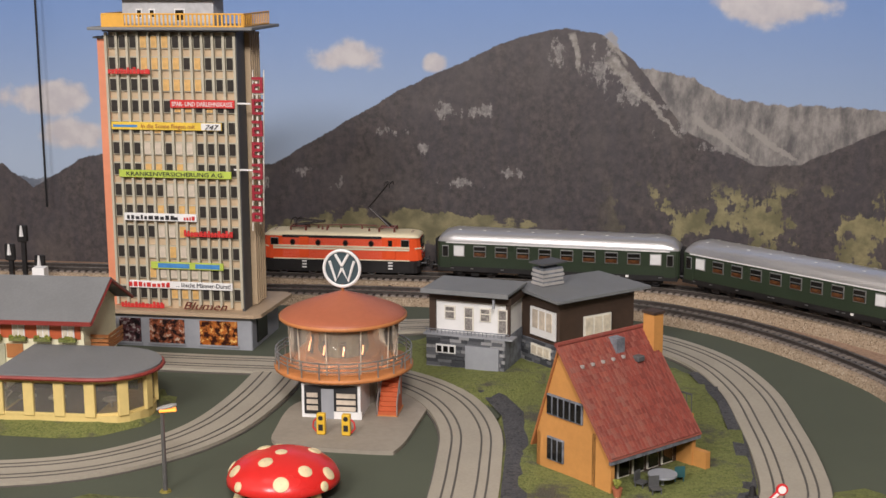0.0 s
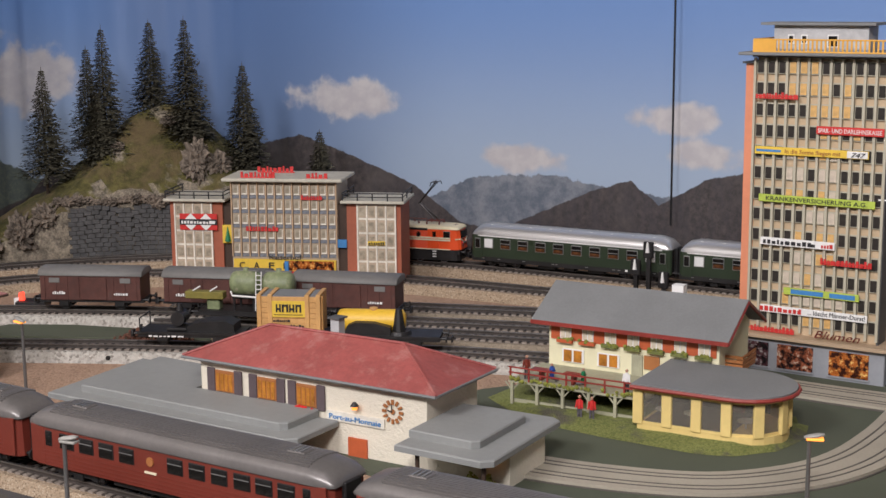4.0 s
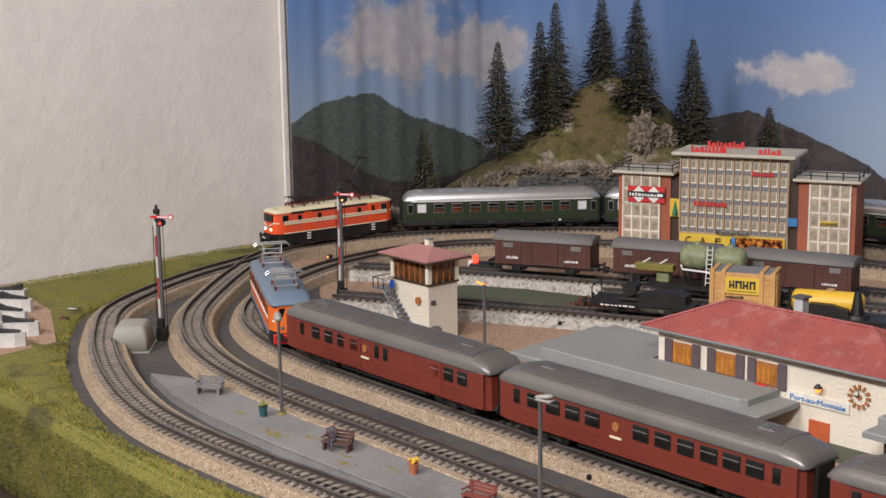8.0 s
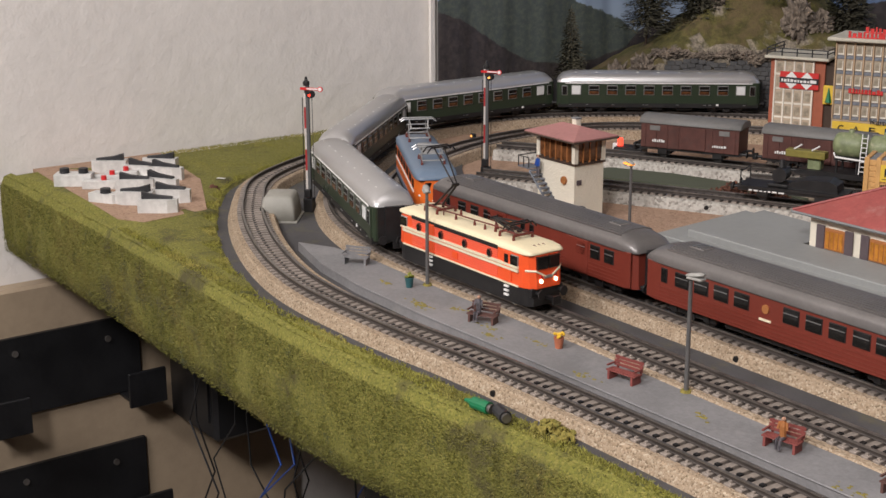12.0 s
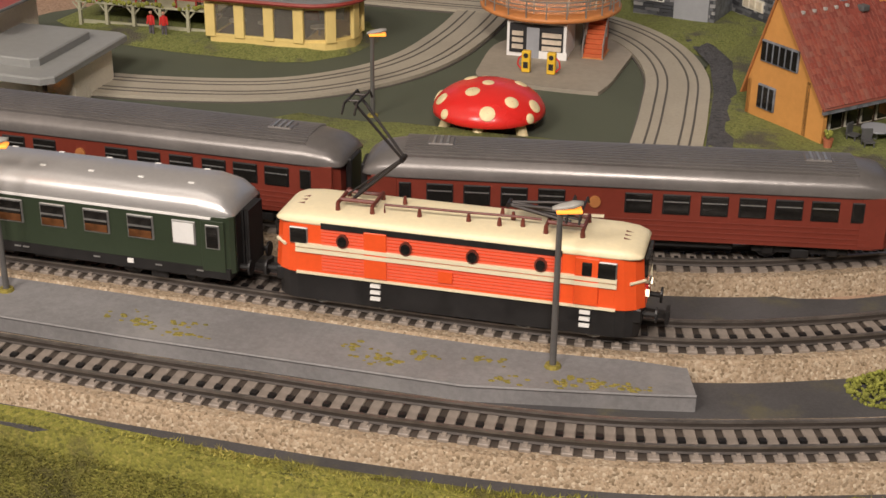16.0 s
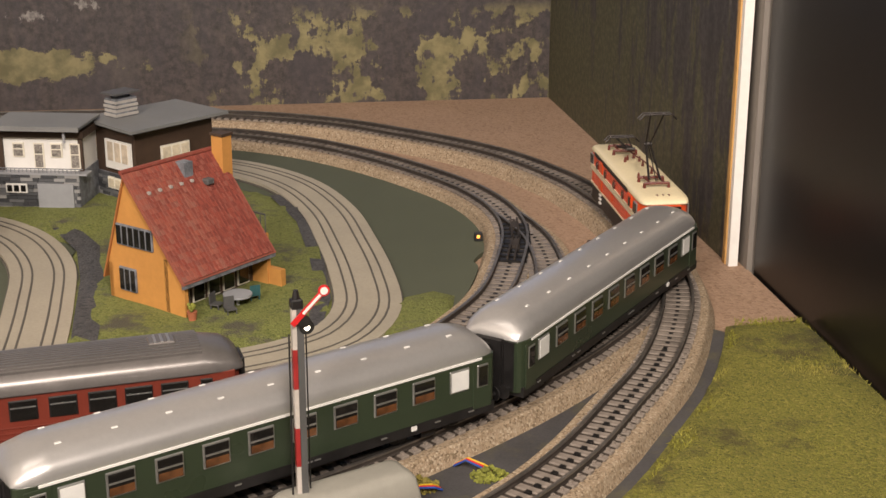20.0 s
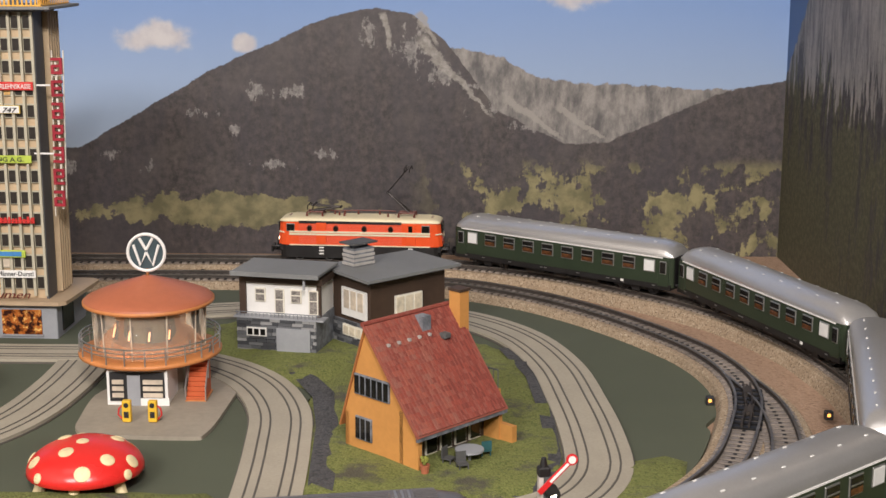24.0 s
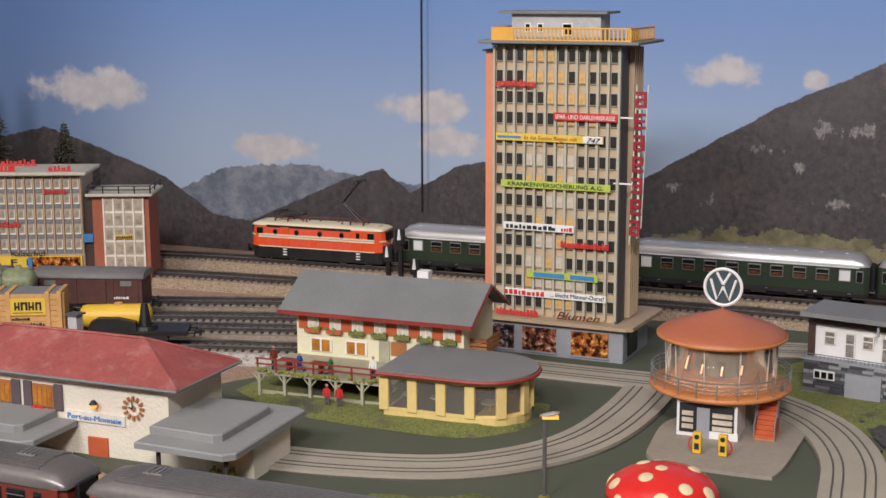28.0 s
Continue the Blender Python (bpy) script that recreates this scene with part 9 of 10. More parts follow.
def hill():
    ln = LINES["green"]
    bm = B()
    a = min((k * 0.005 for k in range(int(ln.length / 0.005))), key=lambda q: (ln.at(q) - Vector((-0.975, 1.393, 0))).length)
    b = min((k * 0.005 for k in range(int(ln.length / 0.005))), key=lambda q: (ln.at(q) - Vector((-1.336, 1.06, 0))).length)
    rows = []
    # strips that climb outward from the line: a rough rock face, then a grassed slope
    steps = [(0.034, 0.0), (0.035, 0.3), (0.0365, 0.62), (0.038, 0.9)] + [(0.042 + 0.006 * k, 1.0) for k in range(27)]
    n_s = int((b - a) / 0.006)
    for k in range(n_s + 1):
        p, d = ln.at(a + (b - a) * k / n_s), ln.dir(a + (b - a) * k / n_s)
        out = Vector((d.y, -d.x, 0))
        row = []
        for dist, f in steps:
            q = p + out * dist
            if f < 1:
                q += out * 0.004 * noise.noise(Vector((q.x * 45, q.y * 45, f * 3)))
            x, y = max(q.x, -1.405), min(q.y, 1.493)
            if x < -1.212 and y > 1.30:
                v = Vector((x + 1.212, y - 1.30))
                if v.length > 0.193:
                    v = v.normalized() * 0.193
                x, y = v.x - 1.212, v.y + 1.30
            ledge = 0.071 + 0.010 * noise.noise(Vector((x * 26, y * 26, 8))) + 0.006 * noise.noise(Vector((x * 80, y * 80, 8)))
            z = min(hill_height(x, y), ledge + max(0.0, dist - 0.036) * 1.15) * f
            row.append(bm.verts.new((x, y, max(0.0, z))))
        rows.append(row)
    for r, q in zip(rows, rows[1:]):
        for m in range(len(steps) - 1):
            bm.faces.new((r[m], q[m], q[m + 1], r[m + 1]))
    bmesh.ops.remove_doubles(bm, verts=bm.verts, dist=0.0002)
    bmesh.ops.recalc_face_normals(bm, faces=bm.faces)
    if sum(f.normal.z for f in bm.faces) < 0:
        bmesh.ops.reverse_faces(bm, faces=bm.faces)
    bm.normal_update()
    ob = part("hill", bm, M["hillside"], None, "", True)
    tagged(ob, "rocky grassed hill in the corner of the layout", "hill", kind="structure")
    # masonry foot wall along the line
    wall = B()
    k = 60
    for i in range(k):
        s = ln.length * (0.655 + 0.125 * i / k)
        p, d = ln.at(s), ln.dir(s)
        out = Vector((d.y, -d.x, 0))
        q = p + out * 0.0332
        if q.x < -1.262:
            continue
        h = max(0.004, hill_height(q.x + out.x * 0.01, q.y + out.y * 0.01) * 0.97)
        h = min(h, 0.067 + 0.006 * noise.noise(Vector((i * 0.3, 0, 0))))
        rows = max(1, int(h / 0.0050))
        for r in range(rows):
            box(wall, q.x + d.x * 0.003 * (r % 2), q.y + d.y * 0.003 * (r % 2), r * h / rows, ln.length * 0.125 / k - 0.0003, 0.004, h / rows - 0.0004, math.degrees(math.atan2(d.y, d.x)))
    tagged(part("foot_wall", wall, M["masonry"], ob, "dark grey masonry foot wall"), kind="stuff")
    spots = [(-1.352, 1.150, 0.020, 5, 1.25, None), (-1.360, 1.13, 0.016, 6, 1.25, None), (-1.325, 1.175, 0.012, 9, 1.25, None), (-1.172, 1.352, 0.0155, 11, 1.5, 0.112), (-1.156, 1.371, 0.0150, 12, 0.9, 0.108), (-1.222, 1.362, 0.009, 13, 0.6, None), (-1.262, 1.318, 0.009, 14, 0.6, None), (-1.286, 1.222, 0.014, 15, 1.1, 0.056), (-1.300, 1.198, 0.016, 16, 1.3, 0.040), (-1.318, 1.165, 0.014, 17, 1.2, 0.030)]
    rnd = random.Random(77)
    for i in range(13):
        f = i / 12
        spots.append((-1.276 + 0.092 * f + rnd.uniform(-0.002, 0.002), 1.236 + 0.082 * f + rnd.uniform(-0.003, 0.003), rnd.uniform(0.0075, 0.0120), 30 + i, 0.55, 0.0715 + rnd.uniform(-0.003, 0.003)))
    for x, y, r, sd, tall, z in spots:
        bm = B()
        bmesh.ops.create_icosphere(bm, subdivisions=4, radius=r)
        for v in bm.verts:
            n = v.co.normalized()
            crack = abs(noise.noise(n * 2.6 + Vector((sd * 7, 0, 0)))) + 0.5 * abs(noise.noise(n * 6.5 + Vector((sd * 3, 4, 0))))
            v.co = n * r * (0.66 + 0.85 * crack + 0.12 * noise.noise(n * 15 + Vector((0, sd, 0))))
            v.co.z *= tall
        bmesh.ops.transform(bm, matrix=Matrix.Translation((x, y, z if z else max(0.01, hill_height(x, y) - r * 0.55))), verts=bm.verts)
        tagged(part("rock", bm, M["rock"]), "weathered painted rock on the hill", "rock", "hill rocks")


def fir(x, y, z, h, r, seed, label="dark green fir tree with brown trunk"):
    rnd = random.Random(seed)
    t = thing("fir_tree", x, y, z, rnd.uniform(0, 360), label, "tree", "fir trees")
    part("trunk", cyl(B(), (0, 0, -0.03), (0, 0, h * 0.9), r * 0.085, r * 0.02, 8), M["bark"], t)
    vs, fs = [], []
    tiers = int(h / 0.0030)
    for k in range(tiers):
        f = k / tiers
        z0 = h * (0.12 + 0.87 * f)
        rr = 1.22 * r * (1 - f) ** 0.9 * rnd.uniform(0.74, 1.10) + 0.0009
        n = max(6, int(22 * (1 - f) + 5))
        a0 = rnd.uniform(0, 6.28)
        for i in range(n):
            a = a0 + 2 * math.pi * i / n + rnd.uniform(-0.25, 0.25)
            ln = rr * rnd.uniform(0.60, 1.12)
            dz = -ln * rnd.uniform(0.15, 0.50)
            # a drooping bough: short needle sprays to both sides and a spray at the tip
            m = 4 if ln > 0.006 else 3
            for e in range(m):
                u = (e + rnd.uniform(0.5, 1.0)) / m
                px, py, pz = math.cos(a) * ln * u, math.sin(a) * ln * u, z0 + dz * u
                for s in (-1, 1):
                    b = a + s * rnd.uniform(0.35, 1.0)
                    w = (0.0016 + 0.13 * ln) * rnd.uniform(0.7, 1.4)
                    c, q = math.cos(b), math.sin(b)
                    v = len(vs)
                    hz = rnd.uniform(-0.0016, 0.0008)
                    vs.extend([(px, py, pz), (px + c * w - q * w * 0.28, py + q * w + c * w * 0.28, pz + hz), (px + c * w * 1.35, py + q * w * 1.35, pz + hz - 0.0006), (px + c * w + q * w * 0.28, py + q * w - c * w * 0.28, pz + hz - 0.0008)])
                    fs.append((v, v + 1, v + 2, v + 3))
    b = len(vs)
    vs.extend([(0.0012, 0, h * 0.93), (-0.0007, 0.001, h * 0.93), (-0.0007, -0.001, h * 0.93), (0, 0, h * 1.02)])
    fs.extend([(b, b + 1, b + 3), (b + 1, b + 2, b + 3), (b + 2, b, b + 3)])
    me = bpy.data.meshes.new("crown")
    me.from_pydata(vs, [], fs)
    me.materials.append(M["needle"])
    o = new("crown", me)
    o.parent = t
    return t


def clump(x, y, z, r, material, seed, label, name="bush", n=60, flat=0.6, size=0.0028):
    rnd = random.Random(seed)
    bm = B()
    for _ in range(n):
        d = r * rnd.random() ** 0.6
        a = rnd.uniform(0, 6.28)
        h = flat * (r - d) * rnd.random()
        s = size * rnd.uniform(0.5, 1.2)
        m = Matrix.Translation((x + d * math.cos(a), y + d * math.sin(a) * 0.7, z + h)) @ Euler((rnd.uniform(0, 6), rnd.uniform(0, 6), 0)).to_matrix().to_4x4() @ Matrix.Diagonal((1, rnd.uniform(0.6, 1), rnd.uniform(0.5, 0.9), 1))
        bmesh.ops.create_icosphere(bm, subdivisions=1, radius=s, matrix=m)
    for v in bm.verts:
        v.co += Vector((rnd.uniform(-1, 1), rnd.uniform(-1, 1), rnd.uniform(-1, 1))) * size * 0.25
    return tagged(part(name, bm, material), label, name)


# ---- goods wagons on the sidings ----
def wagon_base(t, L):
    part("underframe", box(B(), 0, 0, 0.0075, L, 0.026, 0.0028), M["frame"], t)
    for x in (-L * 0.27, L * 0.27):
        ax = part("axle_guard", box(B(), x, 0, 0.0040, 0.0090, 0.0262, 0.0040), M["frame"], t)
        wheelset(ax, x, 0.0056)
    for e in (-1, 1):
        buffers(t, e * L / 2, 0.0098)


def covered_van(s, line, label, roof="vanroof"):
    L = 0.100
    t = thing("goods_van", 0, 0, 0, 0, label, "wagon", "goods wagons")
    wagon_base(t, L)
    part("body", box(B(), 0, 0, 0.0100, L - 0.004, 0.0300, 0.0235), M["brownvan"], t)
    part("roof", vault(B(), L, 0.0160, 0.0333, 0.0068, 0.0004, 10), M[roof], t, "grey arched roof", True)
    for side in (-1, 1):
        y = side * 0.0150
        for k in range(9):
            part("board_strip", box(B(), -0.044 + k * 0.011, y, 0.0102, 0.0013, 0.0012, 0.0230), M["brownvan"], t)
        part("sliding_door", box(B(), 0.004, y + side * 0.0004, 0.0105, 0.0240, 0.0012, 0.0210, 0, 0.0002), M["brownvan"], t)
        for x in (-0.034, 0.034):
            part("air_vent", box(B(), x, y, 0.0265, 0.0100, 0.0014, 0.0045), M["vanroof"], t)
        bars(t, M["white"], -0.030, y + side * 0.0008, 0.0155, 0.012, 0.0030, 0 if side < 0 else 180, count=4, seed=31)
        bars(t, M["white"], 0.030, y + side * 0.0008, 0.0150, 0.014, 0.0022, 0 if side < 0 else 180, count=5, seed=32)
    t.matrix_world = on_track(LINES[line], s, 0.03)
    return t


def s_near(line, x, y):
    ln = LINES[line]
    return min((i * 0.005 for i in range(int(ln.length / 0.005))), key=lambda s: (ln.at(s) - Vector((x, y, 0))).length)


def crate_wagon():
    L = 0.066
    t = thing("flat_wagon", 0, 0, 0, 0, "black flat wagon carrying a wooden crate", "wagon", "goods wagons")
    wagon_base(t, L)
    part("bed", box(B(), 0, 0, 0.0100, L, 0.0290, 0.0022), M["frame"], t)
    for k in range(4):
        part("stanchion", box(B(), -0.0305 + k * 0.0203, -0.0148, 0.0085, 0.0012, 0.0010, 0.010), M["frame"], t)
    m = on_track(LINES["yard_c"], s_near("yard_c", -0.786, 1.022), 0.03)
    t.matrix_world = m
    c = thing("freight_crate", 0, 0, 0, 0, "pale wooden freight crate with a yellow panel", "crate")
    c.matrix_world = m @ pose(0.0, 0, 0.0124)
    H = 0.0318
    part("box", box(B(), 0, 0, 0, 0.053, 0.027, H), M["crate"], c)
    part("top", box(B(), 0, 0, H, 0.0525, 0.0265, 0.0008), M["slate"], c, "dark grey top")
    for x in (-0.0248, -0.0155, 0.0155, 0.0248):
        bm = box(B(), x, -0.0142, 0, 0.0036, 0.0022, H + 0.0018, 0, 0.0003)
        box(bm, x, 0, H - 0.0002, 0.0036, 0.0285, 0.0022, 0, 0.0003)
        part("batten", bm, M["crate"], c)
    for side in (-1, 1):
        part("batten", box(B(), side * 0.0270, -0.0085, 0, 0.0018, 0.0036, H, 0, 0.0003), M["crate"], c)
    for k in range(7):
        part("plank", box(B(), 0, -0.0137, 0.0003 + k * 0.0045, 0.0525, 0.0010, 0.0042, 0, 0.0002), M["crate"], c)
    p = part("panel", box(B(), 0, -0.0146, 0.0150, 0.0275, 0.0012, 0.0135), M["signyellow"], c, "yellow advertising panel")
    for i, w in enumerate((0.0040, 0.0052, 0.0042, 0.0046)):
        x = -0.0084 + i * 0.0056
        bm = box(B(), x - w * 0.36, -0.0154, 0.0192, w * 0.30, 0.0008, 0.0066)
        box(bm, x + w * 0.36, -0.0154, 0.0192, w * 0.30, 0.0008, 0.0066)
        box(bm, x, -0.0154, 0.0240 if i % 2 else 0.0210, w * 0.6, 0.0007, 0.0016)
        part("emblem_block", bm, M["signblack"], p)
    part("underline", box(B(), 0, -0.0153, 0.0168, 0.024, 0.0006, 0.0004), M["signblack"], p)
    bars(c, M["signblack"], -0.006, -0.0147, 0.0108, 0.014, 0.0022, count=7, seed=42)
    bars(c, M["signblack"], 0.002, -0.0147, 0.0060, 0.022, 0.0026, count=8, seed=43)
    return t


def crane_wagon(s, line, load, label):
    L = 0.090
    t = thing("flat_wagon", 0, 0, 0, 0, label, "wagon", "goods wagons")
    wagon_base(t, L)
    part("bed", box(B(), 0, 0, 0.0100, L, 0.0290, 0.0020), M["frame"], t)
    part("hand_rail", tube(B(), [(-L / 2 + 0.002, -0.0135, 0.012), (-L / 2 + 0.002, -0.0135, 0.0235), (-L / 2 + 0.002, 0.0135, 0.0235), (-L / 2 + 0.002, 0.0135, 0.012)], 0.0006, 5), M["frame"], t)
    if load == "winch":
        bm = B()
        loft(bm, [[(-0.004, y, 0.0119), (0.038, y, 0.0119), (0.037, y, 0.0185), (0.030, y, 0.0215), (0.008, y, 0.0205), (-0.002, y, 0.0170)] for y in (-0.0105, 0.0105)])
        part("winch_bed", bm, M["frame"], t)
        part("base_plate", box(B(), -0.012, 0, 0.0120, 0.018, 0.022, 0.0030, 0, 0.001), M["frame"], t)
        part("winch_drum", cyl(B(), (-0.012, -0.008, 0.022), (-0.012, 0.008, 0.022), 0.0060, 0.0060, 16), M["frame"], t)
        part("winch_block", cyl(B(), (-0.012, 0, 0.020), (-0.012, 0, 0.034), 0.0045, 0.0020, 10), M["frame"], t)
    else:
        bm = lathe(B(), [(0.0003, -0.029), (0.006, -0.0285), (0.0088, -0.0265), (0.0094, -0.023), (0.0094, 0.023), (0.0088, 0.0265), (0.006, 0.0285), (0.0003, 0.029)], 24)
        bmesh.ops.transform(bm, matrix=Matrix.Translation((-0.014, 0.0045, 0.0214)) @ Matrix.Rotation(radians(90), 4, "Y"), verts=bm.verts)
        tk = part("tank", bm, M["yellow"], t, "bright yellow tank", True)
        part("filler_cap", cyl(B(), (-0.012, 0.0045, 0.0302), (-0.012, 0.0045, 0.0322), 0.0034, 0.0034, 12), M["crate"], tk)
        bm = B()
        loft(bm, [[(-0.036, y, 0.0119), (0.004, y, 0.0119), (0.004, y, 0.0190), (-0.010, y, 0.0225), (-0.026, y, 0.0228), (-0.032, y, 0.0200)] for y in (-0.0125, -0.0040)])
        part("cover", bm, M["frame"], t)
        part("base_plate", cyl(B(), (0.010, -0.003, 0.0120), (0.010, -0.003, 0.0150), 0.0105, 0.0095, 20), M["frame"], t)
        part("winch_block", cyl(B(), (0.010, -0.004, 0.0148), (0.010, -0.004, 0.033), 0.0056, 0.0026, 10), M["frame"], t)
    bars(t, M["white"], -0.02, -0.0148, 0.0082, 0.03, 0.0014, count=6, seed=44)
    t.matrix_world = on_track(LINES[line], s, 0.03)
    return t


def tank_wagon(s, line):
    L = 0.120
    t = thing("tank_wagon", 0, 0, 0, 0, "pale green twin tank wagon with white ladder", "wagon", "goods wagons")
    wagon_base(t, L)
    part("deck", box(B(), 0, 0, 0.0102, 0.112, 0.026, 0.0016), M["frame"], t)
    for x in (-0.0152, 0.0152):
        bm = lathe(B(), [(0.0003, -0.0146), (0.006, -0.0142), (0.0092, -0.0125), (0.0108, -0.0095), (0.0112, -0.005), (0.0112, 0.005), (0.0108, 0.0095), (0.0092, 0.0125), (0.006, 0.0142), (0.0003, 0.0146)], 28)
        bmesh.ops.transform(bm, matrix=Matrix.Translation((x, 0, 0.0355)) @ Matrix.Rotation(radians(90), 4, "Y"), verts=bm.verts)
        tk = part("tank", bm, M["tankgreen"], t, "pale green weathered tank", True)
        part("dome", cyl(B(), (x, 0, 0.0462), (x, 0, 0.0494), 0.0030, 0.0024, 12), M["tankgreen"], tk)
        part("walkway_strip", box(B(), x, 0.0, 0.0464, 0.024, 0.0030, 0.0008), M["vanroof"], tk)
        part("saddle", box(B(), x, 0, 0.0225, 0.022, 0.018, 0.0040), M["frame"], tk)
        for dx in (-0.009, 0.009):
            for y in (-0.0085, 0.0085):
                part("leg", box(B(), x + dx, y, 0.0115, 0.0016, 0.0016, 0.0115), M["frame"], t)
    bm = B()
    for dx in (-0.0024, 0.0024):
        tube(bm, [(dx, -0.0150, 0.0135), (dx, -0.0130, 0.0300), (dx, -0.0105, 0.0480)], 0.0005, 5)
    for k in range(8):
        y = -0.0148 + 0.0036 * k / 7
        tube(bm, [(-0.0024, y, 0.0160 + k * 0.0041), (0.0024, y, 0.0160 + k * 0.0041)], 0.0004, 4)
    part("ladder", bm, M["white"], t, "white ladder")
    part("pedestal", box(B(), -0.045, -0.002, 0.010, 0.012, 0.010, 0.013, 0, 0.001), M["tankgreen"], t)
    part("end_board", box(B(), -0.052, -0.006, 0.0215, 0.036, 0.010, 0.0065, 0, 0.0006), M["olivecrane"], t, "olive-brown end board")
    for dx in (-0.062, -0.046):
        part("hook", tube(B(), [(dx, -0.011, 0.029), (dx + 0.004, -0.011, 0.0315), (dx + 0.007, -0.011, 0.0335)], 0.0007, 5), M["white"], t)
    part("pipe", tube(B(), [(-0.026, -0.0125, 0.0300), (-0.024, -0.0135, 0.0262), (0.006, -0.0138, 0.0250), (0.020, -0.0138, 0.0250)], 0.0009, 6), M["white"], t)
    t.matrix_world = on_track(LINES[line], s, 0.025)
    return t


# ---- the control desk, plugs and the wall under the table ----
def control_desk():
    pad = [(-1.408, .538), (-1.18, .523), (-1.155, .535), (-1.163, .596), (-1.27, .645), (-1.405, .668)]
    tagged(part("desk_pad", prism(B(), pad, 0.003, 0.0068), M["sand"]), "pinkish sand patch under the switches", "ground", kind="structure")
    def case(x, y, rz, label):
        t = thing("lever_switch", x, y, 0.0066, rz, label, "switch", "lever switches")
        out = [(-0.0165, -0.0062), (0.0085, -0.0062), (0.0165, -0.0025), (0.0165, 0.0025), (0.0085, 0.0062), (-0.0165, 0.0062)]
        part("case", prism(B(), out, 0, 0.0115), M["control"], t)
        bm = B()
        loft(bm, [[(-0.0135, -0.0030, 0.0113), (-0.0135, 0.0030, 0.0113), (-0.0135, 0.0026, 0.0175), (-0.0135, -0.0026, 0.0175)],
                  [(-0.0040, -0.0022, 0.0113), (-0.0040, 0.0022, 0.0113), (-0.0040, 0.0018, 0.0150), (-0.0040, -0.0018, 0.0150)],
                  [(0.0120, -0.0024, 0.0113), (0.0120, 0.0024, 0.0113), (0.0120, 0.0020, 0.0132), (0.0120, -0.0020, 0.0132)]])
        part("lever", bm, M["signblack"], t, "black paddle lever")
        return t

    for i, (x, y, rz) in enumerate(((-1.352, .592, 235), (-1.262, .577, 52), (-1.312, .608, 40), (-1.252, .598, 30), (-1.331, .634, 228), (-1.218, .556, 228), (-1.180, .560, 52), (-1.206, .585, 48), (-1.292, .622, 35))):
        case(x, y, rz, "white lever switch with black paddle on the desk pad")
    for x, y in ((-1.292, .556), (-1.308, .571), (-1.316, .588)):
        t = thing("push_switch", x, y, 0.0066, 54, "white switch box with a red button", "switch", "push switches")
        part("case", box(B(), 0, 0, 0, 0.030, 0.0095, 0.0080, 0, 0.0005), M["control"], t)
        part("button", cyl(B(), (0.004, 0, 0.008), (0.004, 0, 0.0118), 0.0026, 0.0024, 14), M["red"], t, "red button")
        part("flange", box(B(), 0.018, 0, 0, 0.010, 0.0095, 0.0030), M["control"], t)
    t = thing("push_switch", -1.318, .543, 0.0066, 54, "white switch box with two black knobs", "switch", "push switches")
    part("case", box(B(), 0, 0, 0, 0.034, 0.016, 0.0115, 0, 0.0006), M["control"], t)
    for dx in (-0.0085, 0.0085):
        part("knob", cyl(B(), (dx, 0, 0.0115), (dx, 0, 0.0160), 0.0046, 0.0042, 16), M["signblack"], t, "black knob")
    t = thing("push_switch", -1.240, .540, 0.0066, 30, "white switch box with one black knob", "switch", "push switches")
    part("case", prism(B(), [(-0.015, -0.006), (0.010, -0.006), (0.015, 0), (0.010, 0.006), (-0.015, 0.006)], 0, 0.0080), M["control"], t)
    part("knob", cyl(B(), (-0.001, 0, 0.008), (-0.001, 0, 0.0120), 0.0048, 0.0044, 16), M["signblack"], t, "black knob")


def under_table():
    # a pale board on the side wall with black shelf boxes, cables below the table
    b = part("side_board", box(B(), -1.408, 0.63, -0.62, 0.022, 0.36, 0.515, 0, 0.003), M["wood"])
    tagged(b, "pale plywood board screwed to the wall", "board")
    for y, z in ((0.4765, -0.132), (0.70, -0.132)):
        part("screw", cyl(B(), (-1.398, y, z), (-1.394, y, z), 0.0035, 0.0032, 14), M["rail"], b)
    for z in (-0.232, -0.366):
        t = thing("wall_shelf", -1.397, 0.5475, z, 0, "black metal wall bracket shelf", "shelf", "wall shelves")
        part("back_plate", box(B(), 0.002, 0, 0, 0.005, 0.161, 0.080), M["black"], t)
        for y in (-0.070, 0.070):
            part("arm", box(B(), 0.022, y, -0.004, 0.040, 0.026, 0.003), M["black"], t)
            part("lip", box(B(), 0.042, y, -0.004, 0.004, 0.040, 0.036, 0, 0.0006), M["black"], t)
        for y, sz in ((-0.048, 0.064), (0.047, 0.060)):
            part("screw", cyl(B(), (0.003, y, sz), (0.0062, y, sz), 0.0032, 0.0032, 12), M["rail"], t)
    t = thing("power_box", -1.345, 0.70, -0.27, 0, "dark grey power box under the table", "power supply")
    part("case", box(B(), 0, 0, 0, 0.10, 0.08, 0.13, 0, 0.004), M["black"], t)
    part("rib", box(B(), 0, -0.041, 0.02, 0.08, 0.003, 0.09), M["black"], t)
    rnd = random.Random(14)
    for i in range(16):
        x, y = rnd.uniform(-1.30, -0.75), rnd.uniform(0.54, 0.70)
        pts = [(x, y, -0.075)]
        for k in range(6):
            pts.append((x + rnd.uniform(-0.02, 0.02) + 0.02 * k * rnd.uniform(-1, 1), y + rnd.uniform(-0.01, 0.01), -0.075 - 0.05 * (k + 1)))
        tagged(part("cable", tube(B(), pts, 0.0009, 6), M["bluewire"] if i % 4 == 1 else M["black"]), "thin hanging cable under the table", "cable", "hanging cables")


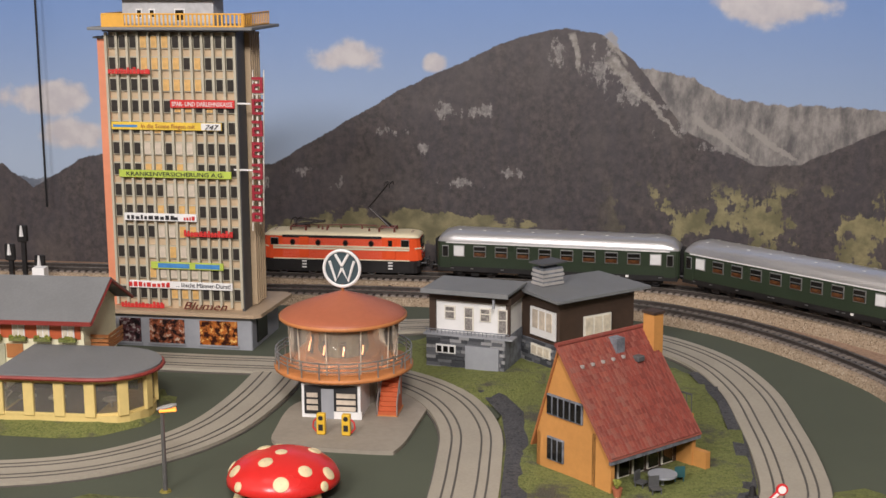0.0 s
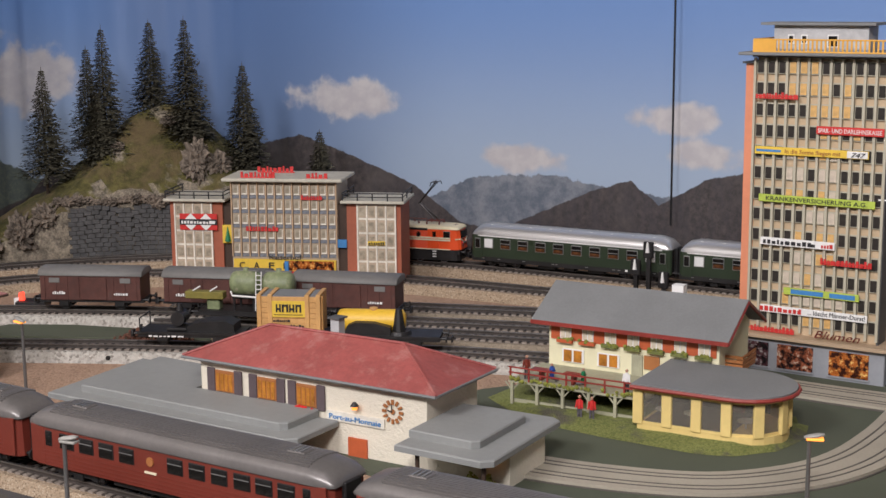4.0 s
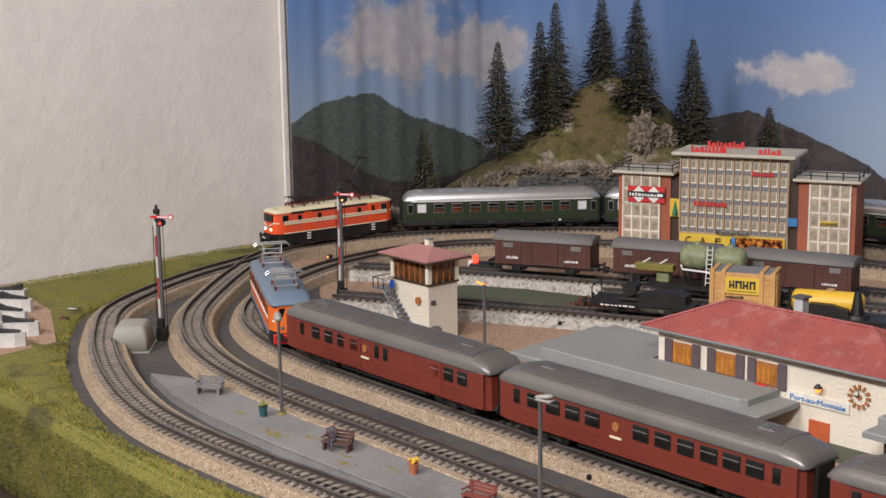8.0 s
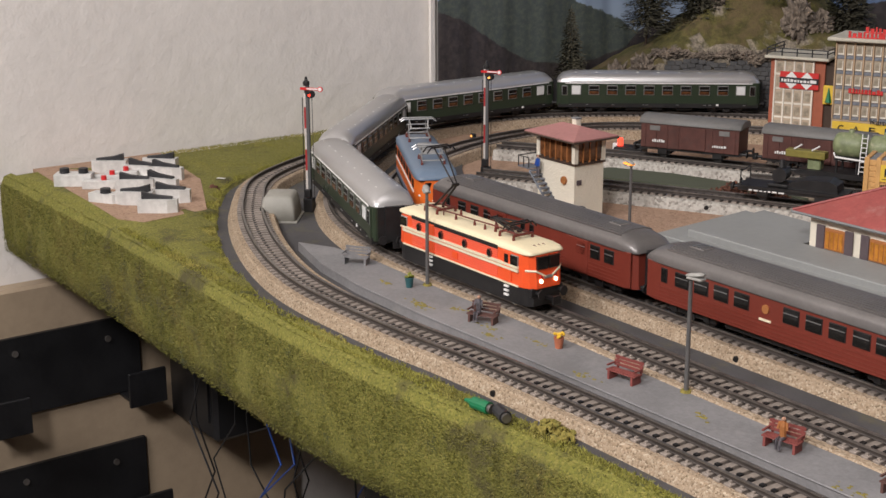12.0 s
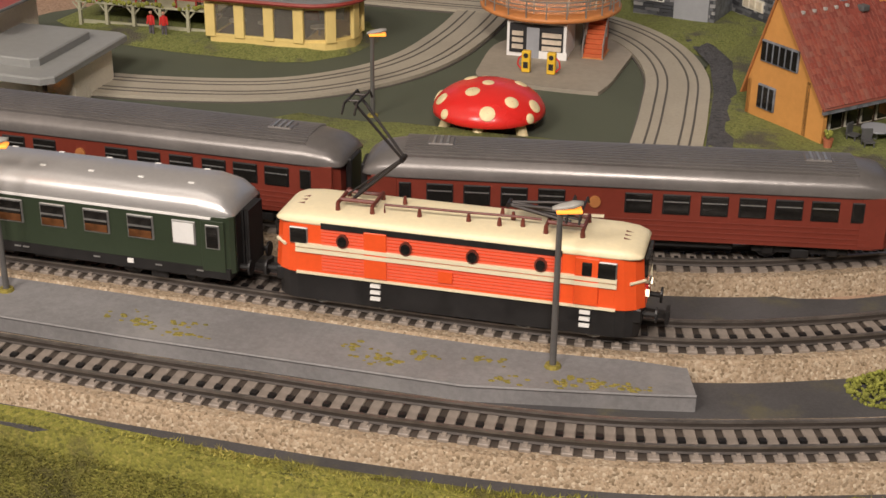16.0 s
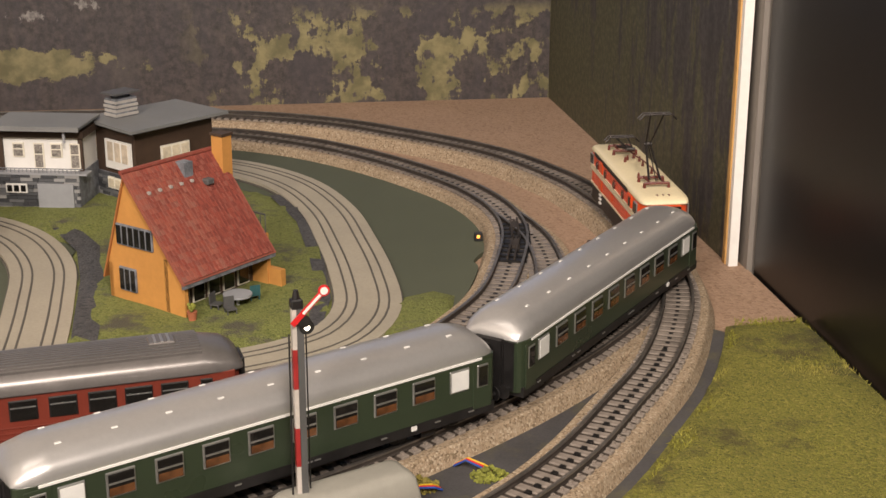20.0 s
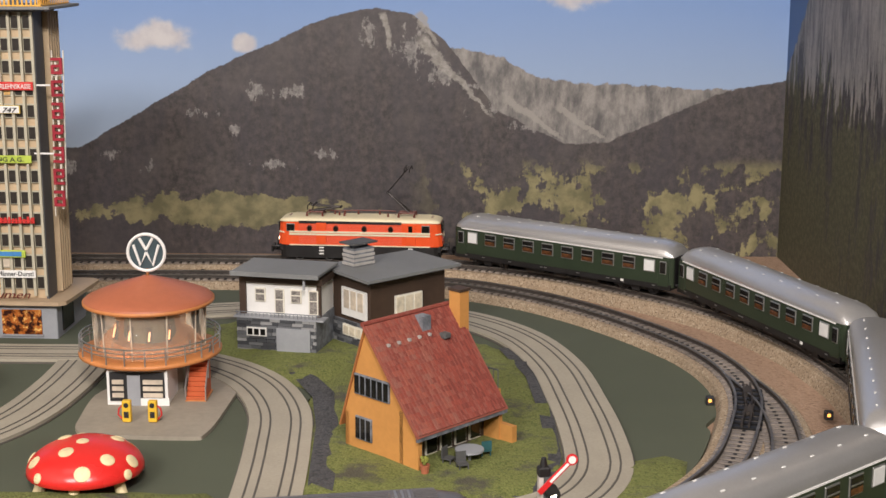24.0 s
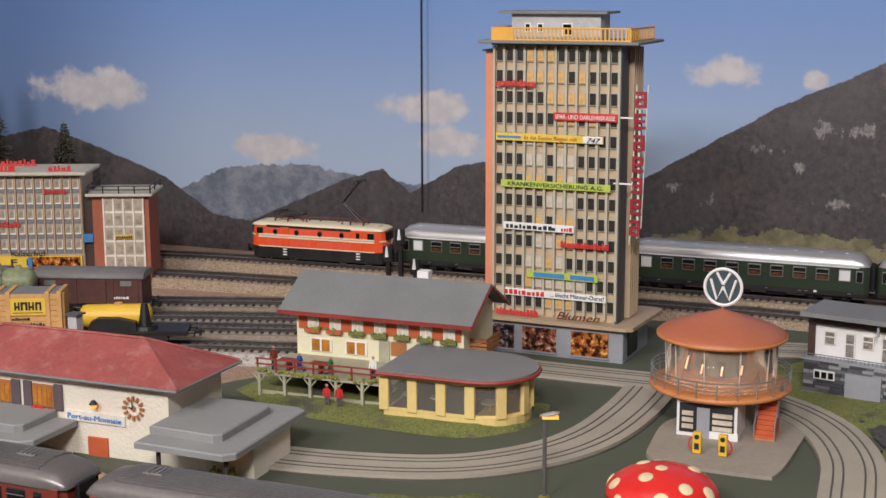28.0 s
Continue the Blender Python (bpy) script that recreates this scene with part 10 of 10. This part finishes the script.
def plugs():
    for x, y, rz, m, label in ((-.672, .5065, 8, "greenplug", "small green cable plug on the turf"), (-.6565, .508, -18, "signblack", "small black cable plug on the turf")):
        t = thing("cable_plug", x, y, 0.0052, rz, label, "plug")
        part("body", cyl(B(), (-0.006, 0, 0.003), (0.006, 0, 0.003), 0.0034, 0.0036, 14), M[m], t)
        part("tip", cyl(B(), (-0.012, 0, 0.003), (-0.006, 0, 0.003), 0.0010, 0.0022, 10), M[m], t)
        part("socket", cyl(B(), (0.006, 0, 0.003), (0.008, 0, 0.003), 0.0026, 0.0026, 12), M["rail"], t)
    for x, y, rz in ((.064, .672, 20), (.088, .694, -35), (.061, .6505, 80)):
        t = thing("wire_end", x, y, 0.0025, rz, "twisted coloured wire end", "wire")
        for k, m in enumerate(("bluewire", "red", "yellow")):
            part("strand", tube(B(), [(-0.008, k * 0.0014, 0.0), (-0.002, k * 0.0012, 0.0042), (0.006, k * 0.0016 - 0.001, 0.0030), (0.010, k * 0.002, 0.0005)], 0.0005, 6), M[m], t)


filling_station()
petrol_pump(-0.2335, 0.9770)
petrol_pump(-0.2170, 0.9770)
white_house()
ochre_house()
garden_set()
toadstool()
semaphore(-1.1215, 0.672, 0.0016, 35, False, "redglow", "red and white semaphore signal at stop, lamp lit")
semaphore(-1.134, 0.873, 0.0, 30, False, "yellowglow", "red and white semaphore signal at stop, yellow lamp lit", 0.104)
semaphore(0.0125, 0.6425, 0.0016, 12, True, "whiteglow", "red and white semaphore signal with raised arm", 0.100)
relay_housing(-1.118, 0.642, -40, 0.036, 0.030, 0.022)
relay_housing(0.0300, 0.6500, 26, 0.064, 0.024, 0.0215)
platform()
for x, y, rz, lit in ((-.868, .6125, 150, False), (-.619, .6085, 10, False), (-.3736, .5930, 20, True), (-.1355, .5965, 20, True)):
    platform_lamp(x, y, 0.0085, rz, lit, "tall platform lamp, lit orange" if lit else "tall platform lamp, unlit")
platform_lamp(-0.912, 0.846, 0.0, 170, True, "street lamp beside the signal box, lit orange", 0.056, "street lamps")
platform_lamp(-0.302, 0.872, 0.003, 20, True, "street lamp by the village road, lit orange", 0.050, "street lamps")
colour_light(-0.622, 1.392, 0.046, 1, "dark light signal with white triangle")
colour_light(-0.6347, 1.390, 0.028, 1, "short dark light signal with white triangle")
colour_light(-0.604, 1.388, 0.018, 1, "low dark light signal with white triangle")
ground_signal(-0.226, 1.352, "small lit ground signal beside the points")
ground_signal(0.214, 1.000, "small lit ground signal beside the points")
ground_signal(0.1425, 1.028, "small lit ground signal beside the points")
ground_signal(-0.563, 1.395, "small lit ground signal beside the points")
ground_signal(-1.283, 0.973, "small lit ground signal beside the points")
bench(-.943, .603, 35, "platform", "plain grey platform bench, empty")
bench(-.782, .594, 25, "bench", "brown platform bench with a seated toy figure")
bench(-.652, .593, 8, "benchred", "red-brown slatted platform bench, empty")
bench(-.536, .591, 12, "benchred", "red-brown platform bench with a seated toy figure")
bench(-.466, .592, 6, "bench", "brown slatted platform bench, empty")
miniature(-.784, .592, 0.0137, 25, M["figure"], "dark toy figure seated on a bench", True)
miniature(-.5345, .589, 0.0137, 12, M["timber"], "brown toy figure seated on a bench", True)
small_pot(-.872, .600, "teal", "bush", "teal litter tub on the platform")
small_pot(-.716, .600, "terracotta", "yellow", "terracotta pot with yellow flowers")
box_pot = thing("planter", -.400, .595, 0.0085, -8, "red planter box with red flowers", "planter")
part("trough", box(B(), 0, 0, 0, 0.0125, 0.0060, 0.0055, 0, 0.0005), M["shutter"], box_pot)
part("flower_bed", box(B(), 0, 0, 0.0053, 0.0115, 0.0052, 0.0022, 0, 0.0010), M["red"], box_pot)
lantern = thing("buffer_stop", -1.139, 1.049, 0.0, 28, "black buffer stop with a lit red lantern", "buffer stop")
part("base", box(B(), 0.012, 0, 0, 0.030, 0.020, 0.0100, 0, 0.001), M["frame"], lantern)
part("beam", box(B(), 0.020, 0, 0.0100, 0.0030, 0.024, 0.0060, 0, 0.0004), M["frame"], lantern)
part("post", box(B(), -0.004, 0, 0, 0.0050, 0.0050, 0.0120, 0, 0.0004), M["white"], lantern)
part("lamp", cyl(B(), (0.001, 0, 0.0095), (0.001, 0, 0.0175), 0.0030, 0.0026, 12), M["redglow"], lantern, "glowing red lamp")
for key, x, y, side in (("yard_c", -0.918, 0.944, -1), ("inner", -0.422, 0.682, -1), ("outer", -0.436, 0.526, -1), ("outer", -0.690, 0.528, -1), ("inner", -0.645, 0.690, -1), ("inner", -0.170, 0.690, -1), ("green", -0.268, 1.410, 1), ("green", -0.520, 1.405, 1)):
    # short black discs stand in for shaded holes in the side of the cork bed
    s_at = s_near(key, x, y)
    p, d = LINES[key].at(s_at), LINES[key].dir(s_at)
    out = Vector((d.y, -d.x, 0))
    if (Vector((x, y, 0)) - p).dot(out) < 0:
        out = -out
    foot = p + out * 0.0185 + Vector((0, 0, 0.0045))
    tagged(part("bed_plug", cyl(B(), foot, foot + out * 0.0018, 0.0020, 0.0020, 12), M["stud"]), "black disc drawn for a hole in the cork bed", "plug", "bed plugs")
hill()
for i, (x, y, z, top, r) in enumerate(((-1.327, 1.267, .086, .222, .024), (-1.315, 1.327, .113, .244, .021), (-1.284, 1.322, .083, .268, .028), (-1.268, 1.385, .158, .274, .022), (-1.202, 1.373, .124, .278, .025), (-1.139, 1.400, .092, .225, .024), (-1.064, 1.447, .078, .146, .015), (-1.330, 1.150, .018, .128, .019), (-1.278, 1.305, .086, .192, .020))):
    fir(x, y, z, top - z, r, 50 + i)
covered_van(s_near("yard_a", -1.037, 1.047), "yard_a", "brown covered goods van with grey roof")
covered_van(s_near("yard_a", -0.924, 1.096), "yard_a", "brown covered goods van with grey roof")
covered_van(s_near("yard_a", -0.809, 1.137), "yard_a", "weathered brown goods van with grey roof")
tank_wagon(s_near("yard_d", -0.861, 1.076), "yard_d")
crane_wagon(s_near("yard_c", -0.862, 0.990), "yard_c", "winch", "black flat wagon with a black winch")
crate_wagon()
crane_wagon(s_near("yard_c", -0.711, 1.058), "yard_c", "tank", "black flat wagon with a yellow tank")
clump(-0.001, 0.6265, 0.002, 0.024, M["bush"], 1, "olive foam bush at the signal's foot", n=800, size=0.0011)
clump(0.022, 0.6275, 0.002, 0.012, M["bush"], 2, "olive foam bush beside the housing", n=320, size=0.0011)
clump(0.0375, 0.6350, 0.002, 0.010, M["moss"], 3, "dry yellow bush beside the housing", n=130, size=0.0014)
clump(0.0640, 0.6810, 0.002, 0.009, M["moss"], 4, "dry yellow bush beside the housing", n=110, size=0.0014)
clump(0.096, 0.687, 0.002, 0.009, M["bush"], 5, "small olive foam bush by the track", n=130, size=0.0014)
clump(0.005, 0.535, 0.003, 0.013, M["moss"], 6, "dry brown grass tuft on the turf", n=50)
clump(-1.165, 0.650, 0.002, 0.010, M["moss"], 7, "dry tuft beside the housing", n=30)
clump(-0.940, 1.003, 0.001, 0.030, M["heather"], 8, "rust-brown heather patch beside the siding", n=260, flat=0.5, size=0.0022)
clump(-0.912, 1.018, 0.001, 0.022, M["heather"], 9, "rust-brown heather patch beside the siding", n=200, flat=0.8, size=0.0022)
clump(-0.628, 0.519, 0.004, 0.014, M["moss"], 10, "yellow dry tuft by the track", n=50)
clump(-0.4985, 0.826, 0.002, 0.008, M["bush"], 21, "green bush before the porch wall", n=70, flat=1.6, size=0.0022)
clump(-0.4860, 0.826, 0.002, 0.0075, M["bush"], 22, "green bush before the porch wall", n=70, flat=2.0, size=0.0022)
clump(-1.235, 0.640, 0.003, 0.008, M["heather"], 11, "small dark tuft on the turf", n=30)
tagged(part("white_pebble", box(B(), -1.262, 0.662, 0.004, 0.010, 0.005, 0.003, 30, 0.001), M["white"]), "small white paper scrap on the turf", "scrap")
control_desk()
under_table()
plugs()
miniature(-0.548, 0.9930, 0.0245, 20, M["redcoach"], "red toy figure on the terrace")
miniature(-0.531, 1.0000, 0.0245, 80, M["bluewire"], "blue toy figure at a terrace table", True)
miniature(-0.505, 0.9990, 0.0245, -60, M["greenplug"], "green toy figure at a terrace table", True)
miniature(-0.4685, 0.9930, 0.0245, 0, M["white"], "white toy waiter figure on the terrace")
miniature(-0.4965, 0.9755, 0.0060, 0, M["signred"], "red toy figure under the terrace")
miniature(-0.4875, 0.9765, 0.0060, 20, M["signred"], "red toy figure under the terrace")
miniature(-1.0005, 0.8235, 0.0335, 0, M["bluewire"], "blue toy signalman on the stairs")
t = thing("waste_bin", -0.9545, 0.8315, 0.0, 0, "dark grey bin beside the signal box", "bin")
part("drum", cyl(B(), (0, 0, 0), (0, 0, 0.0125), 0.0042, 0.0046, 14), M["stonegrey"], t)
part("lid", cyl(B(), (0, 0, 0.0125), (0, 0, 0.0145), 0.0050, 0.0030, 14), M["stonegrey"], t)
for x in (-0.538, -0.512):
    tt = thing("terrace_table", x, 0.998, 0.0242, 0, "small brown terrace table on the inn", "table", "terrace tables")
    part("tabletop", box(B(), 0, 0, 0.0070, 0.016, 0.009, 0.0008), M["trimred"], tt)
    part("leg", box(B(), 0, 0, 0, 0.0020, 0.0060, 0.0070), M["trimred"], tt)


# ---- dark moving parts of the points ----
def points_parts(x, y, rz, label):
    t = thing("points_mechanism", x, y, BED + 0.0004, rz, label, "points", "points mechanisms")
    for d in (-0.0022, 0.0022):
        part("blade", box(B(), 0.008, d, 0.0012, 0.046, 0.0012, 0.0034), M["web"], t)
    for k in range(5):
        part("chair_plate", box(B(), -0.014 + k * 0.009, 0, 0.0008, 0.0045, 0.0200, 0.0014), M["stud"], t)
    part("frog", prism(B(), [(0.010, -0.0035), (0.030, 0.0), (0.010, 0.0035)], 0.001, 0.0040), M["web"], t)
    return t


for key, px, py, label in (("green", 0.246, 0.975, "dark points blades in the main line"), ("green", 0.243, 0.930, "dark points blades in the main line"), ("inner", 0.171, 1.010, "dark points blades in the inner loop"), ("inner", 0.168, 0.968, "dark points blades in the inner loop")):
    near_s = s_near(key, px, py)
    at, along = LINES[key].at(near_s), LINES[key].dir(near_s)
    points_parts(at.x, at.y, math.degrees(math.atan2(along.y, along.x)), label)


# ---- what moves: the green train goes round the main line ----
RUN = [(0, 2.122), (3, 2.577), (6.5, 3.116), (8, 3.332), (10, 3.688), (11, 3.856), (14, 4.357), (15, 4.519), (16, 4.683), (17, 4.847), (18.5, 5.084), (20, 5.312), (23, 5.769), (25, 6.072), (28, 6.524)]


def motions():
    times = [i * 0.5 for i in range(57)]
    ts, ss = [r[0] for r in RUN], [r[1] for r in RUN]
    line = LINES["green"]
    for ob, back, reach in [(express, 0.0, 0.047)] + [(c, 0.2055 + 0.2340 * i, 0.077) for i, c in enumerate(coaches)]:
        walk(ob, [(t, on_track(line, float(np.interp(t, ts, ss)) - back, reach)) for t in times])


motions()
